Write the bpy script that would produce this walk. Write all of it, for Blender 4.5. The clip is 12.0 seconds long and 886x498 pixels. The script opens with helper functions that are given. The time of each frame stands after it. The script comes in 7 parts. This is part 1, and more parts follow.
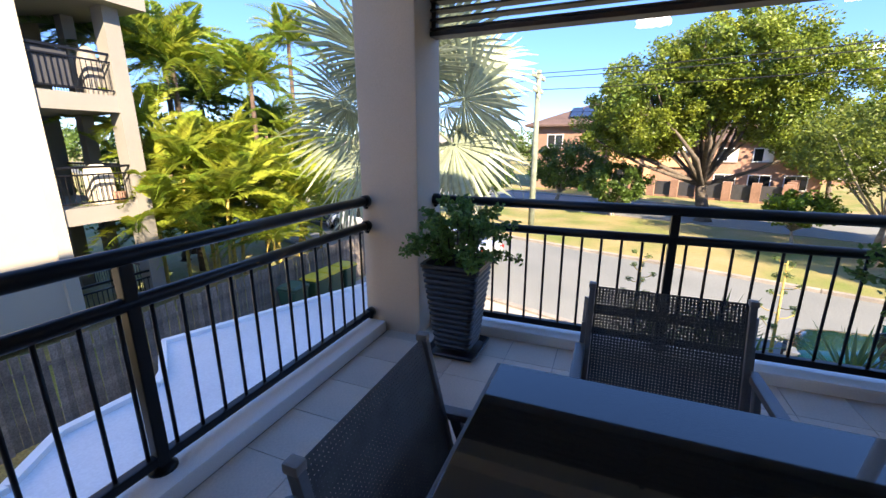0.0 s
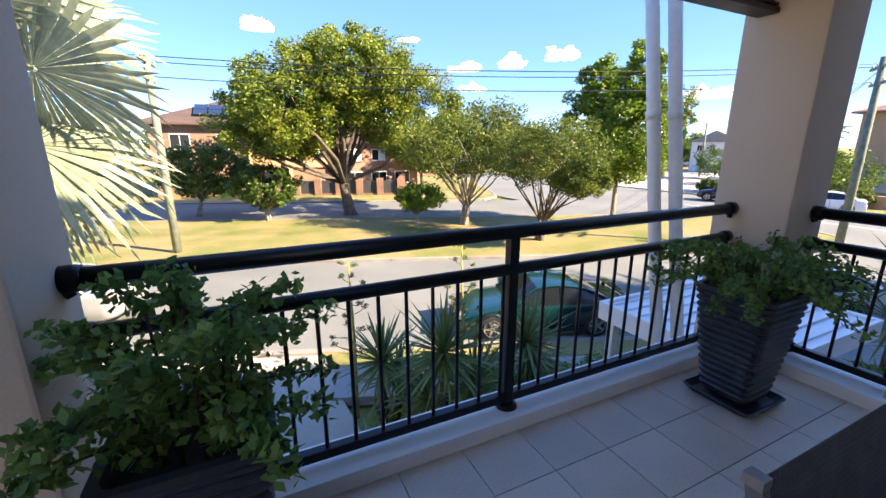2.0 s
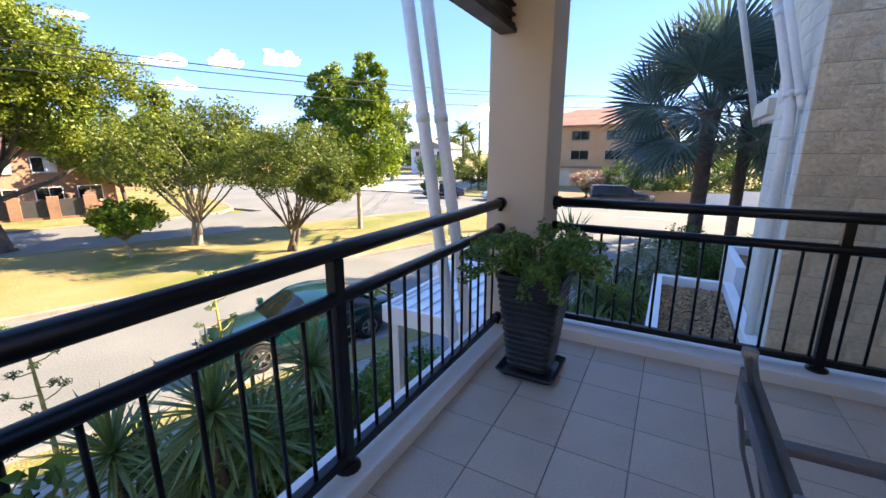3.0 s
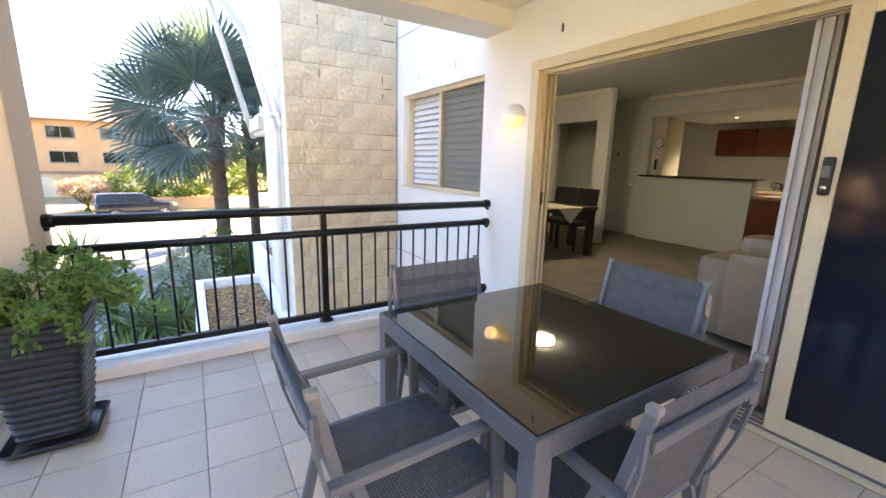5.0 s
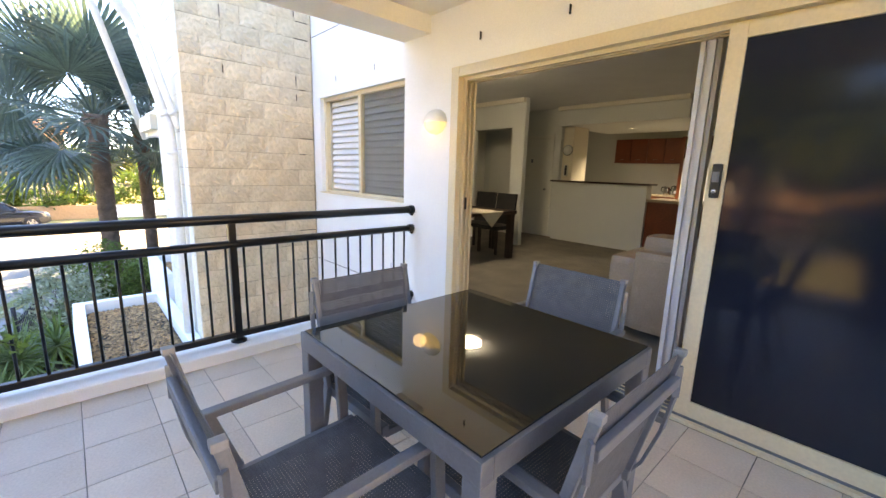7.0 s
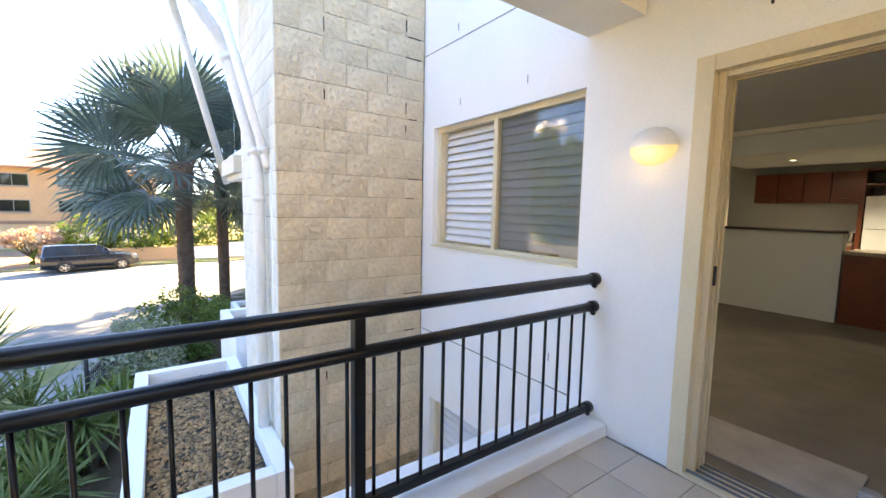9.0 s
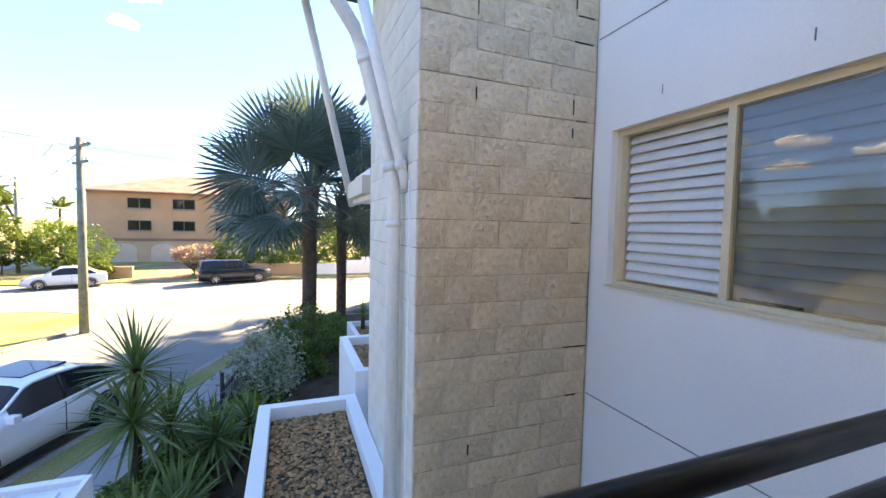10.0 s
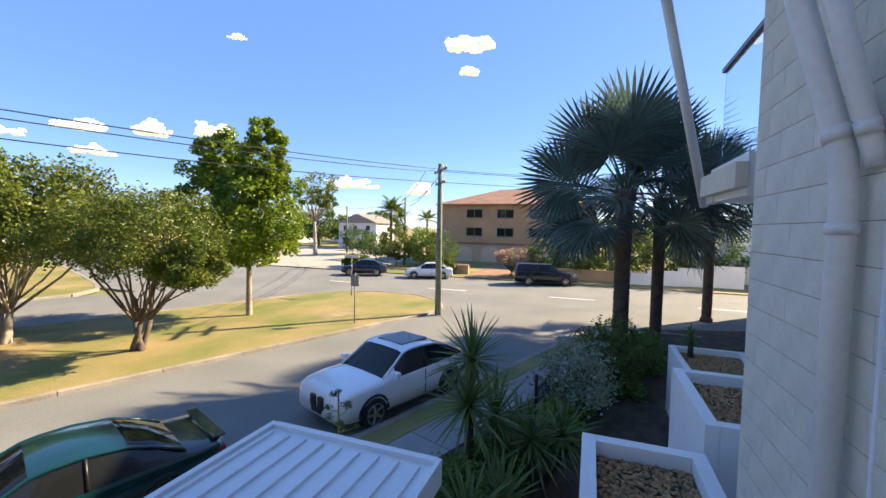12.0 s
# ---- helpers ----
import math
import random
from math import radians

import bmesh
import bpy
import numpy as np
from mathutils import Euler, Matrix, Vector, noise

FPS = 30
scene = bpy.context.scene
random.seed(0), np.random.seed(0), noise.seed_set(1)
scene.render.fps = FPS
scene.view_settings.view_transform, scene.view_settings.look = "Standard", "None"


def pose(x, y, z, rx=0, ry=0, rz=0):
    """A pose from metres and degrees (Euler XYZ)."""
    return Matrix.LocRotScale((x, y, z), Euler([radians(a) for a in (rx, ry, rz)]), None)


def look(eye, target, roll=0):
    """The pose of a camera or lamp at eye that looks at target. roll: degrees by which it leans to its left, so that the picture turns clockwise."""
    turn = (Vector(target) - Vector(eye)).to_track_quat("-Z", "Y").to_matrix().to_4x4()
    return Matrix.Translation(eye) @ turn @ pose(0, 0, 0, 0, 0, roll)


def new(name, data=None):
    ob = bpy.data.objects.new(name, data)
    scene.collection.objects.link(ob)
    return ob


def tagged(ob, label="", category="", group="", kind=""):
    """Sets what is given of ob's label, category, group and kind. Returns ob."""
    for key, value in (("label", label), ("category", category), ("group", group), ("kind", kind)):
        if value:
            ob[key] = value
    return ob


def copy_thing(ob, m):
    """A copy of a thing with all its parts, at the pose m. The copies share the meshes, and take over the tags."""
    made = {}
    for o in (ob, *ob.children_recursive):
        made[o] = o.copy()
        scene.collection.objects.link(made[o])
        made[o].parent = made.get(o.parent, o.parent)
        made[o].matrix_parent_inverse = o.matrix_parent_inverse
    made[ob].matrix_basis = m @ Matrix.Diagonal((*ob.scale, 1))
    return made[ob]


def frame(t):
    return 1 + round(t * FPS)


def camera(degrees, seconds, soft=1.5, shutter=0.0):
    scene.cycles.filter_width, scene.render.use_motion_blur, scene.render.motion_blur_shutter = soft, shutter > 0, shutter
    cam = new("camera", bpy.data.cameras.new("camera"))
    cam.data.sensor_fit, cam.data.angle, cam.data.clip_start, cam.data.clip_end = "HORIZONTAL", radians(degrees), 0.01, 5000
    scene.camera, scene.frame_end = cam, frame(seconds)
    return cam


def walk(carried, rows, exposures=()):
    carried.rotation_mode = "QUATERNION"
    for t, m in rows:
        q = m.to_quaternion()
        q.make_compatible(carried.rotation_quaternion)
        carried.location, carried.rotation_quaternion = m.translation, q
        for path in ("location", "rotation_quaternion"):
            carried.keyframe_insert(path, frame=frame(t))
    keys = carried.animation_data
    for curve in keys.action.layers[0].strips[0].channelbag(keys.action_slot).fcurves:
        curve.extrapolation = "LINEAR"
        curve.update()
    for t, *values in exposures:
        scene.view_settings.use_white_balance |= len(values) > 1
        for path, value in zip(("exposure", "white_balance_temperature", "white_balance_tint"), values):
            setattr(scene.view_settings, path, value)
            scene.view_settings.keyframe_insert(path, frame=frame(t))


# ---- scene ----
cam = camera(95.0, 12.0)
PATH = [
    (0, (0.384, 0.539, 1.347), (-0.343, 2.335, 0.85), -0.1),
    (0.5, (0.089, 0.792, 1.338), (-0.369, 2.676, 0.846), -0.3),
    (1, (-0.095, 1.059, 1.334), (-0.191, 2.995, 0.842), -0.1),
    (1.5, (-0.173, 1.445, 1.342), (0.179, 3.351, 0.848), -0.3),
    (2, (-0.282, 1.799, 1.336), (0.557, 3.546, 0.845), 0.0),
    (2.5, (-0.221, 2.104, 1.336), (1.092, 3.527, 0.836), -0.3),
    (3, (-0.251, 2.258, 1.305), (1.45, 3.204, 0.842), -0.1),
    (3.5, (-0.284, 2.291, 1.332), (1.624, 2.682, 0.876), 0.1),
    (3.7, (-0.318, 2.318, 1.364), (1.626, 2.411, 0.905), 0.6),
    (5.3, (-0.467, 2.223, 1.342), (1.128, 1.089, 0.931), 1.2),
    (5.5, (-0.471, 2.224, 1.341), (1.084, 1.035, 0.932), 1.1),
    (6, (-0.462, 2.222, 1.347), (1.023, 0.946, 0.937), 1.2),
    (6.5, (-0.45, 2.204, 1.344), (1.005, 0.893, 0.94), 1.3),
    (6.7, (-0.433, 2.204, 1.339), (1.011, 0.878, 0.943), 1.5),
    (8.3, (0.433, 2.102, 1.37), (1.932, 0.808, 1.088), 1.1),
    (8.5, (0.648, 2.073, 1.368), (2.179, 0.812, 1.111), 1.1),
    (9, (1.153, 2.048, 1.379), (2.781, 0.902, 1.185), 1.1),
    (9.5, (1.654, 2.035, 1.409), (3.4, 1.07, 1.269), 1.2),
    (10, (2.142, 2.028, 1.426), (4.007, 1.315, 1.32), 1.2),
    (10.5, (2.503, 2.121, 1.4), (4.464, 1.739, 1.314), 1.4),
    (11, (2.738, 2.204, 1.39), (4.736, 2.212, 1.304), 1.3),
    (11.5, (2.824, 2.281, 1.391), (4.783, 2.673, 1.3), 1.3),
    (12, (2.795, 2.32, 1.417), (4.671, 3.006, 1.312), 1.1),
]
EXPOSURES = [
    (0, 2.75, 7900, 13), (1, 2.7, 8000, 13), (2, 2.75, 8500, 14), (3, 2.9, 9000, 14), (3.7, 3.45, 10300, 15), (5.3, 4.8, 16800, 16),
    (6.5, 4.8, 16800, 16), (8.3, 4.7, 17000, 16), (9.0, 4.42, 15500, 15), (9.7, 3.88, 13000, 14), (10.3, 3.15, 10600, 13), (11, 2.6, 9700, 11), (12, 2.22, 9400, 11),
]
walk(cam, [(r[0], look(*r[1:])) for r in PATH], EXPOSURES)

# compass angle from the street's normal (clockwise) and height of each cloud, with its width and height
CLOUDS = [(3.2, 13.2, 40, 20, 1), (28.1, 9.6, 44, 20, 2), (35, 9.9, 42, 22, 3), (40.3, 10.6, 44, 24, 4), (29.3, 7.2, 44, 13, 5), (73.2, 23.3, 70, 22, 6), (73.4, 20.4, 36, 17, 7), (22.9, 8.2, 34, 14, 8), (57.6, 5.4, 75, 20, 9), (65.8, 4.8, 55, 24, 10), (20.9, 12.9, 34, 10, 11), (43.4, 21.7, 22, 8, 12)]

# ---- world and light ----
SUN = Vector((0.704, -0.711, 0.65)).normalized()
world = bpy.data.worlds.new("world")
scene.world = world
world.use_nodes = True
wn = world.node_tree.nodes
sky = wn.new("ShaderNodeTexSky")
sky.sky_type = "NISHITA"
sky.sun_disc = False
sky.sun_elevation = math.asin(SUN.z)
sky.sun_rotation = math.atan2(SUN.x, SUN.y)
sky.altitude = 0
sky.air_density, sky.dust_density, sky.ozone_density = 0.65, 0.1, 4.0
wn["Background"].inputs["Strength"].default_value = 0.15
deep = wn.new("ShaderNodeHueSaturation")
deep.inputs["Hue"].default_value, deep.inputs["Saturation"].default_value = 0.512, 1.2
world.node_tree.links.new(sky.outputs[0], deep.inputs["Color"])
even = wn.new("ShaderNodeMix")  # evens out the glare towards the horizon
even.data_type = "RGBA"
even.inputs[0].default_value = 0.74
even.inputs[7].default_value = (0.21, 0.58, 1.66, 1)
world.node_tree.links.new(deep.outputs[0], even.inputs[6])
world.node_tree.links.new(even.outputs[2], wn["Background"].inputs["Color"])
sun = new("sun", bpy.data.lights.new("sun", "SUN"))
sun.data.energy, sun.data.angle, sun.data.color = 2.95, radians(0.6), (1.0, 0.93, 0.82)
sun.matrix_world = look(SUN * 60, (0, 0, 0))

# ---- materials ----
def mat(name, color, rough=0.6, metal=0.0, var=0.15, scale=3.0, fine=60.0, bump=0.15, spec=0.5, hue=None, rand=0.0, island=0.0, dist=0.004, clear=0.0):
    """A procedural surface: two scales of variation, bump, and a difference from piece to piece."""
    m = bpy.data.materials.new(name)
    m.use_nodes = True
    nt = m.node_tree
    n, l = nt.nodes, nt.links
    b = n["Principled BSDF"]
    b.inputs["Roughness"].default_value = rough
    b.inputs["Metallic"].default_value = metal
    b.inputs["Specular IOR Level"].default_value = spec
    b.inputs["Coat Weight"].default_value = clear
    tc = n.new("ShaderNodeTexCoord")
    big = n.new("ShaderNodeTexNoise")
    big.inputs["Scale"].default_value = scale
    big.inputs["Detail"].default_value = 6
    small = n.new("ShaderNodeTexNoise")
    small.inputs["Scale"].default_value = fine
    small.inputs["Detail"].default_value = 4
    l.new(tc.outputs["Object"], big.inputs["Vector"])
    l.new(tc.outputs["Object"], small.inputs["Vector"])
    other = hue or tuple(c * (1 - var * 1.6) for c in color)
    ramp = n.new("ShaderNodeMapRange")
    ramp.inputs["From Min"].default_value, ramp.inputs["From Max"].default_value = 0.32, 0.68
    l.new(big.outputs["Fac"], ramp.inputs["Value"])
    mix = n.new("ShaderNodeMix")
    mix.data_type = "RGBA"
    mix.inputs["A"].default_value = (*color, 1)
    mix.inputs["B"].default_value = (*other, 1)
    l.new(ramp.outputs["Result"], mix.inputs["Factor"])
    hsv = n.new("ShaderNodeHueSaturation")
    l.new(mix.outputs["Result"], hsv.inputs["Color"])
    val = n.new("ShaderNodeMapRange")
    val.inputs["From Min"].default_value, val.inputs["From Max"].default_value = 0.3, 0.7
    val.inputs["To Min"].default_value, val.inputs["To Max"].default_value = 1 - var, 1 + var * 0.6
    l.new(small.outputs["Fac"], val.inputs["Value"])
    src = val.outputs["Result"]
    if rand or island:
        info = n.new("ShaderNodeNewGeometry") if island else n.new("ShaderNodeObjectInfo")
        r = n.new("ShaderNodeMapRange")
        k = island or rand
        r.inputs["To Min"].default_value, r.inputs["To Max"].default_value = 1 - k, 1 + k
        l.new(info.outputs["Random Per Island" if island else "Random"], r.inputs["Value"])
        mul = n.new("ShaderNodeMath")
        mul.operation = "MULTIPLY"
        l.new(src, mul.inputs[0])
        l.new(r.outputs["Result"], mul.inputs[1])
        src = mul.outputs["Value"]
    l.new(src, hsv.inputs["Value"])
    l.new(hsv.outputs["Color"], b.inputs["Base Color"])
    rr = n.new("ShaderNodeMapRange")
    rr.inputs["To Min"].default_value, rr.inputs["To Max"].default_value = max(0.02, rough - 0.1 * var * 4), min(1, rough + 0.1 * var * 4)
    l.new(big.outputs["Fac"], rr.inputs["Value"])
    l.new(rr.outputs["Result"], b.inputs["Roughness"])
    if bump:
        bp = n.new("ShaderNodeBump")
        bp.inputs["Strength"].default_value, bp.inputs["Distance"].default_value = bump, dist
        l.new(small.outputs["Fac"], bp.inputs["Height"])
        l.new(bp.outputs["Normal"], b.inputs["Normal"])
    return m


def leafy(name, color, hue, trans=0.35, rough=0.45, island=0.3, scale=0.6):
    """Leaves: reflecting and letting light through."""
    m = mat(name, color, rough, 0, 0.2, scale, 9, 0, 0.4, hue, island=island)
    nt = m.node_tree
    n, l = nt.nodes, nt.links
    b = n["Principled BSDF"]
    t = n.new("ShaderNodeBsdfTranslucent")
    src = b.inputs["Base Color"].links[0].from_socket
    l.new(src, t.inputs["Color"])
    ms = n.new("ShaderNodeMixShader")
    ms.inputs["Fac"].default_value = trans
    l.new(b.outputs[0], ms.inputs[1])
    l.new(t.outputs[0], ms.inputs[2])
    l.new(ms.outputs[0], n["Material Output"].inputs["Surface"])
    return m


def glow(name, color, strength):
    m = bpy.data.materials.new(name)
    m.use_nodes = True
    b = m.node_tree.nodes["Principled BSDF"]
    b.inputs["Base Color"].default_value = (*color, 1)
    b.inputs["Emission Color"].default_value = (*color, 1)
    b.inputs["Emission Strength"].default_value = strength
    return m


def glass(name, color=(0.9, 0.95, 0.95), rough=0.0):
    m = bpy.data.materials.new(name)
    m.use_nodes = True
    b = m.node_tree.nodes["Principled BSDF"]
    b.inputs["Base Color"].default_value = (*color, 1)
    b.inputs["Roughness"].default_value = rough
    b.inputs["Transmission Weight"].default_value = 1
    b.inputs["IOR"].default_value = 1.45
    return m


M = {}
M["tile"] = mat("floor_tile_ceramic", (0.65, 0.525, 0.425), 0.42, 0, 0.1, 2.2, 90, 0.06, rand=0.06)
M["grout"] = mat("grout", (0.34, 0.31, 0.28), 0.9, var=0.3, fine=120)
M["white"] = mat("white_render", (0.86, 0.85, 0.83), 0.85, var=0.05, scale=0.9, fine=150, bump=0.12, dist=0.003)
M["cream"] = mat("cream_render", (0.74, 0.66, 0.53), 0.85, var=0.05, scale=0.8, fine=150, bump=0.12, dist=0.003)
M["column"] = mat("tan_render", (0.63, 0.505, 0.385), 0.85, var=0.06, scale=1.2, fine=150, bump=0.15, dist=0.003)
M["inceil"] = mat("indoor_ceiling_paint", (0.72, 0.75, 0.77), 0.9, var=0.03, bump=0.03)
M["ceil"] = mat("ceiling_paint", (0.84, 0.80, 0.71), 0.9, var=0.03, bump=0.03)
M["rail"] = mat("black_powdercoat", (0.008, 0.008, 0.010), 0.34, 0, 0.25, 6, 180, 0.03, spec=0.32)
M["block"] = mat("split_face_block", (0.74, 0.575, 0.40), 0.92, 0, 0.12, 3, 24, 1.0, rand=0.07, dist=0.025, hue=(0.62, 0.465, 0.31))
M["mortar"] = mat("mortar", (0.58, 0.46, 0.32), 0.95, var=0.3, scale=4, fine=90, hue=(0.20, 0.145, 0.09))
M["pblock"] = mat("painted_block", (0.75, 0.71, 0.61), 0.85, 0, 0.07, 4, 60, 0.4, rand=0.03, dist=0.006)
M["pvc"] = mat("white_pvc", (0.76, 0.76, 0.74), 0.35, 0, 0.06, 2, 30, 0.0)
M["alu"] = mat("grey_aluminium", (0.165, 0.18, 0.205), 0.42, 0.4, 0.08, 8, 140, 0.04)
M["blackglass"] = mat("black_glass", (0.010, 0.011, 0.010), 0.03, 0, 0.0, 2, 30, 0, spec=0.9)
M["sling"] = mat("grey_sling_mesh", (0.095, 0.105, 0.12), 0.7, 0, 0.15, 20, 400, 0.2)
M["cap"] = mat("grey_plastic", (0.22, 0.225, 0.235), 0.5, 0, 0.1)
M["pot"] = mat("charcoal_ceramic", (0.035, 0.037, 0.045), 0.38, 0, 0.3, 8, 60, 0.1)
M["soil"] = mat("potting_soil", (0.05, 0.035, 0.025), 0.95, 0, 0.4, 12, 70, 0.6)
M["shrub"] = leafy("shrub_leaf", (0.10, 0.22, 0.055), (0.18, 0.30, 0.075), 0.45, 0.5, 0.35, 8)
M["twig"] = mat("twig_bark", (0.10, 0.075, 0.05), 0.9, 0, 0.3, 20, 90)
M["frame"] = mat("cream_door_frame", (0.72, 0.60, 0.42), 0.4, 0, 0.06, 2, 60, 0.02)
M["screen"] = mat("dark_security_screen", (0.010, 0.014, 0.026), 0.09, 0, 0.1, 2, 300, 0.0, spec=0.35)
M["darktimber"] = mat("dark_stained_timber", (0.045, 0.026, 0.018), 0.5, 0, 0.3, 4, 50, 0.15)
M["slat"] = mat("grey_louvre_blade", (0.74, 0.75, 0.76), 0.35, 0.0, 0.06, 3, 40, 0.02)
M["winglass"] = glass("window_glass")
# see-through dark layer, added only to dim one half of the louvred windows
M["paneveil"] = mat("pane_veil", (0.03, 0.03, 0.035), 0.8)
nt = M["paneveil"].node_tree
veil, see = nt.nodes.new("ShaderNodeMixShader"), nt.nodes.new("ShaderNodeBsdfTransparent")
veil.inputs["Fac"].default_value = 0.22
nt.links.new(see.outputs[0], veil.inputs[1])
nt.links.new(nt.nodes["Principled BSDF"].outputs[0], veil.inputs[2])
nt.links.new(veil.outputs[0], nt.nodes["Material Output"].inputs["Surface"])
M["lampglass"] = mat("amber_lamp_glass", (0.84, 0.76, 0.52), 0.25, 0, 0.1, 9, 60, 0.05)
M["lamplit"] = glow("lit_lamp_glass", (1.0, 0.84, 0.52), 0.02)
M["lampcap"] = mat("lamp_white_cap", (0.75, 0.75, 0.74), 0.4, 0, 0.04)
M["downlight"] = glow("downlight_lens", (1.0, 0.92, 0.75), 2.0)
M["oysterlit"] = glow("lit_white_diffuser", (0.82, 0.91, 1.0), 3.6)
M["chrome"] = mat("chrome", (0.6, 0.6, 0.6), 0.12, 1.0, 0.04, bump=0)
M["blackplastic"] = mat("black_plastic", (0.015, 0.015, 0.016), 0.4, 0, 0.1)
M["carpet"] = mat("beige_carpet", (0.235, 0.21, 0.18), 1.0, 0, 0.14, 3, 250, 0.6, dist=0.01)
M["inwall"] = mat("indoor_wall_paint", (0.66, 0.68, 0.66), 0.85, 0, 0.03, 1, 120, 0.03)
M["indoor"] = mat("white_door_paint", (0.70, 0.70, 0.66), 0.5, 0, 0.03, 1, 60, 0.02)
M["redwood"] = mat("red_timber_veneer", (0.20, 0.045, 0.018), 0.32, 0, 0.25, 2.5, 40, 0.03, hue=(0.14, 0.03, 0.012))
M["stone"] = mat("dark_benchtop", (0.05, 0.025, 0.018), 0.2, 0, 0.3, 20, 90, 0)
M["lightstone"] = mat("speckled_benchtop", (0.45, 0.36, 0.28), 0.25, 0, 0.25, 30, 120, 0)
M["fridge"] = mat("white_enamel", (0.72, 0.72, 0.70), 0.3, 0, 0.03)
M["leather"] = mat("beige_leather", (0.44, 0.33, 0.25), 0.42, 0, 0.12, 4, 90, 0.25)
M["darkwood"] = mat("dark_dining_wood", (0.05, 0.025, 0.018), 0.4, 0, 0.3, 5, 50, 0.08)
M["blackleather"] = mat("black_leather", (0.018, 0.018, 0.02), 0.4, 0, 0.2, 6, 90, 0.2)
M["cloth"] = mat("cream_cloth", (0.6, 0.54, 0.43), 0.9, 0, 0.1, 6, 150, 0.2)
M["curtain"] = mat("white_blind_fabric", (0.72, 0.72, 0.76), 0.8, 0, 0.04, 3, 120, 0.1)
M["mat"] = mat("grey_door_mat", (0.42, 0.39, 0.36), 0.95, 0, 0.12, 6, 200, 0.4)
M["roofwhite"] = mat("white_roof_membrane", (0.72, 0.73, 0.74), 0.75, 0, 0.08, 0.8, 30, 0.1)
M["roofsheet"] = mat("white_roof_sheet", (0.78, 0.79, 0.80), 0.3, 0, 0.05, 1.5, 40, 0.02)
M["fence"] = mat("weathered_paling", (0.30, 0.25, 0.205), 0.9, 0, 0.35, 3, 40, 0.5, rand=0.25)
M["binlid"] = mat("yellow_bin_lid", (0.72, 0.50, 0.02), 0.45, 0, 0.1)
M["bingreen"] = mat("green_bin_body", (0.03, 0.09, 0.05), 0.5, 0, 0.15)
M["binlime"] = mat("lime_bin", (0.16, 0.34, 0.04), 0.5, 0, 0.15)
M["asphalt"] = mat("worn_asphalt", (0.15, 0.158, 0.15), 0.9, 0, 0.22, 0.3, 24, 0.4, dist=0.015, hue=(0.20, 0.205, 0.192))
M["concrete"] = mat("pale_concrete", (0.43, 0.39, 0.33), 0.9, 0, 0.14, 0.7, 40, 0.25)
M["path"] = mat("grey_concrete_path", (0.30, 0.29, 0.28), 0.9, 0, 0.12, 0.9, 40, 0.25, rand=0.06)
M["kerb"] = mat("concrete_kerb", (0.33, 0.29, 0.25), 0.9, 0, 0.2, 1.5, 30, 0.3, rand=0.1)
M["lawn"] = mat("dry_lawn", (0.135, 0.175, 0.03), 0.95, 0, 0.38, 0.34, 26, 0.6, dist=0.05, hue=(0.35, 0.25, 0.115))
M["grass"] = leafy("grass_blade", (0.17, 0.21, 0.045), (0.30, 0.26, 0.09), 0.3, 0.7, 0.35, 0.3)
M["mulch"] = mat("garden_mulch", (0.11, 0.075, 0.05), 0.95, 0, 0.35, 3, 40, 0.6, dist=0.02)
M["earth"] = mat("bare_dry_earth", (0.33, 0.26, 0.14), 0.95, 0, 0.25, 2, 40, 0.4)
M["garagedoor"] = mat("peach_garage_door", (0.66, 0.50, 0.36), 0.6, 0, 0.06, 1, 30, 0.05)
M["pebble"] = mat("brown_pebble", (0.46, 0.24, 0.105), 0.6, 0, 0.2, 5, 60, 0.1, island=0.55)
M["bark"] = mat("grey_tree_bark", (0.16, 0.125, 0.095), 0.95, 0, 0.3, 6, 25, 0.8, dist=0.02)
M["barkpale"] = mat("pale_tree_bark", (0.42, 0.36, 0.29), 0.9, 0, 0.25, 5, 25, 0.5, dist=0.02)
M["barkpalm"] = mat("palm_trunk_bark", (0.15, 0.10, 0.075), 0.95, 0, 0.3, 4, 30, 0.9, dist=0.02)
M["caneyellow"] = mat("golden_cane", (0.50, 0.36, 0.08), 0.6, 0, 0.25, 4, 30, 0.2)
M["leafbig"] = leafy("broad_leaf", (0.105, 0.175, 0.028), (0.27, 0.31, 0.04), 0.40, 0.45, 0.5)
M["leafmid"] = leafy("fine_leaf", (0.09, 0.14, 0.026), (0.18, 0.22, 0.038), 0.42)
M["leafdark"] = leafy("dark_leaf", (0.07, 0.13, 0.025), (0.12, 0.19, 0.04), 0.4)
M["leafbright"] = leafy("bright_leaf", (0.10, 0.19, 0.018), (0.25, 0.33, 0.035), 0.42, 0.4, 0.4)
M["leafcane"] = leafy("cane_frond", (0.17, 0.29, 0.035), (0.50, 0.44, 0.06), 0.5)
M["fansilver"] = leafy("silver_fan_leaf", (0.36, 0.39, 0.26), (0.22, 0.27, 0.18), 0.28, 0.42, 0.25)
M["fanblue"] = leafy("blue_fan_leaf", (0.075, 0.12, 0.105), (0.06, 0.105, 0.075), 0.3, 0.34, 0.3)
M["yucca"] = leafy("yucca_leaf", (0.09, 0.15, 0.045), (0.14, 0.20, 0.06), 0.2, 0.4, 0.3)
M["flower"] = leafy("pink_blossom", (0.5, 0.30, 0.25), (0.3, 0.3, 0.12), 0.3)
M["tyre"] = mat("rubber", (0.018, 0.018, 0.019), 0.8, 0, 0.2)
M["rim"] = mat("alloy_rim", (0.5, 0.5, 0.52), 0.25, 0.9, 0.1)
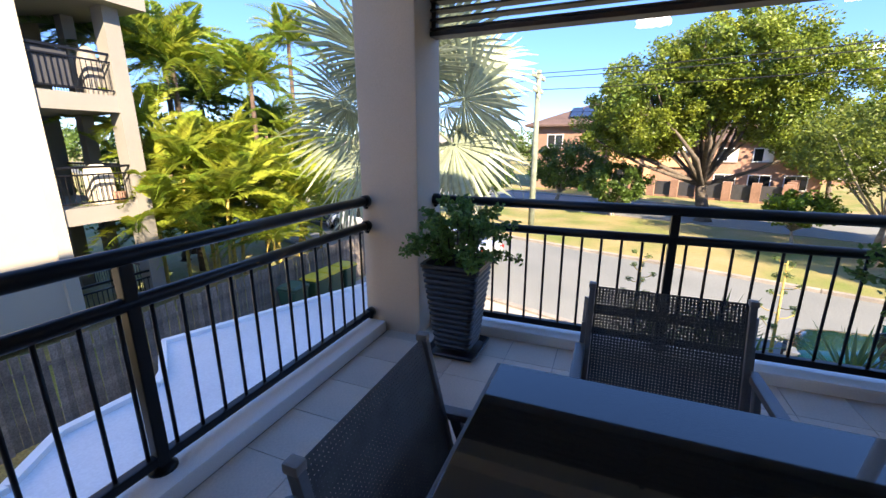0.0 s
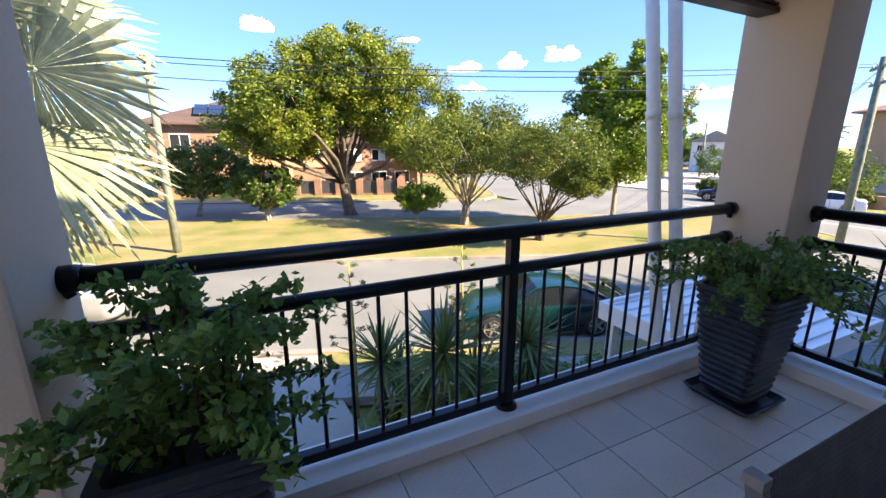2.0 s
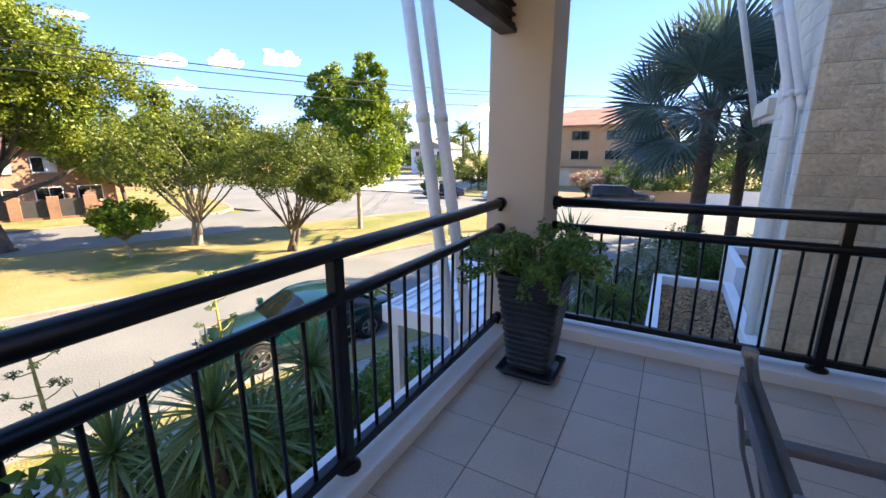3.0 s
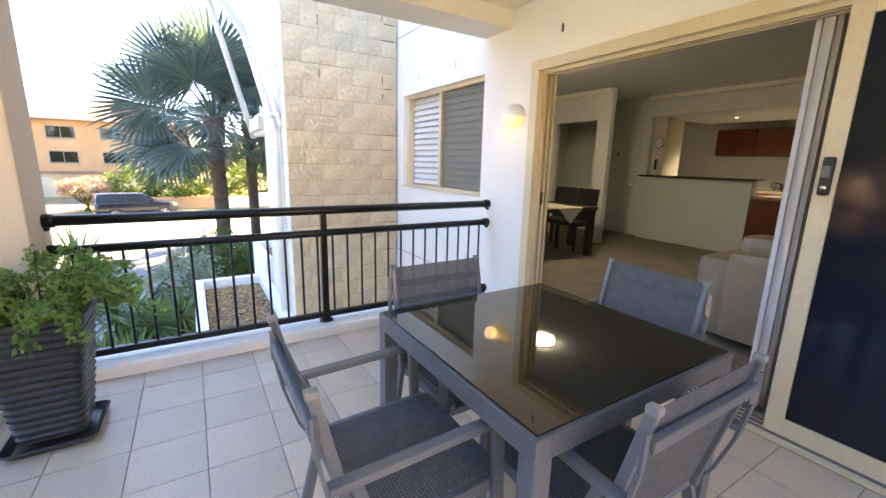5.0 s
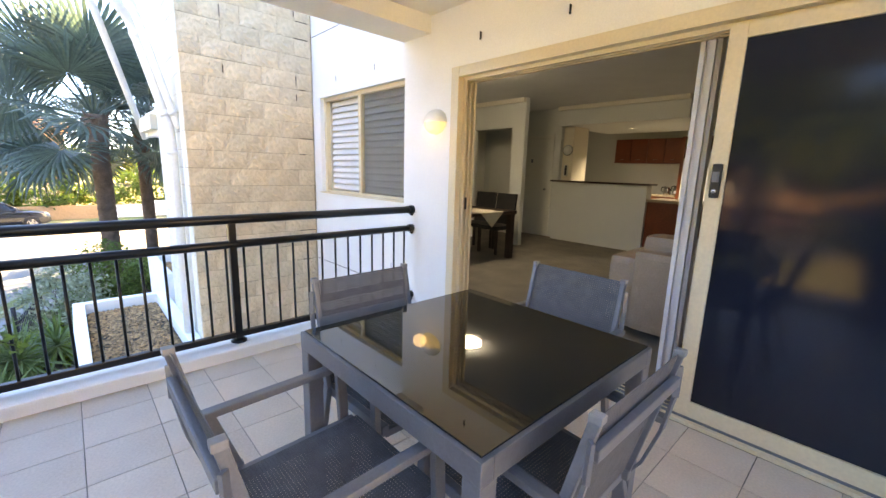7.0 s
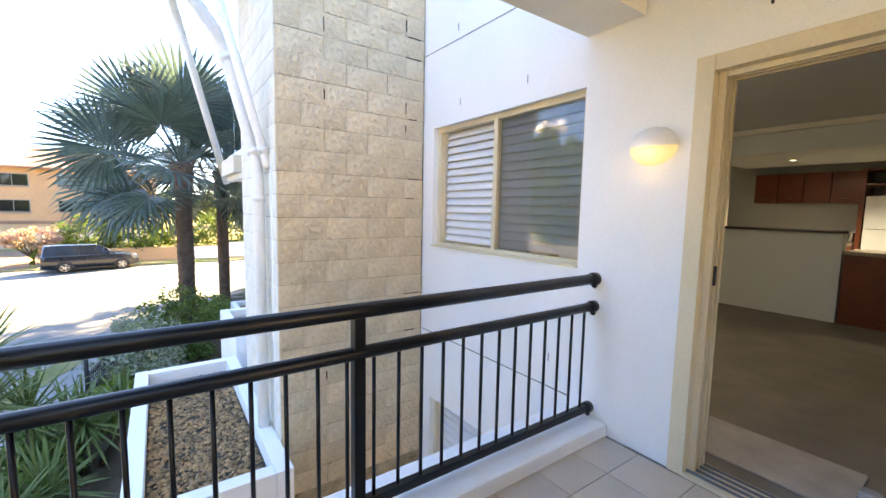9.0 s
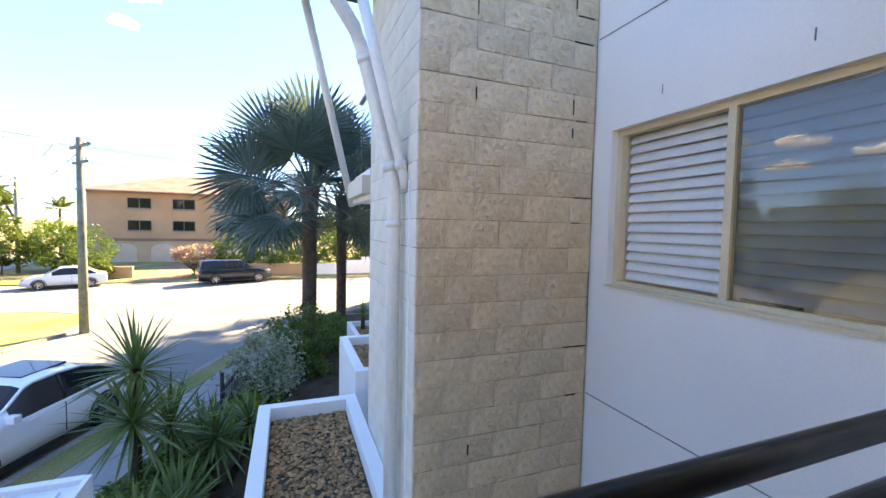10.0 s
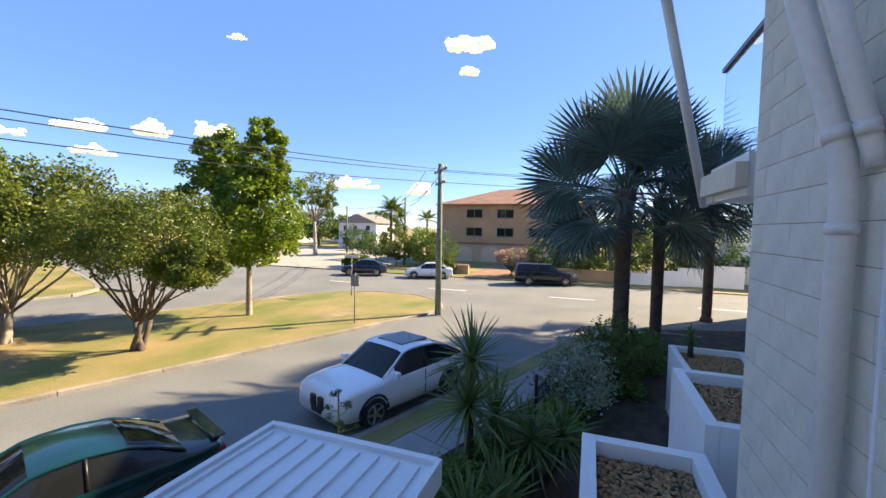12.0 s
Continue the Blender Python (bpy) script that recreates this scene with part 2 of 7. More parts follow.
M["carglass"] = mat("dark_car_glass", (0.012, 0.014, 0.016), 0.04, 0, 0.0, bump=0, spec=0.4)
M["lens"] = mat("headlamp_lens", (0.20, 0.22, 0.25), 0.1, 0.2, 0.1, bump=0)
M["redlens"] = mat("red_tail_lens", (0.4, 0.015, 0.015), 0.15, 0, 0.1, bump=0)
for nm, c in (("white", (0.80, 0.81, 0.83)), ("green", (0.001, 0.040, 0.042)), ("navy", (0.012, 0.02, 0.06)), ("black", (0.012, 0.014, 0.02)), ("silver", (0.35, 0.36, 0.37))):
    M["car_" + nm] = mat("car_paint_" + nm, c, 0.22, 0.2 if nm != "white" else 0.0, 0.03, 2, 40, 0, clear=1.0)
M["brickred"] = mat("brown_brick_wall", (0.34, 0.19, 0.13), 0.9, 0, 0.2, 0.5, 9, 0.4, dist=0.02)
M["bricktan"] = mat("tan_brick_wall", (0.58, 0.335, 0.18), 0.9, 0, 0.12, 0.4, 9, 0.3, dist=0.02)
M["tanwall"] = mat("tan_painted_wall", (0.62, 0.41, 0.24), 0.9, 0, 0.12, 0.5, 12, 0.2)
M["rooftile"] = mat("terracotta_roof", (0.38, 0.20, 0.135), 0.85, 0, 0.2, 0.8, 12, 0.5, dist=0.03)
M["roofbrown"] = mat("brown_roof_tile", (0.12, 0.075, 0.06), 0.85, 0, 0.2, 0.8, 12, 0.5, dist=0.03)
M["solar"] = mat("solar_panel", (0.02, 0.03, 0.06), 0.15, 0.2, 0.1, bump=0)
M["panelgrey"] = mat("dark_fence_panel", (0.055, 0.055, 0.06), 0.6, 0, 0.15)
M["housewhite"] = mat("white_weatherboard", (0.72, 0.72, 0.72), 0.7, 0, 0.05)
M["pole"] = mat("timber_power_pole", (0.25, 0.28, 0.21), 0.9, 0, 0.25, 4, 30, 0.4)
M["wire"] = mat("black_cable", (0.02, 0.02, 0.02), 0.6, 0, 0.1)
M["signgrey"] = mat("grey_sign_back", (0.30, 0.30, 0.30), 0.5, 0.3, 0.1)
# weak emission brightens the clouds' shaded bases
M["cloud"] = glow("cloud_white_glowing", (0.80, 0.85, 0.95), 0.13)
M["drive"] = mat("red_paver_drive", (0.34, 0.19, 0.11), 0.9, 0, 0.2, 1, 20, 0.2)
M["apt"] = mat("cream_apartment_wall", (0.42, 0.38, 0.31), 0.85, 0, 0.05, 0.7, 60, 0.1)
M["aptgrey"] = mat("grey_apartment_trim", (0.25, 0.23, 0.20), 0.85, 0, 0.07, 0.7, 60, 0.1)

# ---- mesh helpers ----
def link(name, verts, faces, material, parent=None, label="", smooth=False):
    me = bpy.data.meshes.new(name)
    me.from_pydata([tuple(v) for v in verts], [], faces)
    me.update()
    if smooth:
        me.polygons.foreach_set("use_smooth", [True] * len(me.polygons))
    me.materials.append(M[material] if isinstance(material, str) else material)
    ob = new(name, me)
    if parent is not None:
        ob.parent = parent
    if label:
        ob["label"] = label
    return ob


def part(name, bm, material, parent=None, label="", smooth=False):
    me = bpy.data.meshes.new(name)
    bm.to_mesh(me)
    bm.free()
    if smooth:
        me.polygons.foreach_set("use_smooth", [True] * len(me.polygons))
    me.materials.append(M[material] if isinstance(material, str) else material)
    ob = new(name, me)
    if parent is not None:
        ob.parent = parent
    if label:
        ob["label"] = label
    return ob


def thing(name, m=None, label="", category="", group="", kind=""):
    ob = new(name)
    ob.empty_display_size = 0.1
    if m is not None:
        ob.matrix_basis = m
    return tagged(ob, label, category, group, kind)


def same(name, ob, parent, m):
    """Another piece on the same mesh."""
    o = new(name, ob.data)
    o.parent = parent
    o.matrix_basis = m
    return o


def box(bm, x0, x1, y0, y1, z0, z1, bev=0.0, m=None):
    r = bmesh.ops.create_cube(bm, size=1)
    vs = r["verts"]
    bmesh.ops.scale(bm, vec=(abs(x1 - x0), abs(y1 - y0), abs(z1 - z0)), verts=vs)
    bmesh.ops.translate(bm, vec=((x0 + x1) / 2, (y0 + y1) / 2, (z0 + z1) / 2), verts=vs)
    if bev:
        es = list({e for v in vs for e in v.link_edges})
        out = bmesh.ops.bevel(bm, geom=es, offset=bev, segments=2, affect="EDGES", profile=0.7)
        vs = list({v for f in out["faces"] for v in f.verts} | {v for v in vs if v.is_valid})
    if m is not None:
        bmesh.ops.transform(bm, matrix=m, verts=vs)
    return vs


def bx(name, x0, x1, y0, y1, z0, z1, material, parent=None, label="", bev=0.0, m=None):
    bm = bmesh.new()
    box(bm, x0, x1, y0, y1, z0, z1, bev, m)
    return part(name, bm, material, parent, label)


def tube(bm, pts, radii, sides=10, cap=True):
    """A round bar through points."""
    pts = [Vector(p) for p in pts]
    if not isinstance(radii, (list, tuple)):
        radii = [radii] * len(pts)
    rings = []
    up = Vector((0, 0, 1))
    for i, p in enumerate(pts):
        d = (pts[min(i + 1, len(pts) - 1)] - pts[max(i - 1, 0)]).normalized()
        a = d.cross(up if abs(d.z) < 0.95 else Vector((1, 0, 0))).normalized()
        b = d.cross(a)
        rings.append([bm.verts.new(p + radii[i] * (math.cos(2 * math.pi * k / sides) * a + math.sin(2 * math.pi * k / sides) * b)) for k in range(sides)])
    for r0, r1 in zip(rings, rings[1:]):
        for k in range(sides):
            bm.faces.new((r0[k], r0[(k + 1) % sides], r1[(k + 1) % sides], r1[k]))
    if cap:
        bm.faces.new(rings[0][::-1])
        bm.faces.new(rings[-1])
    return rings


def tb(name, pts, radii, material, parent=None, label="", sides=10):
    bm = bmesh.new()
    tube(bm, pts, radii, sides)
    bmesh.ops.recalc_face_normals(bm, faces=bm.faces)
    return part(name, bm, material, parent, label, smooth=True)


def prism(name, poly, z0, z1, material, parent=None, label=""):
    """A slab over a plan outline."""
    n = len(poly)
    v = [(x, y, z0) for x, y in poly] + [(x, y, z1) for x, y in poly]
    f = [tuple(range(n))[::-1], tuple(range(n, 2 * n))] + [(i, (i + 1) % n, n + (i + 1) % n, n + i) for i in range(n)]
    ob = link(name, v, f, material, parent, label)
    bm = bmesh.new()
    bm.from_mesh(ob.data)
    bmesh.ops.recalc_face_normals(bm, faces=bm.faces)
    bm.to_mesh(ob.data)
    bm.free()
    return ob


def wall(name, x0, x1, y0, y1, z0, z1, material, holes=(), label="", along="x"):
    """A wall with thickness; holes are (a0, a1, z0, z1) along its length."""
    a0, a1 = (x0, x1) if along == "x" else (y0, y1)
    cuts_a = sorted({a0, a1, *[h[0] for h in holes], *[h[1] for h in holes]})
    cuts_z = sorted({z0, z1, *[h[2] for h in holes], *[h[3] for h in holes]})
    bm = bmesh.new()
    for i in range(len(cuts_a) - 1):
        for j in range(len(cuts_z) - 1):
            ca, cz = (cuts_a[i] + cuts_a[i + 1]) / 2, (cuts_z[j] + cuts_z[j + 1]) / 2
            if any(h[0] < ca < h[1] and h[2] < cz < h[3] for h in holes):
                continue
            if along == "x":
                box(bm, cuts_a[i], cuts_a[i + 1], y0, y1, cuts_z[j], cuts_z[j + 1])
            else:
                box(bm, x0, x1, cuts_a[i], cuts_a[i + 1], cuts_z[j], cuts_z[j + 1])
    bmesh.ops.remove_doubles(bm, verts=bm.verts, dist=1e-5)
    # inner faces between the boxes go, so that the wall is one shell
    bm.verts.index_update()
    seen = {}
    for f in bm.faces:
        seen.setdefault(frozenset(v.index for v in f.verts), []).append(f)
    dead = [f for fs in seen.values() if len(fs) > 1 for f in fs]
    bmesh.ops.delete(bm, geom=dead, context="FACES_ONLY")
    bmesh.ops.dissolve_limit(bm, angle_limit=0.01, verts=bm.verts, edges=bm.edges)
    ob = part(name, bm, material)
    return tagged(ob, label or "rendered wall", "wall", kind="structure")

G = -3.25  # street level; the balcony floor is z = 0

# ---- balcony structure ----
floor_base = tagged(bx("floor", -1.3, 2.82, -0.19, 3.42, -0.22, -0.006, "grout"), "balcony floor of square beige ceramic tiles", "floor", kind="structure")
for nm, (a, b, c, d) in {"curb_front": (-0.79, 2.39, 3.17, 3.40), "curb_side": (2.52, 2.86, -0.188, 2.96), "curb_left": (-1.30, -1.065, -0.188, 2.985)}.items():
    tagged(bx(nm, a, b, c, d, -0.20, 0.075, "white", bev=0.018), "white rendered balcony upstand under the railing", "upstand", kind="structure")
tagged(bx("balcony_slab_edge", -1.3, 2.8, 3.402, 3.44, -0.42, 0.0, "white"), "white rendered balcony slab edge", "slab edge", kind="structure")
tagged(bx("column_1", -1.23, -0.79, 2.99, 3.38, -3.25, 2.46, "column", bev=0.012), "tan rendered square balcony column", "column", kind="structure")
tagged(bx("column_2", 2.40, 2.78, 2.97, 3.38, -3.25, 2.46, "column", bev=0.012), "tan rendered square balcony column", "column", kind="structure")
tagged(bx("ceiling", -1.3, 2.44, -0.19, 3.10, 2.60, 2.75, "ceil"), "plain painted balcony ceiling", "ceiling", kind="structure")
tagged(bx("beam_side", 2.44, 2.81, -0.19, 3.10, 2.46, 2.80, "ceil", bev=0.006), "painted beam along the balcony edge", "beam", kind="structure")
tagged(bx("beam_front", -1.3, 2.81, 3.10, 3.40, 2.46, 2.80, "ceil", bev=0.006), "painted beam over the balcony front", "beam", kind="structure")

# the apartment's front wall with the sliding door and the louvred window
wall("wall_front", -1.45, 5.2, -0.37, -0.19, -3.25, 5.4, "white", [(-1.25, 2.15, 0.0, 2.145), (2.80, 4.52, 1.02, 2.16), (2.95, 4.52, -1.9, -0.55)], "white rendered apartment wall with a sliding door")
tagged(bx("wall_groove_upper", 2.82, 4.69, -0.1885, -0.186, 2.872, 2.880, "grout"), "thin joint line in the rendered wall", "joint", kind="structure")
tagged(bx("wall_groove_lower", 2.82, 4.69, -0.1885, -0.186, 0.132, 0.140, "grout"), "thin joint line in the rendered wall", "joint", kind="structure")
tagged(bx("wall_left_return", -1.45, -1.27, -0.188, 0.25, -3.25, 5.4, "white"), "white rendered wall closing the balcony side", "wall", kind="structure")
# out of view; height chosen for the shadow it throws on the neighbouring apartments
tagged(bx("storey_above", -1.45, 6.3, -12.0, -0.38, 2.90, 8.4, "white"), "unseen white upper storey, its height guessed from its shadow", "upper storey", kind="structure")
tagged(bx("balcony_above", -1.3, 2.81, -0.185, 3.40, 2.805, 3.0, "white"), "slab of the balcony above", "slab", kind="structure")
for i, (xa, xb, z) in enumerate(((2.82, 2.9, 1.62), (3.3, 3.31, 2.30), (4.1, 4.11, 2.30), (4.15, 4.16, 2.95), (3.0, 3.01, 0.32))):
    if i:
        tagged(bx("weep_slot", xa, xa + 0.006, -0.1885, -0.186, z, z + 0.06, "grout"), "small dark weep slot in the white wall", "weep slot", "weep slots", "structure")


for xa, za in ((1.86, 2.30), (1.12, 2.30)):
    tagged(bx("wall_hook", xa, xa + 0.008, -0.188, -0.175, za, za + 0.055, "blackplastic"), "small dark hook above the sliding door", "hook", "hooks")


def rail_run(name, a, b, posts, first, n, gap, label):
    """A black tubular railing between two flanged ends."""
    a, b = Vector((*a, 0)), Vector((*b, 0))
    d = (b - a).normalized()
    r = thing(name, None, label, "railing")
    L = (b - a).length
    at = lambda s, z: a + d * s + Vector((0, 0, z))
    tb("top_rail", [at(0.0, 0.965), at(L, 0.965)], 0.032, "rail", r, sides=14)
    tb("middle_rail", [at(0.0, 0.79), at(L, 0.79)], 0.028, "rail", r, sides=14)
    bm = bmesh.new()
    box(bm, 0, L, -0.022, 0.022, 0.108, 0.15, 0.008, Matrix.Translation(a) @ Matrix.Rotation(math.atan2(d.y, d.x), 4, "Z"))
    part("bottom_rail", bm, "rail", r)
    for s, o in ((0, 1), (L, -1)):
        for z, rad in ((0.965, 0.041), (0.79, 0.037), (0.129, 0.036)):
            bm = bmesh.new()
            tube(bm, [at(s, z), at(s + o * 0.035, z), at(s + o * 0.05, z)], [rad, rad, rad * 0.9], 16)
            tube(bm, [at(s + o * 0.001, z - 0.02), at(s + o * 0.016, z - 0.055)], [0.02, 0.014], 8)
            part("end_flange", bm, "rail", r, smooth=True)
    for s in posts:
        bm = bmesh.new()
        box(bm, -0.024, 0.024, -0.024, 0.024, 0.076, 0.94, 0.006, Matrix.Translation(at(s, 0)) @ Matrix.Rotation(math.atan2(d.y, d.x), 4, "Z"))
        part("post", bm, "rail", r)
        tb("foot_flange", [at(s, 0.0755), at(s, 0.087), at(s, 0.1)], [0.055, 0.053, 0.03], "rail", r, sides=16)
    bm = bmesh.new()
    tube(bm, [(0, 0, 0.145), (0, 0, 0.775)], 0.0085, 8)
    one = part("baluster", bm, "rail", r, smooth=True)
    one.matrix_basis = Matrix.Translation(at(first, 0))
    for i in range(1, n):
        s = first + i * gap
        if min(abs(s - q) for q in posts) > 0.03:
            same("baluster", one, r, Matrix.Translation(at(s, 0)))
    return r


rail_run("front_railing", (-0.79, 3.27), (2.40, 3.27), [1.565], 0.10, 26, 0.1185, "black tubular steel railing facing the street")
rail_run("side_railing", (2.66, 2.97), (2.66, -0.19), [1.57], 0.10, 26, 0.1185, "black tubular steel railing meeting the white wall")
rail_run("left_railing", (-1.19, 2.99), (-1.19, 0.25), [1.60], 0.105, 23, 0.1185, "black tubular steel railing above the white roof")

# slatted screen rolled up under the front beam
blind = thing("slatted_blind", None, "dark timber slatted blind raised under the balcony beam", "blind")
for z in (2.07, 2.125, 2.18, 2.235, 2.29, 2.345, 2.40):
    bx("slat", -0.785, 2.395, 3.21, 3.30, z, z + 0.012, "darktimber", blind, m=None)
bx("bottom_rail", -0.785, 2.395, 3.20, 3.31, 2.030, 2.058, "darktimber", blind, bev=0.004)
for xa in (-0.785, 0.78, 2.365):
    bx("stile", xa, xa + 0.03, 3.235, 3.275, 2.058, 2.455, "darktimber", blind)

# two white rain pipes in front of the balcony
for (xa, ya) in ((2.42, 3.80), (2.53, 3.71)):
    p = thing("rain_pipe", None, "tall white round rain pipe beside the balcony", "pipe", "white pipes")
    tb("pipe", [(xa + 0.065, ya - 0.18, -0.56), (xa, ya, 0.8), (xa - 0.16, ya + 0.4, 4.2)], 0.046, "pvc", p, sides=14)
    tb("collar", [(xa - 0.035, ya + 0.085, 1.52), (xa - 0.038, ya + 0.093, 1.58)], 0.052, "pvc", p, sides=14)

# ---- sliding door ----
door = thing("door_1", None, "cream-framed sliding door standing open to the living room", "sliding door", kind="structure")
for (a, b, c, d, e, f) in ((2.065, 2.148, -0.36, -0.165, 0.001, 2.143), (-1.248, -1.17, -0.36, -0.165, 0.001, 2.143), (-1.168, 2.063, -0.36, -0.165, 2.067, 2.143)):
    bx("door_frame", a, b, c, d, e, f, "frame", door, bev=0.004)
for k, ya in enumerate((-0.33, -0.28, -0.23)):
    bx("jamb_channel", 2.03, 2.064, ya - 0.008, ya + 0.012, 0.02, 2.07, "frame", door)
    bx("head_channel", -1.165, 2.028, ya - 0.008, ya + 0.012, 2.04, 2.066, "frame", door)
bx("sill_track", -1.168, 2.063, -0.36, -0.16, 0.002, 0.022, "frame", door, "pale aluminium sill track")
for ya in (-0.33, -0.285, -0.24, -0.195):
    bx("track_rib", -1.17, 2.06, ya - 0.003, ya + 0.003, 0.02, 0.036, "alu", door)
bx("jamb_catch", 2.02, 2.032, -0.262, -0.25, 1.02, 1.12, "blackplastic", door)


def slider(x0, x1, y, label, lock):
    s = thing("sliding_panel", None, label, "door panel")
    w = 0.075
    bx("stile", x0, x0 + w, y - 0.02, y + 0.02, 0.036, 2.05, "frame", s, bev=0.003)
    bx("stile", x1 - w, x1, y - 0.02, y + 0.02, 0.036, 2.05, "frame", s, bev=0.003)
    bx("head", x0 + w, x1 - w, y - 0.02, y + 0.02, 1.985, 2.05, "frame", s, bev=0.003)
    bx("foot", x0 + w, x1 - w, y - 0.02, y + 0.02, 0.036, 0.125, "frame", s, bev=0.003)
    bx("screen", x0 + w, x1 - w, y - 0.004, y + 0.004, 0.125, 1.985, "screen", s, "dark security mesh")
    if lock:
        bm = bmesh.new()
        box(bm, x1 - 0.062, x1 - 0.018, y + 0.02, y + 0.042, 1.24, 1.41, 0.014)
        pl = part("lock_plate", bm, "blackplastic", s)
        bx("latch", x1 - 0.055, x1 - 0.028, y + 0.042, y + 0.062, 1.32, 1.37, "alu", pl, bev=0.004)
        tb("key_cylinder", [(x1 - 0.04, y + 0.04, 1.275), (x1 - 0.04, y + 0.05, 1.275)], 0.012, "chrome", pl)
    return s


slider(-1.17, 0.262, -0.215, "sliding security screen with dark mesh, cream frame", True)
slider(-1.16, 0.232, -0.262, "sliding glass door pushed back behind the screen", False)

curtain = thing("vertical_blind", None, "white fabric blind drawn back beside the door", "blind")
for k in range(4):
    bx("vane", 0.345 + k * 0.024, 0.3685 + k * 0.024, -0.48 + 0.025 * (k % 2), -0.42 + 0.025 * (k % 2), 0.03, 2.28, "curtain", curtain)
bx("head_rail", -1.2, 2.3, -0.47, -0.42, 2.28, 2.33, "curtain", curtain)

# ---- louvred window ----
def louvre_window(name, z0, z1, x0, x1, blades, label):
    w = thing(name, None, label, "window", kind="structure")
    y0, y1 = -0.30, -0.245
    xm = x0 + (x1 - x0) * 0.52
    bx("window_frame", x0, x1, y0, y1, z0, z0 + 0.035, "frame", w)
    bx("window_frame", x0, x1, y0, y1, z1 - 0.04, z1, "frame", w)
    for a in (x0, xm - 0.025, x1 - 0.045):
        bx("window_frame", a, a + 0.045, y0, y1, z0 + 0.035, z1 - 0.04, "frame", w)
    bx("window_sill", x0, x1, -0.247, -0.165, z0 - 0.002, z0 + 0.012, "frame", w)
    g2 = bx("pane", x0 + 0.045, xm - 0.025, -0.275, -0.270, z0 + 0.035, z1 - 0.04, "winglass", w)
    g2.visible_shadow = False
    # added dark sheet behind the glass that makes this half look dimmer
    bx("pane_veil_sheet", x0 + 0.045, xm - 0.025, -0.294, -0.292, z0 + 0.035, z1 - 0.04, "paneveil", w, "thin dark sheet added to darken the pane")
    h = (z1 - z0 - 0.08) / blades
    arc = [(0.013 * (1 - (k / 3 - 1) ** 2), -0.04 + 0.08 * k / 6) for k in range(7)]
    ring = [(y + 0.003, z) for y, z in arc] + [(y - 0.003, z) for y, z in reversed(arc)]
    v = [(x, y, z) for x in (x0 + 0.05, x1 - 0.05) for y, z in ring]
    n = len(ring)
    blade = link("blade", v, [(i, (i + 1) % n, n + (i + 1) % n, n + i) for i in range(n)] + [tuple(range(n))[::-1], tuple(range(n, 2 * n))], "slat", w)
    rot = Matrix.Rotation(radians(32), 4, "X")
    blade.matrix_basis = Matrix.Translation((0, -0.345, z0 + 0.05 + h / 2)) @ rot
    for i in range(1, blades):
        same("blade", blade, w, Matrix.Translation((0, -0.345, z0 + 0.05 + h * (i + 0.5))) @ rot)
    return w


louvre_window("window_1", 1.02, 2.16, 2.80, 4.52, 15, "two-pane window with grey louvre blades behind glass")
louvre_window("window_2", -1.90, -0.55, 2.95, 4.52, 15, "cream-framed window with blades below the balcony")
tagged(bx("dark_room", 2.6, 4.69, -2.2, -2.1, -3.2, -0.25, "inwall"), "wall behind the louvred windows", "wall", kind="structure")
tagged(bx("dark_room_side", 2.55, 2.6, -2.2, -0.375, -3.2, -0.25, "inwall"), "side wall behind the louvred windows", "wall", kind="structure")

# wall lamp
lamp = thing("wall_lamp", pose(2.35, -0.19, 1.742), "oval bulkhead wall lamp, lit amber glass below a white cap", "wall lamp")


def half_dome(name, z0, z1, material, parent, sx=0.13, sy=0.085, sz=0.105, grow=1.0):
    v, f = [], []
    n, k = 24, 8
    for j in range(k + 1):
        t = z0 + (z1 - z0) * j / k
        r = math.sqrt(max(0.0, 1 - t * t))
        for i in range(n + 1):
            a = math.pi * i / n
            v.append((sx * grow * r * math.cos(a), sy * grow * r * math.sin(a), sz * grow * t))
    for j in range(k):
        for i in range(n):
            q = j * (n + 1) + i
            f.append((q, q + 1, q + n + 2, q + n + 1))
    return link(name, v, f, material, parent, smooth=True)


half_dome("glass_bowl", -1.0, 0.0, "lamplit", lamp)
half_dome("cap", 0.0, 1.0, "lampcap", lamp, grow=1.03)
bx("back_plate", -0.09, 0.09, 0.0, 0.012, -0.06, 0.06, "lampcap", lamp, bev=0.01)
half_dome("trim_ring", -0.05, 0.03, "lampcap", lamp, grow=1.05)

bulb = new("wall_lamp_bulb", bpy.data.lights.new("wall_lamp_bulb", "POINT"))
bulb.data.energy, bulb.data.color, bulb.data.shadow_soft_size = 0.02, (1.0, 0.80, 0.52), 0.06
bulb.location = (2.35, -0.05, 1.67)

# ---- table and chairs ----
table = thing("outdoor_table", pose(0.592, 1.14, 0), "square outdoor table with black glass top, grey frame", "table")
bx("glass_top", -0.455, 0.455, -0.455, 0.455, 0.7205, 0.7265, "blackglass", table, bev=0.002)
for a in (-1, 1):
    bx("apron", -0.467, 0.467, a * 0.445 - 0.022, a * 0.445 + 0.022, 0.655, 0.7195, "alu", table, bev=0.004)
    bx("apron", a * 0.445 - 0.022, a * 0.445 + 0.022, -0.422, 0.422, 0.655, 0.7195, "alu", table, bev=0.004)
    for b in (-1, 1):
        bx("leg", a * 0.437 - 0.029, a * 0.437 + 0.029, b * 0.437 - 0.029, b * 0.437 + 0.029, 0.0, 0.6545, "alu", table, bev=0.006)
bx("glass_bed", -0.42, 0.42, -0.42, 0.42, 0.700, 0.7195, "alu", table)


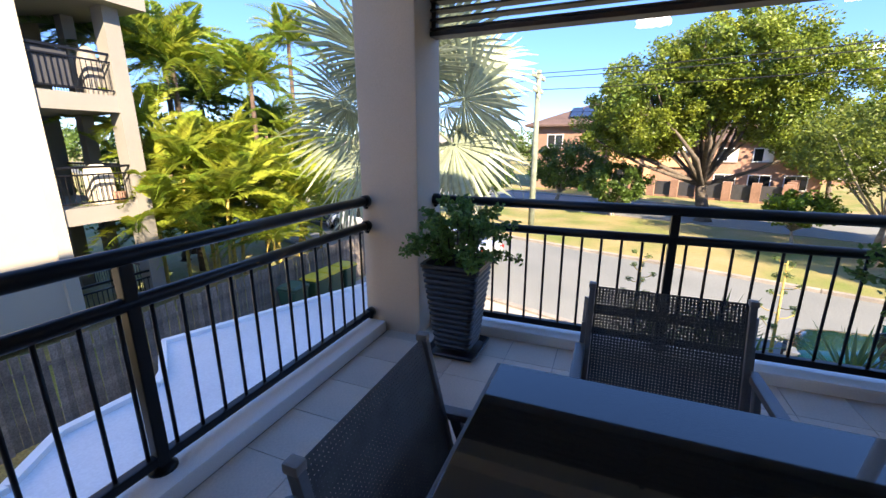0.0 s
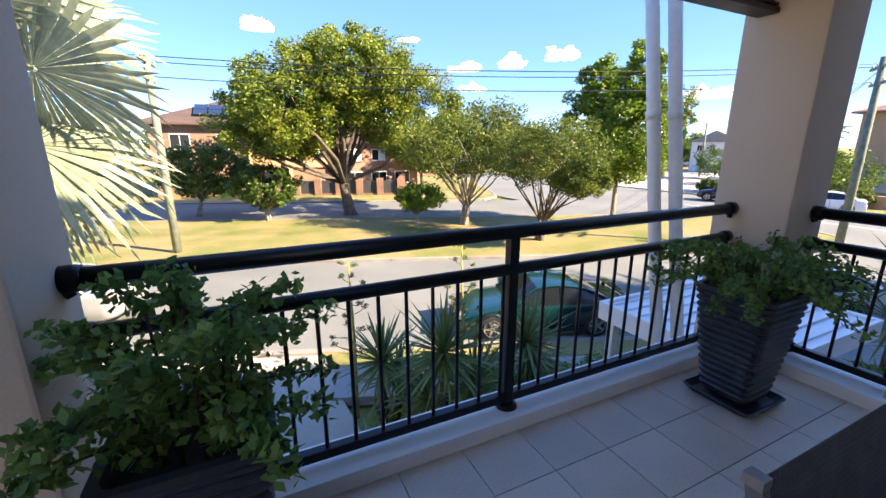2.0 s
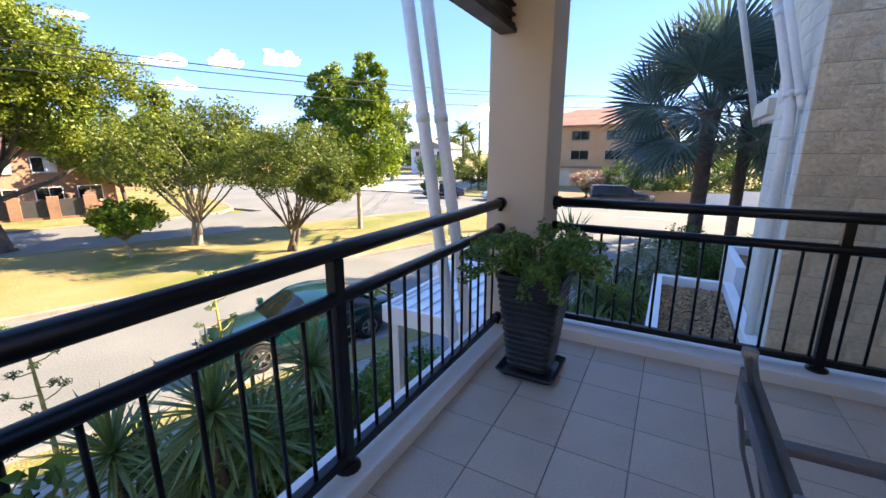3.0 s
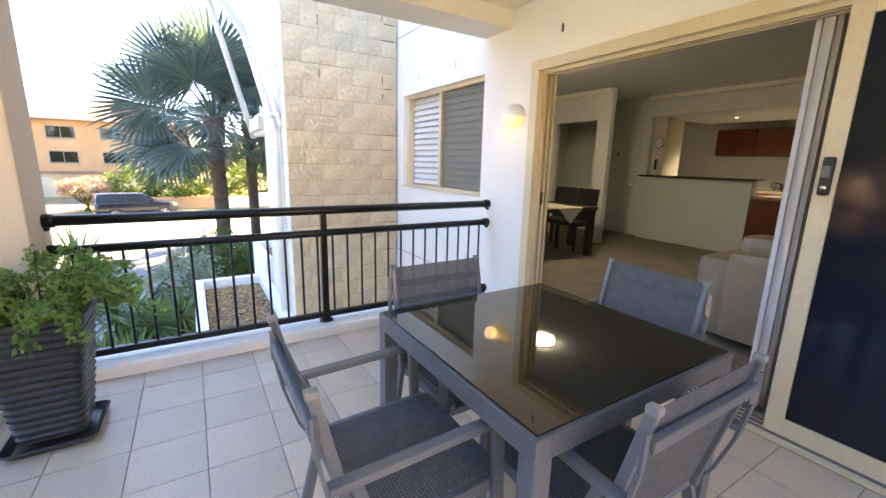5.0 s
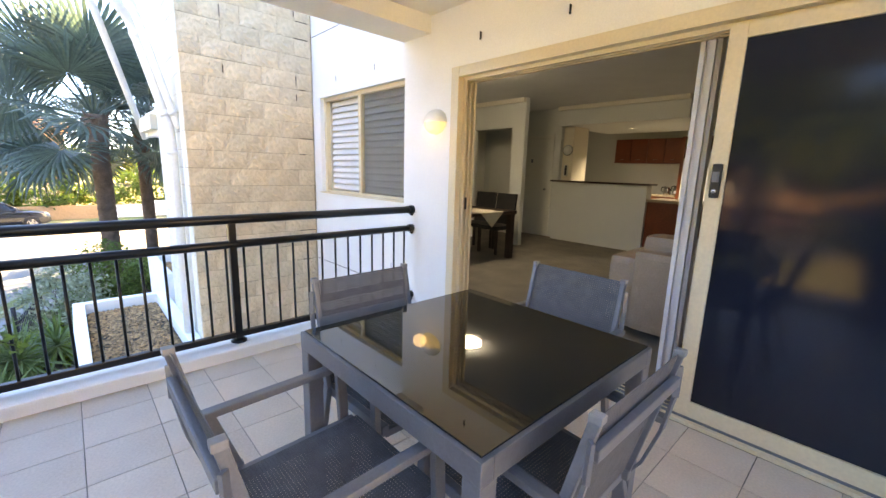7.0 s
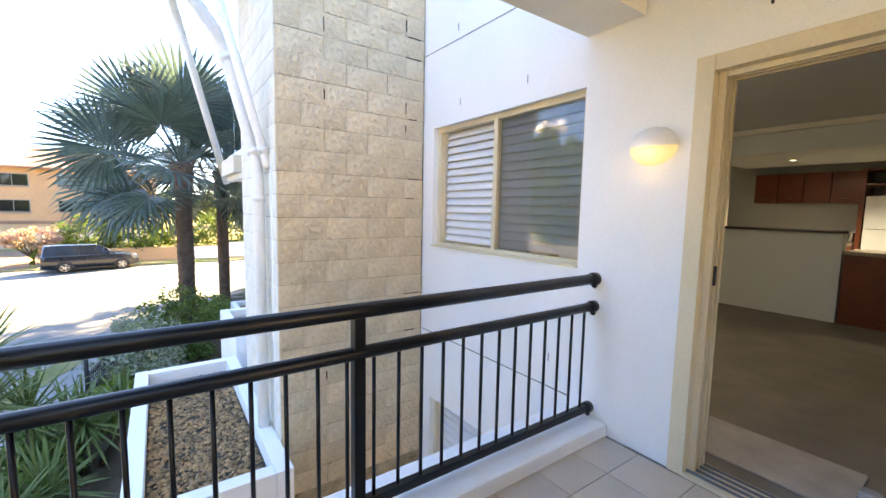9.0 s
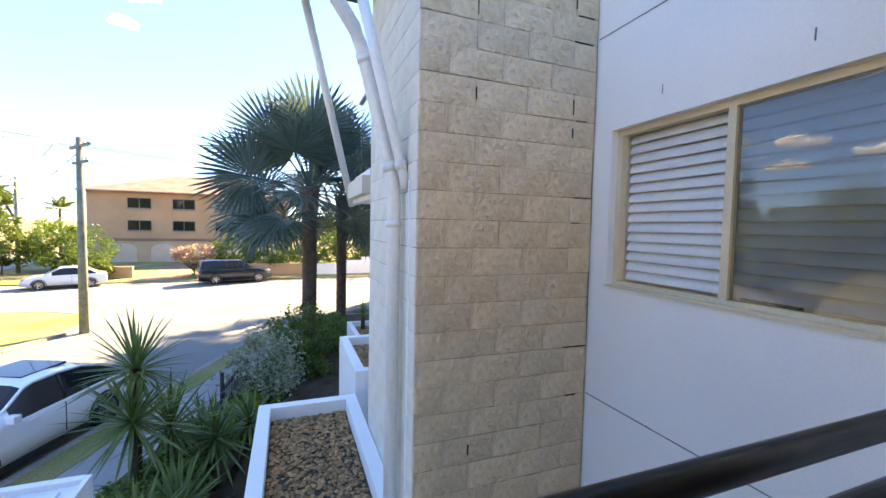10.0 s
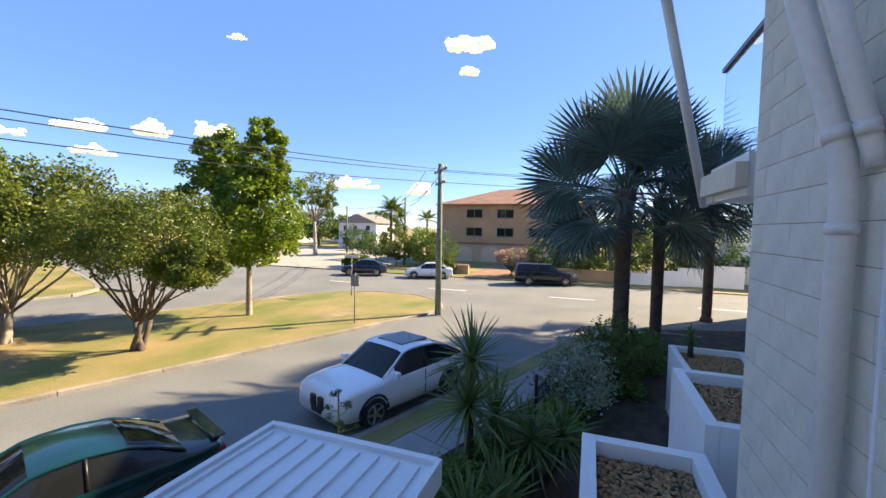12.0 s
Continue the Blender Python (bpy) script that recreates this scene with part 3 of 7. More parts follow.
def weave(w, h, pitch, t):
    """A net of thin flat strands."""
    bm = bmesh.new()
    n = int(w / pitch)
    for i in range(n + 1):
        x = -w / 2 + i * w / n
        box(bm, x - t / 2, x + t / 2, 0, h, -0.0007, 0.0007)
    k = int(h / pitch)
    for i in range(k + 1):
        y = i * h / k
        box(bm, -w / 2, w / 2, y - t / 2, y + t / 2, -0.0004, 0.0011)
    return bm


def bar(bm, p, q, w, h):
    p, q = Vector(p), Vector(q)
    d = q - p
    m = Matrix.Translation(p) @ d.to_track_quat("X", "Z").to_matrix().to_4x4()
    box(bm, 0, d.length, -w / 2, w / 2, -h / 2, h / 2, min(w, h) * 0.22, m)


chair = thing("outdoor_chair", pose(0.61, 1.60, 0), "grey aluminium armchair with grey mesh sling seat and back", "chair", "chairs round the table")
# local: the sitter faces -y, back at +y
for s in (-1, 1):
    xs = s * 0.245
    bm = bmesh.new()
    bar(bm, (xs, 0.345, 0.385), (xs, 0.452, 0.845), 0.020, 0.026)
    up_ = part("back_post", bm, "alu", chair)
    bx("end_cap", xs - 0.013, xs + 0.013, 0.437, 0.468, 0.838, 0.858, "cap", up_, "grey plastic cap", bev=0.005)
    bm = bmesh.new()
    bar(bm, (xs, -0.10, 0.405), (xs, 0.36, 0.385), 0.028, 0.04)
    part("seat_side", bm, "alu", chair)
    bm = bmesh.new()
    bar(bm, (xs * 1.1, -0.09, 0.003), (xs * 1.1, -0.06, 0.615), 0.024, 0.036)
    part("front_leg", bm, "alu", chair)
    bm = bmesh.new()
    bar(bm, (xs * 1.1, 0.40, 0.003), (xs * 1.1, 0.30, 0.42), 0.024, 0.036)
    part("rear_leg", bm, "alu", chair)
    bm = bmesh.new()
    bar(bm, (xs * 1.1, -0.12, 0.63), (xs * 1.1, 0.43, 0.612), 0.036, 0.022)
    part("armrest", bm, "alu", chair)
    bm = bmesh.new()
    bar(bm, (xs * 1.1, 0.37, 0.612), (xs * 1.1, 0.30, 0.41), 0.02, 0.03)
    part("arm_brace", bm, "alu", chair)
    bm = bmesh.new()
    for p, q in (((xs * 1.06, 0.452, 0.80), (xs * 1.07, 0.450, 0.70)), ((xs * 1.07, 0.450, 0.70), (xs * 1.08, 0.428, 0.58)), ((xs * 1.08, 0.428, 0.58), (xs * 1.08, 0.384, 0.44)), ((xs * 1.08, 0.384, 0.44), (xs * 1.08, 0.34, 0.37))):
        bar(bm, p, q, 0.020, 0.010)
    part("back_stay", bm, "alu", chair)
for p, q in (((-0.245, -0.09, 0.392), (0.245, -0.09, 0.392)), ((-0.245, 0.33, 0.37), (0.245, 0.33, 0.37)), ((-0.245, 0.453, 0.76), (0.245, 0.453, 0.76))):
    bm = bmesh.new()
    bar(bm, p, q, 0.022, 0.03)
    part("cross_bar", bm, "alu", chair)
s1 = part("seat", weave(0.46, 0.44, 0.0105, 0.0074), "sling", chair, "dark grey woven mesh")
tagged(s1, kind="stuff")
s1.matrix_basis = pose(0, -0.105, 0.428, -2.5, 0, 0)
s2 = part("backrest", weave(0.46, 0.455, 0.0105, 0.0074), "sling", chair, "dark grey woven mesh")
tagged(s2, kind="stuff")
s2.matrix_basis = pose(0, 0.345, 0.40, 76.5, 0, 0)
tagged(copy_thing(chair, pose(0.82, 1.20, 0, 0, 0, -90)), "grey aluminium armchair with mesh sling beside the side railing", "chair")
tagged(copy_thing(chair, pose(0.65, 0.765, 0, 0, 0, 180)), "grey aluminium armchair with mesh sling by the open door", "chair")
tagged(copy_thing(chair, pose(0.41, 1.20, 0, 0, 0, 90)), "grey aluminium armchair with mesh sling beside the screen door", "chair")

# ---- potted shrubs ----
def square_ring(bm, w, z, rr=0.03):
    vs = []
    for cx, cy, a0 in ((1, 1, 0), (-1, 1, 90), (-1, -1, 180), (1, -1, 270)):
        for a in (0, 45, 90):
            t = radians(a0 + a)
            vs.append(bm.verts.new((cx * (w / 2 - rr) + rr * math.cos(t), cy * (w / 2 - rr) + rr * math.sin(t), z)))
    return vs


def loft(bm, rings, cap0=True, cap1=True):
    for r0, r1 in zip(rings, rings[1:]):
        n = len(r0)
        for k in range(n):
            bm.faces.new((r0[k], r0[(k + 1) % n], r1[(k + 1) % n], r1[k]))
    if cap0:
        bm.faces.new(rings[0][::-1])
    if cap1:
        bm.faces.new(rings[-1])


def leaf_cloud(name, spots, per, size, spread, material, parent, seed, flat=0.5, shape=(0.0, 0.55, 1.0, 0.55)):
    """Many small pointed leaves round the given places, in one mesh."""
    rng = np.random.default_rng(seed)
    spots = np.asarray(spots, float)
    c = np.repeat(spots[:, :3], per, axis=0)
    n = len(c)
    sp = np.repeat(spots[:, 3] if spots.shape[1] > 3 else np.full(len(spots), spread), per)
    off = rng.normal(size=(n, 3))
    off *= (sp * rng.random(n) ** 0.45 / np.linalg.norm(off, axis=1))[:, None]
    off[:, 2] *= 0.8
    c = c + off
    d = rng.normal(size=(n, 3))
    d[:, 2] = d[:, 2] * flat - 0.15
    d /= np.linalg.norm(d, axis=1)[:, None]
    e = rng.normal(size=(n, 3))
    e -= d * (e * d).sum(1)[:, None]
    e /= np.linalg.norm(e, axis=1)[:, None]
    nn = np.cross(d, e)
    L = size * rng.uniform(0.65, 1.3, n)[:, None]
    W = L * 0.3
    p0 = c - d * L * 0.5
    p1 = c + e * W + nn * L * 0.07
    p2 = c + d * L * 0.5
    p3 = c - e * W + nn * L * 0.07
    v = np.stack([p0, p1, p2, p3], 1).reshape(-1, 3)
    me = bpy.data.meshes.new(name)
    me.vertices.add(4 * n)
    me.vertices.foreach_set("co", v.ravel())
    idx = np.arange(n) * 4
    tri = np.stack([idx, idx + 1, idx + 2, idx, idx + 2, idx + 3], 1).ravel()
    me.loops.add(6 * n)
    me.loops.foreach_set("vertex_index", tri)
    me.polygons.add(2 * n)
    me.polygons.foreach_set("loop_start", np.arange(2 * n) * 3)
    me.update(calc_edges=True)
    me.materials.append(M[material])
    ob = new(name, me)
    if parent is not None:
        ob.parent = parent
    return ob


def potted_shrub(x, y, seed, reach):
    rng = random.Random(seed)
    t = thing("potted_shrub", pose(x, y, 0), "leafy green shrub in a ribbed charcoal square pot", "potted plant", "potted shrubs")
    bm = bmesh.new()
    rings = [square_ring(bm, 0.235, 0.045)]
    n = 15
    for i in range(n):
        z = 0.05 + i * 0.0375
        w = 0.245 + 0.125 * (i / n)
        rings += [square_ring(bm, w - 0.012, z), square_ring(bm, w + 0.006, z + 0.01), square_ring(bm, w + 0.010, z + 0.022), square_ring(bm, w - 0.010, z + 0.033)]
    rings += [square_ring(bm, 0.385, 0.612), square_ring(bm, 0.385, 0.632), square_ring(bm, 0.335, 0.632), square_ring(bm, 0.325, 0.56)]
    loft(bm, rings)
    part("pot", bm, "pot", t)
    bm = bmesh.new()
    loft(bm, [square_ring(bm, 0.30, 0.002), square_ring(bm, 0.36, 0.035), square_ring(bm, 0.345, 0.04), square_ring(bm, 0.29, 0.012)])
    part("saucer", bm, "pot", t)
    bm = bmesh.new()
    loft(bm, [square_ring(bm, 0.32, 0.566), square_ring(bm, 0.32, 0.574)])
    part("soil", bm, "soil", t)
    spots = []
    for i in range(26):
        a = 2 * math.pi * i / 26 + rng.uniform(-0.2, 0.2)
        r = reach * rng.uniform(0.5, 1.0)
        h = rng.uniform(0.06, 0.26) if r > 0.28 else rng.uniform(0.15, 0.33)
        p0 = Vector((0.08 * math.cos(a), 0.08 * math.sin(a), 0.57))
        p1 = Vector((0.45 * r * math.cos(a), 0.45 * r * math.sin(a), 0.62 + h))
        droop = rng.uniform(-0.14, 0.05) if r > 0.3 else 0.05
        p2 = Vector((r * math.cos(a), r * math.sin(a), 0.62 + h + droop))
        tb("stem", [p0, p1, p2], [0.006, 0.004, 0.002], "twig", t, sides=5)
        for k in range(9):
            u = 0.25 + 0.75 * k / 8
            q = p0.lerp(p1, min(1, u * 2)) if u < 0.5 else p1.lerp(p2, u * 2 - 1)
            spots.append((*q, 0.055 if u < 0.8 else 0.045))
    leaf_cloud("foliage", spots, 18, 0.034, 0.06, "shrub", t, seed, 0.9)
    return t


tagged(potted_shrub(-0.47, 2.91, 5, 0.40), "leafy green shrub in a ribbed charcoal pot beside the column")
potted_shrub(2.01, 2.89, 8, 0.54)

# ---- living room behind the door ----
tagged(bx("floor_inside", -3.0, 6.5, -9.0, -0.37, -0.2, 0.004, "carpet"), "beige carpet in the living room", "floor", kind="structure")
tagged(bx("ceiling_inside", -3.0, 6.5, -9.0, -0.37, 2.62, 2.8, "inceil"), "white living room ceiling", "ceiling", kind="structure")
tagged(bx("wall_west", -3.15, -3.0, -9.0, -0.37, 0, 2.62, "inwall"), "cream living room wall", "wall", kind="structure")
tagged(bx("wall_east", 6.4, 6.55, -9.0, -0.37, 0, 2.62, "inwall"), "cream living room wall", "wall", kind="structure")
tagged(bx("wall_kitchen_back", -3.0, 6.4, -8.2, -8.0, 0, 2.62, "inwall"), "cream kitchen back wall", "wall", kind="structure")
tagged(bx("wall_front_inner", -3.0, -1.46, -0.45, -0.37, 0, 2.62, "inwall"), "cream inner wall beside the door", "wall", kind="structure")
wall("wall_hall", 4.15, 6.4, -3.95, -3.85, 0, 2.62, "inwall", [(4.42, 5.35, 0, 2.12)], "cream wall with an opening to the hall")
wall("wall_entry", 4.28, 6.4, -5.35, -5.25, 0, 2.62, "inwall", [(4.48, 5.26, 0.0, 2.05)], "cream wall with the white entry door")
entry = thing("door_2", None, "closed white flush door with a brass knob", "door", kind="structure")
bx("leaf", 4.49, 5.25, -5.30, -5.262, 0.01, 2.04, "indoor", entry, bev=0.003)
bx("door_frame", 4.43, 4.49, -5.36, -5.235, 0, 2.10, "indoor", entry)
bx("door_frame", 5.25, 5.31, -5.36, -5.235, 0, 2.10, "indoor", entry)
bx("door_frame", 4.43, 5.31, -5.36, -5.235, 2.045, 2.11, "indoor", entry)
tb("door_knob", [(4.57, -5.262, 1.0), (4.57, -5.235, 1.0), (4.57, -5.215, 1.0), (4.57, -5.19, 1.0)], [0.012, 0.012, 0.03, 0.018], "chrome", entry)
bx("number_plate", 4.93, 4.98, -5.2615, -5.258, 1.55, 1.62, "alu", entry)
hall = thing("door_3", None, "pale hall door seen through an opening", "door", kind="structure")
bx("leaf", 5.0, 5.8, -4.9, -4.86, 0.01, 2.04, "indoor", hall)
tagged(bx("hall_entry_rail", 4.30, 4.48, -5.249, -5.20, 0.0, 0.012, "redwood"), "timber threshold strip by the entry", "threshold", kind="structure")
# cornice
for a, b, c, d in ((4.15, 6.4, -3.85, -3.78), (1.95, 4.28, -5.12, -5.05)):
    tagged(bx("cornice", a, b, c, d, 2.54, 2.618, "ceil", bev=0.02), "white plaster cornice", "cornice", kind="structure")
tagged(bx("bulkhead", 1.95, 4.28, -7.2, -5.12, 2.26, 2.62, "inwall"), "painted bulkhead over the kitchen bar", "bulkhead", kind="structure")
for xx in (2.55, 3.65):
    dl = thing("downlight", pose(xx - 0.3, -6.3, 2.258), "small round recessed ceiling downlight, lit", "downlight", "kitchen downlights")
    tb("lens", [(0, 0, -0.004), (0, 0, 0.0)], 0.04, "downlight", dl, sides=16)
    bm = bmesh.new()
    tube(bm, [(0, 0, -0.006), (0, 0, -0.0005)], 0.055, 20)
    part("bezel", bm, "lampcap", dl)
oyster = thing("ceiling_light", pose(3.45, -1.9, 2.62), "round white ceiling light, lit, above the dining table", "ceiling light")
tb("base", [(0, 0, 0), (0, 0, -0.02)], 0.19, "lampcap", oyster, sides=28)
tb("diffuser", [(0, 0, -0.021), (0, 0, -0.05), (0, 0, -0.085), (0, 0, -0.1)], [0.18, 0.175, 0.12, 0.03], "oysterlit", oyster, sides=28)
for xx in (2.55, 3.65):
    sp = new("downlight_beam", bpy.data.lights.new("downlight_beam", "SPOT"))
    sp.data.energy, sp.data.spot_size, sp.data.spot_blend, sp.data.color, sp.data.shadow_soft_size = 11, radians(120), 0.9, (0.78, 0.89, 1.0), 0.04
    sp.matrix_world = look((xx - 0.3, -6.3, 2.24), (xx - 0.3, -6.31, 0))
bar_unit = tagged(bx("bar_wall", 2.45, 4.28, -5.32, -5.12, 0, 1.17, "inwall"), "low cream breakfast bar wall", "bar wall", kind="structure")
tagged(bx("bar_top", 2.40, 4.34, -5.42, -5.06, 1.172, 1.205, "stone", bev=0.006), "dark polished bar top on the low wall", "bar top")
tagged(bx("pillar_kitchen", 4.05, 4.28, -5.9, -5.35, 0, 2.6, "cream"), "cream kitchen side wall", "wall", kind="structure")


def cabinet(name, x0, x1, y0, y1, z0, z1, doors, label):
    c = thing(name, None, label, "cabinet", "kitchen cabinets")
    bx("body", x0, x1, y0, y1 - 0.02, z0, z1, "redwood", c)
    w = (x1 - x0) / doors
    for i in range(doors):
        d = bx("door", x0 + i * w + 0.003, x0 + (i + 1) * w - 0.003, y1 - 0.019, y1, z0 + 0.003, z1 - 0.003, "redwood", c, bev=0.002)
        tb("handle", [(x0 + (i + 0.5) * w - 0.05, y1 + 0.02, z0 + 0.08), (x0 + (i + 0.5) * w + 0.05, y1 + 0.02, z0 + 0.08)], 0.005, "chrome", d, sides=6)
    return c


cabinet("base_cabinet", 1.60, 2.43, -5.75, -5.13, 0, 0.90, 1, "red timber kitchen base cabinet end panel")
tagged(bx("worktop", 1.57, 2.44, -5.80, -5.10, 0.902, 0.945, "lightstone", bev=0.004), "speckled stone kitchen worktop", "worktop")
for i in range(4):
    cabinet("wall_cabinet", 2.75 + i * 0.37, 3.11 + i * 0.37, -7.98, -7.55, 1.62, 2.16, 1, "red timber wall cabinet above the splashback")
tagged(bx("rear_worktop", 2.75, 4.24, -7.98, -7.38, 0.90, 0.94, "lightstone"), "speckled stone worktop along the back wall", "worktop")
cabinet("base_cabinet", 2.75, 4.24, -7.98, -7.40, 0, 0.898, 3, "red timber base cabinets along the back wall")
shelf = thing("open_shelf", None, "dark red open shelf unit above the fridge", "shelf")
bx("side", 2.66, 2.72, -7.98, -7.35, 0.0, 2.16, "redwood", shelf)
bx("board", 1.9, 2.66, -7.98, -7.40, 1.90, 1.93, "redwood", shelf)
bx("board", 1.9, 2.66, -7.98, -7.40, 2.13, 2.16, "redwood", shelf)
bx("divider", 2.25, 2.28, -7.98, -7.40, 1.93, 2.13, "redwood", shelf)
fridge = thing("fridge", None, "white two-door fridge in the kitchen corner", "fridge")
bx("body", 1.98, 2.63, -7.96, -7.33, 0.04, 1.72, "fridge", fridge)
bx("freezer_door", 1.98, 2.63, -7.328, -7.27, 1.20, 1.72, "fridge", fridge, bev=0.012)
bx("fridge_door", 1.98, 2.63, -7.328, -7.27, 0.06, 1.19, "fridge", fridge, bev=0.012)
tagged(bx("kitchen_pier", 1.72, 1.86, -8.0, -6.9, 0, 2.62, "inwall"), "cream wall end beside the fridge", "wall", kind="structure")
for nm, xx, r, h in (("kettle", 2.80, 0.065, 0.2), ("toaster", 2.98, 0.08, 0.17)):
    k = thing(nm, pose(xx, -7.6, 0.941), "shiny metal %s on the kitchen worktop" % nm, nm)
    tb("body", [(0, 0, 0.0), (0, 0, 0.03), (0, 0, h * 0.7), (0, 0, h * 0.95), (0, 0, h)], [r * 0.95, r, r * 0.9, r * 0.5, r * 0.2], "chrome", k, sides=18)
    bm = bmesh.new()
    tube(bm, [(r, 0, h * 0.3), (r * 1.6, 0, h * 0.5), (r * 1.4, 0, h * 0.9), (r * 0.5, 0, h)], 0.012, 8)
    part("handle", bm, "blackplastic", k, smooth=True)
clock = thing("wall_clock", pose(4.16, -5.345, 1.80), "round wall clock with a metal rim", "clock")
tb("rim", [(0, 0, 0), (0, 0.02, 0), (0, 0.028, 0)], [0.11, 0.11, 0.095], "chrome", clock, sides=24)
tb("dial", [(0, 0.028, 0), (0, 0.030, 0)], 0.09, "indoor", clock, sides=24)
phone = thing("intercom_handset", pose(4.17, -5.345, 1.40), "white wall intercom handset", "intercom")
bx("base", -0.045, 0.045, 0.0, 0.03, -0.11, 0.11, "indoor", phone, bev=0.008)
bx("handset", -0.03, 0.005, 0.03, 0.06, -0.1, 0.1, "blackplastic", phone, bev=0.01)

sofa = thing("sofa", pose(0.55, -1.60, 0), "beige leather sofa facing away from the balcony", "sofa")
bx("base", -1.9, 0.45, -0.55, 0.30, 0.06, 0.40, "leather", sofa, bev=0.04)
bx("arm", 0.42, 0.66, -0.55, 0.34, 0.03, 0.66, "leather", sofa, bev=0.07)
bx("back", -1.9, 0.42, 0.18, 0.42, 0.06, 0.74, "leather", sofa, bev=0.06)
for k in range(3):
    bx("back_cushion", -1.85 + k * 0.76, -1.11 + k * 0.76, 0.02, 0.30, 0.55, 0.86, "leather", sofa, bev=0.08)

dining = thing("dining_table", pose(3.95, -2.32, 0), "dark wood dining table with a cream runner", "dining table")
bx("tabletop", -0.45, 0.60, -0.6, 0.6, 0.70, 0.75, "darkwood", dining, bev=0.005)
for a in (-0.39, 0.54):
    for b in (-0.52, 0.52):
        bx("leg", a - 0.045, a + 0.045, b - 0.045, b + 0.045, 0.004, 0.70, "darkwood", dining, bev=0.004)
runner = thing("table_runner", pose(3.95, -2.32, 0.75), "cream cloth runner with a pointed end", "table runner")
link("cloth", [(-0.46, -0.25, 0.004), (0.6, -0.25, 0.004), (0.6, 0.25, 0.004), (-0.46, 0.25, 0.004), (-0.462, -0.25, 0.0), (-0.462, 0.25, 0.0), (-0.465, 0, -0.22)], [(0, 1, 2, 3), (4, 0, 3, 5), (4, 5, 6)], "cloth", runner)
dc = thing("dining_chair", pose(4.0, -3.02, 0), "black leather high-back dining chair", "dining chair", "dining chairs")
bx("seat", -0.21, 0.21, -0.2, 0.22, 0.40, 0.47, "blackleather", dc, bev=0.02)
bm = bmesh.new()
bar(bm, (0, -0.20, 0.46), (0, -0.27, 0.98), 0.40, 0.05)
part("backrest", bm, "blackleather", dc)
for a in (-0.18, 0.18):
    for b in (-0.17, 0.19):
        bx("leg", a - 0.018, a + 0.018, b - 0.018, b + 0.018, 0.004, 0.40, "darkwood", dc)
copy_thing(dc, pose(4.42, -3.02, 0, 0, 0, 8))
copy_thing(dc, pose(4.05, -1.55, 0, 0, 0, 180))
tagged(bx("door_mat", 1.50, 2.28, -0.98, -0.50, 0.005, 0.018, "mat", bev=0.005), "pale grey mat inside the sliding door", "door mat")
pic = thing("wall_switch_panel", pose(1.80, -6.898, 1.5), "small framed panel on the kitchen wall end", "wall panel")
bx("panel", -0.04, 0.04, 0.0, 0.02, -0.2, 0.2, "alu", pic)

# ---- street ----
SD, SN = Vector((0.935, -0.354)), Vector((0.354, 0.935))


def sn(s, n):
    """A plan point s metres along the street and n metres out from the building."""
    p = SD * s + SN * n
    return (p.x, p.y)


def arc(cx, cy, r, a0, a1, k=8):
    return [(cx + r * math.cos(radians(a0 + (a1 - a0) * i / k)), cy + r * math.sin(radians(a0 + (a1 - a0) * i / k))) for i in range(k + 1)]


tagged(link("ground", [(-1500, -1500, G - 0.16), (1500, -1500, G - 0.16), (1500, 1500, G - 0.16), (-1500, 1500, G - 0.16)], [(0, 1, 2, 3)], "lawn"), "dry grass ground reaching the horizon", "ground", kind="structure")
tagged(prism("road", [sn(-120, 9.9), sn(60, 9.9), sn(60, 36.4), sn(-120, 36.4)], G - 0.15, G, "asphalt"), "worn grey asphalt street", "road", kind="structure")
tagged(prism("cross_road", [(22.0, -150), (40.0, -150), (38.5, 200), (20.5, 200)], G - 0.15, G - 0.005, "asphalt"), "worn grey asphalt cross road", "road", kind="structure")

isl = [(-120.0, 17.85), (17.5, 17.85), (19.6, 18.5), (20.9, 20.0), (21.3, 22.3), (20.6, 24.8), (18.6, 27.0), (15.5, 27.7), (-120.0, 27.7)]
tagged(prism("grass_island", [sn(*p) for p in isl], G - 0.15, G + 0.09, "lawn"), "dry grass island with bare patches between the roads", "grass island", kind="structure")


def kerb_line(name, pts, w, z, label):
    """Kerb stones set end to end along a line."""
    k = thing(name, None, label, "kerb", kind="structure")
    for (x0, y0), (x1, y1) in zip(pts, pts[1:]):
        L = math.hypot(x1 - x0, y1 - y0)
        n = max(1, round(L / 2.4))
        a = math.atan2(y1 - y0, x1 - x0)
        for i in range(n):
            u = (i + 0.5) / n
            bx("kerb_stone", -L / n / 2 + 0.008, L / n / 2 - 0.008, -w / 2, w / 2, G - 0.1, G + z, "kerb", k, bev=0.02, m=pose(x0 + (x1 - x0) * u, y0 + (y1 - y0) * u, 0, 0, 0, math.degrees(a)))
    return k


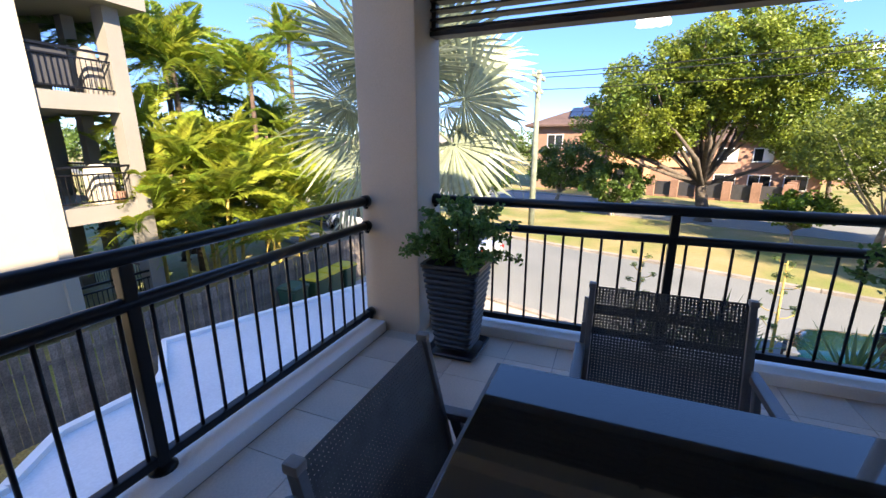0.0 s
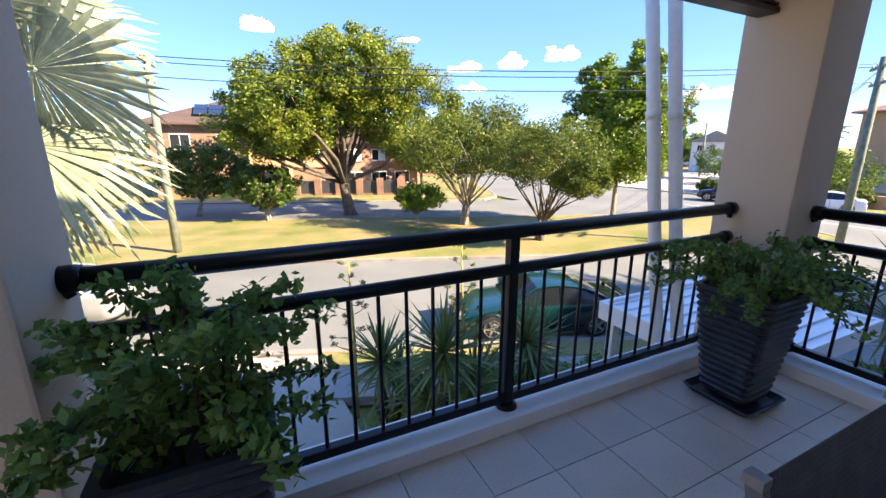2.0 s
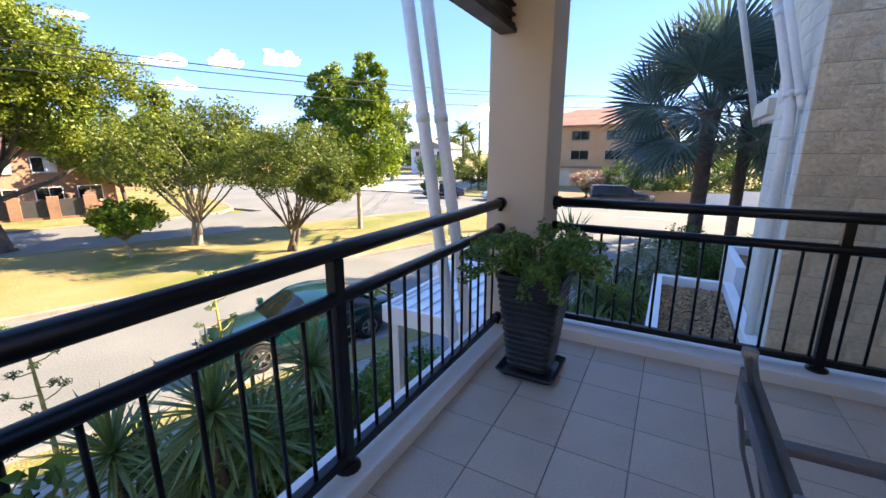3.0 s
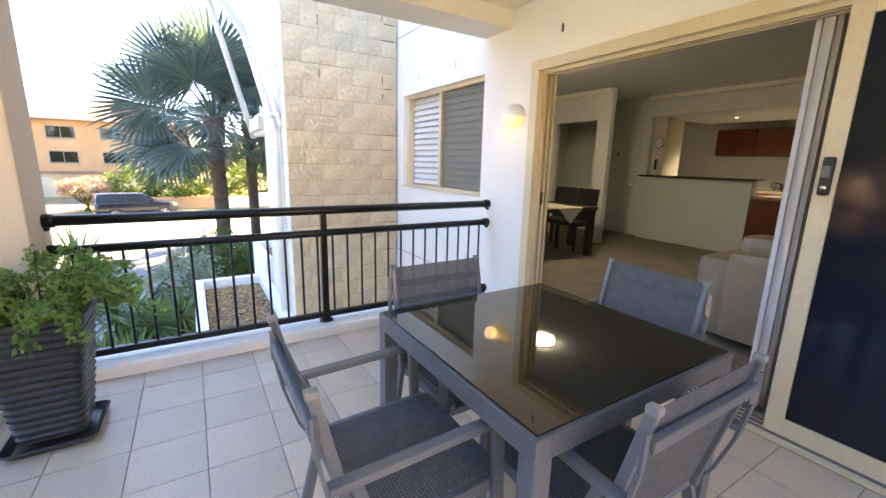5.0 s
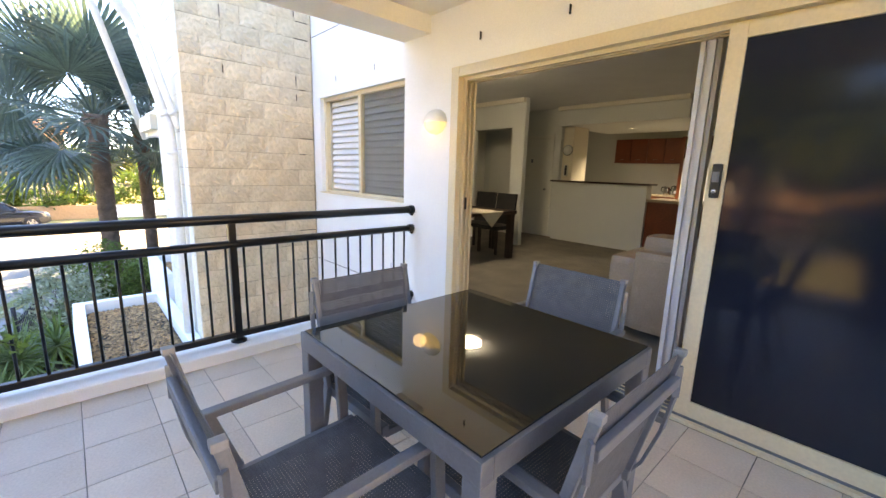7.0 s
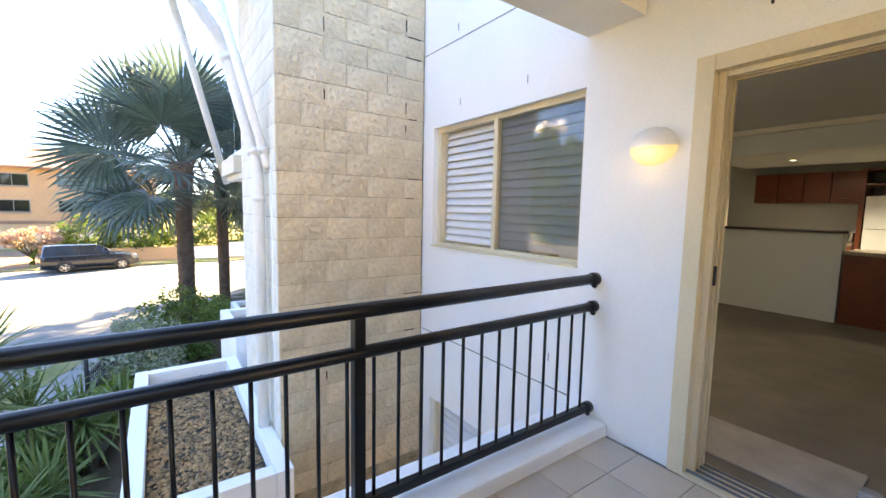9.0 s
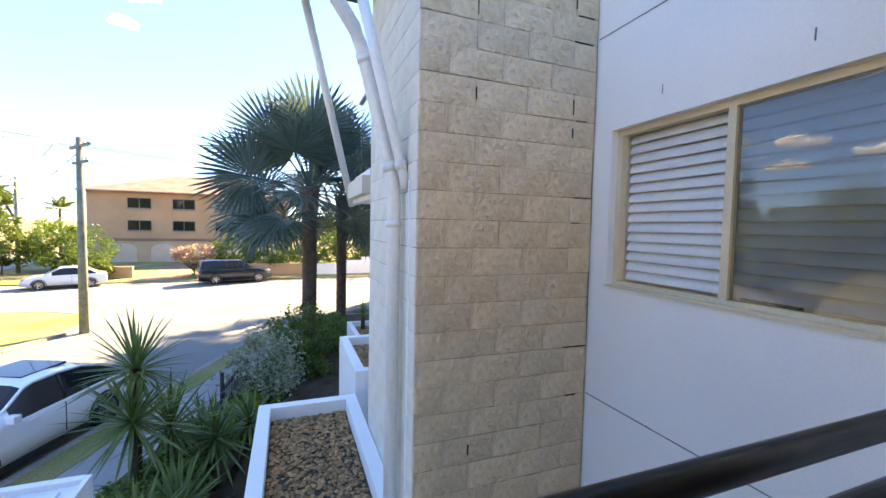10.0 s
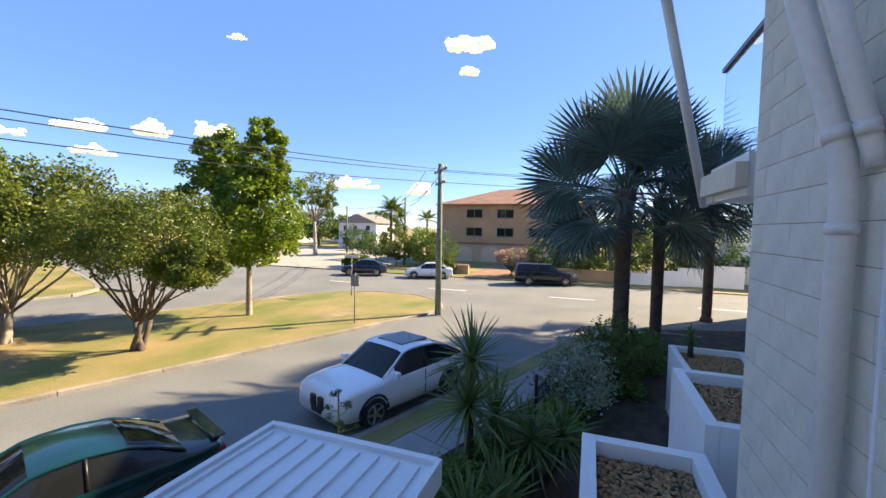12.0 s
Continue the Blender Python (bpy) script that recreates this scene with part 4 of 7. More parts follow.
kerb_line("island_kerb", [sn(-40, 17.75)] + [sn(*p) for p in isl[1:8]] + [sn(-20, 27.8)], 0.2, 0.115, "weathered concrete kerb round the grass island")
near = [sn(-45, 10.15), sn(-4, 10.15), sn(18, 10.15), sn(20.5, 9.6), sn(22, 8.2), sn(22.6, 6.0)]
kerb_line("street_kerb", near, 0.2, 0.10, "concrete kerb along the footpath")
far_corner = [(-120, 36.2), (2.5, 36.2), (5.6, 36.8), (7.2, 38.8), (7.6, 42), (7.6, 140), (-120, 140)]
tagged(prism("far_verge", [sn(*p) for p in far_corner], G - 0.15, G + 0.10, "lawn"), "grass verge in front of the brick houses", "verge", kind="structure")
kerb_line("far_kerb", [sn(-40, 36.2), sn(2.5, 36.2), sn(5.6, 36.8), sn(7.2, 38.8), sn(7.6, 42), sn(7.6, 70)], 0.25, 0.12, "concrete kerb of the far verge")
tagged(prism("garden_ground", [(1.35, 3.38), (26, -6.0), sn(22.5, 8.3), sn(-1.6, 8.3)], G - 0.15, G + 0.05, "mulch"), "dark mulched garden bed by the building", "garden bed", kind="structure")
tagged(prism("verge", [sn(-2.4, 9.45), sn(18.5, 9.45), sn(18, 10.05), sn(-2.9, 10.05)], G - 0.15, G + 0.095, "lawn"), "narrow grass verge beside the kerb", "verge", kind="structure")
pathway = thing("footpath", None, "grey concrete footpath slabs along the street", "footpath", kind="structure")
for i in range(15):
    s0 = -2.4 + i * 1.5
    prism("slab", [sn(s0 + 0.01, 8.31), sn(s0 + 1.49, 8.31), sn(s0 + 1.49, 9.44), sn(s0 + 0.01, 9.44)], G - 0.1, G + 0.085, "path", pathway)
prism("slab", [sn(18.7, 8.31), sn(22, 8.1), sn(20.3, 9.5), sn(18.7, 10.0)], G - 0.1, G + 0.085, "concrete", pathway)
tagged(prism("driveway", [(-7.4, 3.4), (1.33, 3.4), sn(-2.5, 9.0), sn(-2.2, 10.2), sn(-12, 10.2), (-7.4, 12)], G - 0.15, G + 0.03, "concrete"), "pale concrete driveway below the balcony", "driveway", kind="structure")
tagged(prism("far_side", [(40.2, -150), (400, -150), (400, 300), (38.6, 300), (38.9, 20)], G - 0.15, G + 0.08, "lawn"), "grass land beyond the cross road", "land", kind="structure")
tagged(prism("house_drive", [(39.6, 9.6), (54, 9.6), (54, 13.6), (39.4, 13.6)], G - 0.1, G + 0.10, "drive"), "red paved driveway of the brick apartment house", "driveway", kind="structure")
tagged(prism("plaza", [(39.0, 24), (75, 30), (75, 60), (38.7, 50)], G - 0.1, G + 0.10, "concrete"), "pale concrete forecourt across the road", "forecourt", kind="structure")
tagged(prism("manhole_patch", [sn(13, 20.3), sn(15, 20.2), sn(15.2, 21.4), sn(13.2, 21.6)], G, G + 0.094, "earth"), "bare earth patch in the grass island", "bare patch", kind="structure")
for i in range(5):
    tagged(prism("lane_mark", [(31.6 - 0.02 * i, -16 + i * 9), (31.75, -16 + i * 9), (31.75, -13 + i * 9), (31.6, -13 + i * 9)], G - 0.02, G + 0.004, "housewhite"), "faded white lane mark on asphalt", "lane mark", "lane marks", "structure")

# ---- own building outside the balcony ----
BX = 4.70
tagged(bx("block_joint_face", 4.7035, 4.7395, -0.187, 1.232, -3.25, 5.6, "mortar"), "mortar between the blocks", "wall", kind="structure")
core = tagged(bx("block_wing", 4.714, 6.30, -0.188, 1.237, -3.25, 5.6, "mortar"), "projecting block wall wing of the building", "wall", kind="structure")
tagged(prism("white_podium_roof", [(-1.3, 3.9), (-1.3, -1.0), (-4.6, -1.0), (-4.95, 2.0), (-5.45, 2.68), (-5.38, 3.78), (-5.62, 4.05), (-6.6, 4.7), (-4.7, 9.2), (-1.3, 7.8)], G, -2.02, "roofwhite"), "flat white garage roof below the balcony", "flat roof", kind="structure")
pr = [(-4.6, -1.0), (-4.95, 2.0), (-5.45, 2.68), (-5.38, 3.78), (-5.62, 4.05), (-6.6, 4.7), (-4.7, 9.2), (-1.3, 7.8)]
for (x0, y0), (x1, y1) in zip(pr, pr[1:]):
    L, a = math.hypot(x1 - x0, y1 - y0), math.degrees(math.atan2(y1 - y0, x1 - x0))
    tagged(bx("roof_edge", 0, L, -0.06, 0.06, -2.05, -1.95, "white", bev=0.01, m=pose(x0, y0, 0, 0, 0, a)), "raised white edge of the flat roof", "roof edge", kind="structure")
for xx, yy in ((-3.55, 2.05), (-3.85, 4.25), (-3.6, 6.95)):
    v = thing("roof_vent", pose(xx, yy, -2.02), "small round white vent on the flat roof", "vent", "roof vents")
    tb("stub", [(0, 0, 0), (0, 0, 0.05)], 0.08, "roofwhite", v, sides=16)
    tb("cap", [(0, 0, 0.05), (0, 0, 0.075), (0, 0, 0.095)], [0.135, 0.13, 0.05], "roofsheet", v, sides=20)

porch = thing("porch_roof", None, "white ribbed metal porch roof with folded edges", "porch roof")
bx("sheet", 3.58, 5.9, 3.46, 5.2, -0.60, -0.575, "roofsheet", porch)
for i in range(9):
    bx("rib", 3.64, 5.80, 3.58 + i * 0.19, 3.605 + i * 0.19, -0.575, -0.548, "roofsheet", porch, bev=0.006)
for a, b, c, d in ((3.54, 5.94, 5.18, 5.24), (3.54, 5.94, 3.44, 3.48), (5.88, 5.95, 3.48, 5.18), (3.53, 3.60, 3.48, 5.18)):
    bx("edge_flashing", a, b, c, d, -0.76, -0.535, "roofsheet", porch, bev=0.006)
for xx in (3.66, 5.8):
    bx("post", xx - 0.05, xx + 0.05, 5.05, 5.15, G, -0.61, "pvc", porch)


def planter(name, x0, x1, y0, y1, zt, zb, label):
    t = thing(name, None, label, "planter")
    w = 0.13
    for a, b, c, d in ((x0, x1, y1 - w, y1), (x0, x1, y0, y0 + w), (x0, x0 + w, y0 + w, y1 - w), (x1 - w, x1, y0 + w, y1 - w)):
        bx("wall", a, b, c, d, zb, zt, "white", t, bev=0.01)
    bx("bed", x0 + w, x1 - w, y0 + w, y1 - w, zb, zt - 0.15, "mulch", t)
    rng = np.random.default_rng(7)
    v, f = [], []
    n = int((x1 - x0 - 2 * w) * (y1 - y0 - 2 * w) * 1400)
    for i in range(n):
        cx, cy = rng.uniform(x0 + w + 0.02, x1 - w - 0.02), rng.uniform(y0 + w + 0.02, y1 - w - 0.02)
        r = rng.uniform(0.012, 0.026)
        a = rng.uniform(0, 6.28)
        k = len(v)
        z = zt - 0.15 + rng.uniform(0.0, 0.02)
        ca, sa = math.cos(a), math.sin(a)
        for px, py, pz in ((1.3, 0, 0), (0, 1, 0), (-1.3, 0, 0), (0, -1, 0), (0.2, 0.1, 0.8)):
            v.append((cx + r * (px * ca - py * sa), cy + r * (px * sa + py * ca), z + r * pz))
        f += [(k, k + 1, k + 4), (k + 1, k + 2, k + 4), (k + 2, k + 3, k + 4), (k + 3, k, k + 4)]
    tagged(link("gravel", v, f, "pebble", t), kind="stuff")
    return t


# out of view behind the wing; guessed masses, heights fitted to the street's shadow edge
for nm, poly, top in (("building_mass_near", [(6.31, -15), (6.31, 0.95), (8, 0.45), (12, -0.8), (20, -3.25), (20, -15)], 6.3), ("building_mass_far", [(20.004, -15), (20.004, -3.252), (30, -6.4), (30, -15)], 10.2)):
    tagged(prism(nm, poly, G, top, "white"), "unseen white building mass, added to shade the porch and street", "building", kind="structure")
planter("planter_box", 4.25, 7.12, 1.25, 2.34, -0.65, G, "white rendered planter filled with brown pebbles")
planter("planter_box", 7.3, 9.05, 0.0, 1.22, -0.44, G, "long white planter with brown pebbles")
planter("planter_box", 10.9, 14.6, -1.3, 0.35, -1.5, G, "white planter with dark plants")

# rain pipes on the painted wall
dp = thing("downpipe", None, "white downpipe bending away from the block wall", "pipe", "white pipes")
tb("pipe", [(5.02, 1.315, G), (5.02, 1.315, 1.60), (5.03, 1.325, 1.76), (5.05, 1.38, 2.0), (5.11, 1.54, 2.68), (5.08, 1.60, 2.80), (5.0, 1.85, 3.1), (4.8, 2.4, 3.7)], 0.05, "pvc", dp, sides=14)
for a, b in (((5.02, 1.315, 1.42), (5.02, 1.315, 1.47)), ((5.035, 1.335, 1.82), (5.042, 1.352, 1.88)), ((5.10, 1.51, 2.58), (5.11, 1.53, 2.64))):
    tb("collar", [a, b], 0.058, "pvc", dp, sides=14)
dp2 = thing("downpipe", None, "thin white pipe beside the downpipe", "pipe", "white pipes")
tb("pipe", [(4.95, 1.245, 1.70), (4.95, 1.26, 1.76), (4.92, 1.46, 2.5), (4.9, 1.65, 3.2)], 0.038, "pvc", dp2, sides=12)
tb("collar", [(4.947, 1.28, 1.83), (4.945, 1.295, 1.885)], 0.044, "pvc", dp2, sides=12)
dp3 = thing("conduit", None, "thin white conduit on the block wall", "conduit", "white pipes")
tb("pipe", [(4.86, 1.235, G), (4.86, 1.235, 1.75)], 0.016, "pvc", dp3, sides=8)

strut = thing("awning_strut", None, "slanting white strut holding an awning", "strut")
tb("tube", [(7.86, 1.2, 1.70), (6.90, 1.88, 3.93)], 0.045, "pvc", strut, sides=12)
bx("bracket", 7.55, 7.95, 1.10, 1.2, 1.72, 1.95, "pvc", strut)
awn = thing("awning", None, "dark red-brown awning above the next balcony", "awning")
bx("canopy", 5.5, 6.92, 1.25, 2.62, 3.93, 4.0, "darktimber", awn, bev=0.01)
nbal = thing("next_balcony", None, "neighbouring white balcony with glass balustrade", "balcony", kind="structure")
bx("slab", 6.62, 7.7, -1.5, 1.19, 1.72, 2.06, "white", nbal)
bx("fascia", 6.6, 7.7, 1.19, 1.28, 1.78, 1.98, "cream", nbal)
bx("glass_panel", 6.66, 7.66, 1.10, 1.115, 2.10, 3.02, "winglass", nbal)
bx("glass_panel", 6.64, 6.655, -0.8, 1.09, 2.10, 3.02, "winglass", nbal)
bx("handrail", 6.62, 7.7, 1.08, 1.14, 3.03, 3.07, "alu", nbal)
bx("upper_slab", 6.62, 7.7, -1.5, 1.19, 4.6, 4.85, "white", nbal)

# ---- fence, bins ----
fence = thing("paling_fence", None, "weathered grey timber paling fence", "fence")
bm = bmesh.new()
box(bm, -0.008, 0.008, -0.05, 0.05, 0, 1.5, 0.002)
first = part("paling", bm, "fence", fence)
rng = random.Random(3)
ys = [-2 + i * 0.106 for i in range(140)]
first.matrix_basis = Matrix.Translation((-7.6, ys[0], G + 0.02))
for y in ys[1:]:
    same("paling", first, fence, Matrix.Translation((-7.6 + rng.uniform(-0.012, 0.012), y, G + rng.uniform(0, 0.05))) @ Matrix.Rotation(rng.uniform(-0.02, 0.02), 4, "X") @ Matrix.Rotation(rng.uniform(-0.06, 0.06), 4, "Z"))
for z in (0.35, 1.2):
    bx("rail", -7.66, -7.615, -2.0, 12.8, G + z, G + z + 0.07, "fence", fence)


def wheelie_bin(x, y, lid, body, turn, label):
    b = thing("wheelie_bin", pose(x, y, G + 0.03, 0, 0, turn), label, "wheelie bin", "wheelie bins")
    bm = bmesh.new()
    loft(bm, [square_ring(bm, 0.44, 0.04, 0.05), square_ring(bm, 0.56, 0.93, 0.05), square_ring(bm, 0.60, 0.95, 0.05), square_ring(bm, 0.60, 0.985, 0.05)])
    part("body", bm, body, b)
    bm = bmesh.new()
    loft(bm, [square_ring(bm, 0.61, 0.99, 0.06), square_ring(bm, 0.61, 1.015, 0.06), square_ring(bm, 0.52, 1.06, 0.06)])
    part("lid", bm, lid, b)
    tb("handle", [(-0.22, 0.33, 0.99), (0.22, 0.33, 0.99)], 0.016, body, b, sides=8)
    for s in (-1, 1):
        tb("wheel", [(s * 0.22, 0.26, 0.1), (s * 0.27, 0.26, 0.1)], 0.1, "tyre", b, sides=14)
    return b


for i, (x, y) in enumerate(((-7.0, 8.35), (-6.95, 9.15), (-6.95, 9.8), (-6.9, 10.45))):
    wheelie_bin(x, y, "bingreen" if i == 0 else "binlid", "bingreen", 90, "green wheelie bin with a green lid" if i == 0 else "green wheelie bin with a yellow lid")
wheelie_bin(-2.2, 43.6, "binlime", "binlime", 0, "lime green wheelie bin outside the brick house")

# ---- plants ----
def limbs(bm, foot, tips, r0, fork, rng):
    """A tapered trunk that forks into limbs towards the crown's clumps."""
    foot = Vector(foot)
    tips = [Vector(t) for t in tips]
    mid = sum(tips, Vector()) / len(tips)
    f = foot.lerp(mid, fork)
    f.x, f.y = foot.x + (mid.x - foot.x) * 0.3 + rng.uniform(-0.15, 0.15), foot.y + (mid.y - foot.y) * 0.3 + rng.uniform(-0.15, 0.15)
    tube(bm, [foot, foot + Vector((0, 0, 0.15)), foot.lerp(f, 0.6), f], [r0 * 1.5, r0 * 1.1, r0 * 0.9, r0 * 0.75], 9)
    for t in tips:
        d = t - f
        side = Vector((rng.uniform(-1, 1), rng.uniform(-1, 1), rng.uniform(-0.2, 0.6))) * d.length * 0.14
        k = rng.uniform(0.28, 0.5)
        tube(bm, [f - d.normalized() * 0.05, f.lerp(t, 0.4) + side, f.lerp(t, 0.75) + side * 0.6, t], [r0 * k, r0 * k * 0.75, r0 * k * 0.45, r0 * 0.08], 6)


def tree(name, foot, crowns, r0, fork, clumps, per, size, leafmat, barkmat, seed, label, stems=1, clump_r=0.28, category="tree"):
    """crowns: ellipsoids (x, y, z, rx, ry, rz) in the world that the leaf clumps fill."""
    rng = random.Random(seed)
    fx, fy, fz = foot
    t = thing(name, pose(fx, fy, fz), label, category)
    spots = []
    for (cx, cy, cz, rx, ry, rz) in crowns:
        k = max(6, int(clumps / len(crowns)))
        for i in range(k):
            u = 1 - 2 * (i + 0.5) / k
            a = i * 2.39996 + rng.uniform(-0.4, 0.4)
            q = math.sqrt(1 - u * u)
            rr = rng.uniform(0.45, 1.0) ** 0.6
            spots.append((cx - fx + rx * rr * q * math.cos(a), cy - fy + ry * rr * q * math.sin(a), cz - fz + rz * rr * u * (1.0 if u > -0.3 else 0.75), clump_r * min(rx, ry) * rng.uniform(0.6, 1.25)))
    bm = bmesh.new()
    picks = [s[:3] for s in spots[::max(1, len(spots) // 22)]]
    for k in range(stems):
        off = (0, 0, 0) if stems == 1 else (0.14 * math.cos(k * 2.4), 0.14 * math.sin(k * 2.4), 0)
        limbs(bm, off, picks[k::stems], r0 if stems == 1 else r0 * 0.8, fork * rng.uniform(0.85, 1.15), rng)
    part("trunk", bm, barkmat, t, smooth=True)
    leaf_cloud("crown", spots, per, size, 0.5, leafmat, t, seed)
    return t


tree("broad_tree", (6.0, 29.7, G), [(1.6, 29.5, 2.6, 3.4, 4.0, 2.8), (3.2, 29.5, 3.6, 3.9, 4.5, 3.6), (7.4, 30, 4.8, 4.6, 4.5, 3.3), (10.6, 29, 2.8, 3.8, 4, 3.4), (5.8, 28, 5.6, 3.5, 3.5, 2.6)], 0.38, 0.34, 400, 330, 0.175, "leafbig", "bark", 11, "large spreading tree with yellow-green leaves on the island", clump_r=0.2)
tree("street_tree", (11.1, 22.6, G), [(10.6, 22.6, 1.1, 3.0, 2.8, 2.0), (12.9, 22.8, 1.9, 2.5, 2.6, 1.9)], 0.16, 0.25, 130, 190, 0.15, "leafmid", "barkpale", 12, "multi-stemmed tree with pale bark and fine leaves", stems=3)
tree("street_tree", (12.5, 17.4, G), [(12.3, 18.4, 0.75, 2.2, 2.0, 1.7), (12.6, 16.3, 0.95, 2.0, 2.0, 1.7), (12.8, 15.2, -0.1, 1.2, 1.2, 0.9)], 0.13, 0.30, 165, 200, 0.11, "leafmid", "bark", 13, "multi-stemmed rounded street tree on the island", stems=3)
tree("tall_tree", (18.5, 18.4, G), [(18.6, 20.5, 2.0, 1.9, 1.9, 3.3), (18.6, 20.3, 4.2, 1.2, 1.2, 2.0), (18.4, 17.4, 1.6, 2.0, 2.0, 3.0), (18.4, 17.3, 4.2, 1.1, 1.1, 2.3), (18.5, 18.9, 0.9, 1.8, 1.9, 2.1)], 0.14, 0.55, 260, 170, 0.19, "leafbright", "barkpale", 14, "tall conical glossy tree on the island", clump_r=0.34)
tree("small_tree", (8.2, 22.6, G), [(8.2, 22.6, -1.45, 1.35, 1.3, 0.75)], 0.07, 0.55, 40, 130, 0.16, "leafbright", "barkpale", 15, "small round tree with a white trunk", clump_r=0.3)
tree("small_tree", (0.7, 29.2, G), [(0.8, 29.2, -1.2, 2.0, 1.6, 1.6)], 0.08, 0.3, 55, 130, 0.2, "leafdark", "barkpale", 16, "dark leafy small tree in the shade", stems=3)
tree("small_tree", (-3.4, 33.3, G), [(-2.6, 33.3, -0.4, 3.0, 2.4, 1.9)], 0.11, 0.35, 70, 130, 0.24, "leafdark", "barkpale", 17, "dark leafy tree before the brick house", stems=2)
tree("small_tree", (-7.6, 25.7, G), [(-7.4, 25.7, -0.6, 2.2, 2.0, 1.3)], 0.10, 0.4, 40, 110, 0.2, "leafdark", "barkpale", 18, "small tree with a pale trunk behind the palm", stems=2)
tree("street_tree", (17.5, 44, G), [(17, 44, 1.5, 4.5, 4, 3.0)], 0.2, 0.35, 70, 130, 0.3, "leafmid", "bark", 19, "leafy tree behind the far corner")
tree("gum_tree", (55, 42.5, G), [(55, 42, 7.4, 3.0, 3.2, 2.0), (56, 45, 5.6, 2.2, 2.4, 1.6), (54, 40, 5.0, 1.8, 1.8, 1.4)], 0.3, 0.5, 45, 90, 0.35, "leafmid", "barkpale", 20, "tall open gum tree in the distance", clump_r=0.34)
for i, (x, y, z, r, h, lm) in enumerate(((46.5, 19.5, -1.2, 3.0, 2.3, "leafdark"), (46, 24, -0.7, 2.4, 2.6, "leafmid"), (52, 30, -1.2, 3.6, 1.5, "leafdark"), (48.5, 21.5, -0.9, 2.4, 2.4, "leafbright"), (43.5, 6.5, -1.5, 2.2, 1.9, "leafdark"), (43.2, 3.5, -1.2, 2.4, 2.1, "leafdark"), (43.6, 0.2, -1.0, 2.6, 2.3, "leafdark"), (44, -3.5, -1.0, 2.6, 2.3, "leafdark"), (44.5, -8, -0.5, 3.2, 2.8, "leafdark"), (41.2, 16.2, -2.5, 1.2, 0.75, "leafmid"), (41.0, 8.5, -2.6, 1.0, 0.7, "leafmid"), (41.3, 26.5, -2.5, 1.5, 0.8, "leafdark"), (60, 38, -0.8, 3.0, 2.2, "leafdark"))):
    tree("garden_bush", (x, y, G), [(x, y, z, r * 0.8, r, h)], 0.06, 0.3, 34, 110, 0.24, lm, "twig", 30 + i, "rounded green garden bush across the road", category="bush", clump_r=0.36)
tree("blossom_bush", (41.8, 9.4, G), [(41.8, 9.4, -1.3, 1.3, 1.6, 0.9)], 0.06, 0.3, 30, 90, 0.2, "flower", "twig", 45, "bush with pink blossom before the apartment house", category="bush", clump_r=0.36)
rng = random.Random(9)
for i in range(26):
    x = 2.2 + i * 0.72
    y = (8.3 - 0.354 * x) / 0.935 - rng.uniform(0.9, 1.9)
    h = rng.uniform(0.35, 0.6)
    if 3.4 < x < 6.0:
        y = (8.3 - 0.354 * x) / 0.935 - 0.5
    tree("garden_shrub", (x, y, G), [(x, y, G + h * 0.75, 0.6, 0.55, h)], 0.02, 0.3, 22, 80, 0.085, "leafbright" if 11 < x < 13.5 else "shrub", "twig", 60 + i, "low leafy shrub in the garden bed", category="shrub", clump_r=0.45)
for i in range(34):
    x = rng.uniform(1.7, 8.6)
    y = rng.uniform(4.0, (8.2 - 0.354 * x) / 0.935 - 0.5)
    h = rng.uniform(0.4, 0.7)
    if 3.5 < x < 6.0 and y < 5.3:
        y = rng.uniform(5.35, (8.2 - 0.354 * x) / 0.935 - 0.4)
    tree("garden_shrub", (x, y, G), [(x, y, G + h * 0.75, 0.62, 0.6, h)], 0.02, 0.3, 20, 75, 0.085, "shrub" if i % 4 else "leafbright", "twig", 300 + i, "low leafy shrub in the garden bed", category="shrub", clump_r=0.45)
tree("variegated_shrub", (13.2, 2.6, G), [(13.2, 2.6, -2.2, 1.0, 0.9, 0.9)], 0.03, 0.3, 34, 110, 0.09, "fansilver", "twig", 95, "pale variegated shrub inside the black fence", category="shrub", clump_r=0.4)
tree("garden_shrub", (15.5, 1.6, G), [(15.5, 1.6, -2.1, 1.3, 1.0, 0.9)], 0.03, 0.3, 34, 110, 0.1, "leafdark", "twig", 96, "dark green shrub beside the palms", category="shrub", clump_r=0.4)


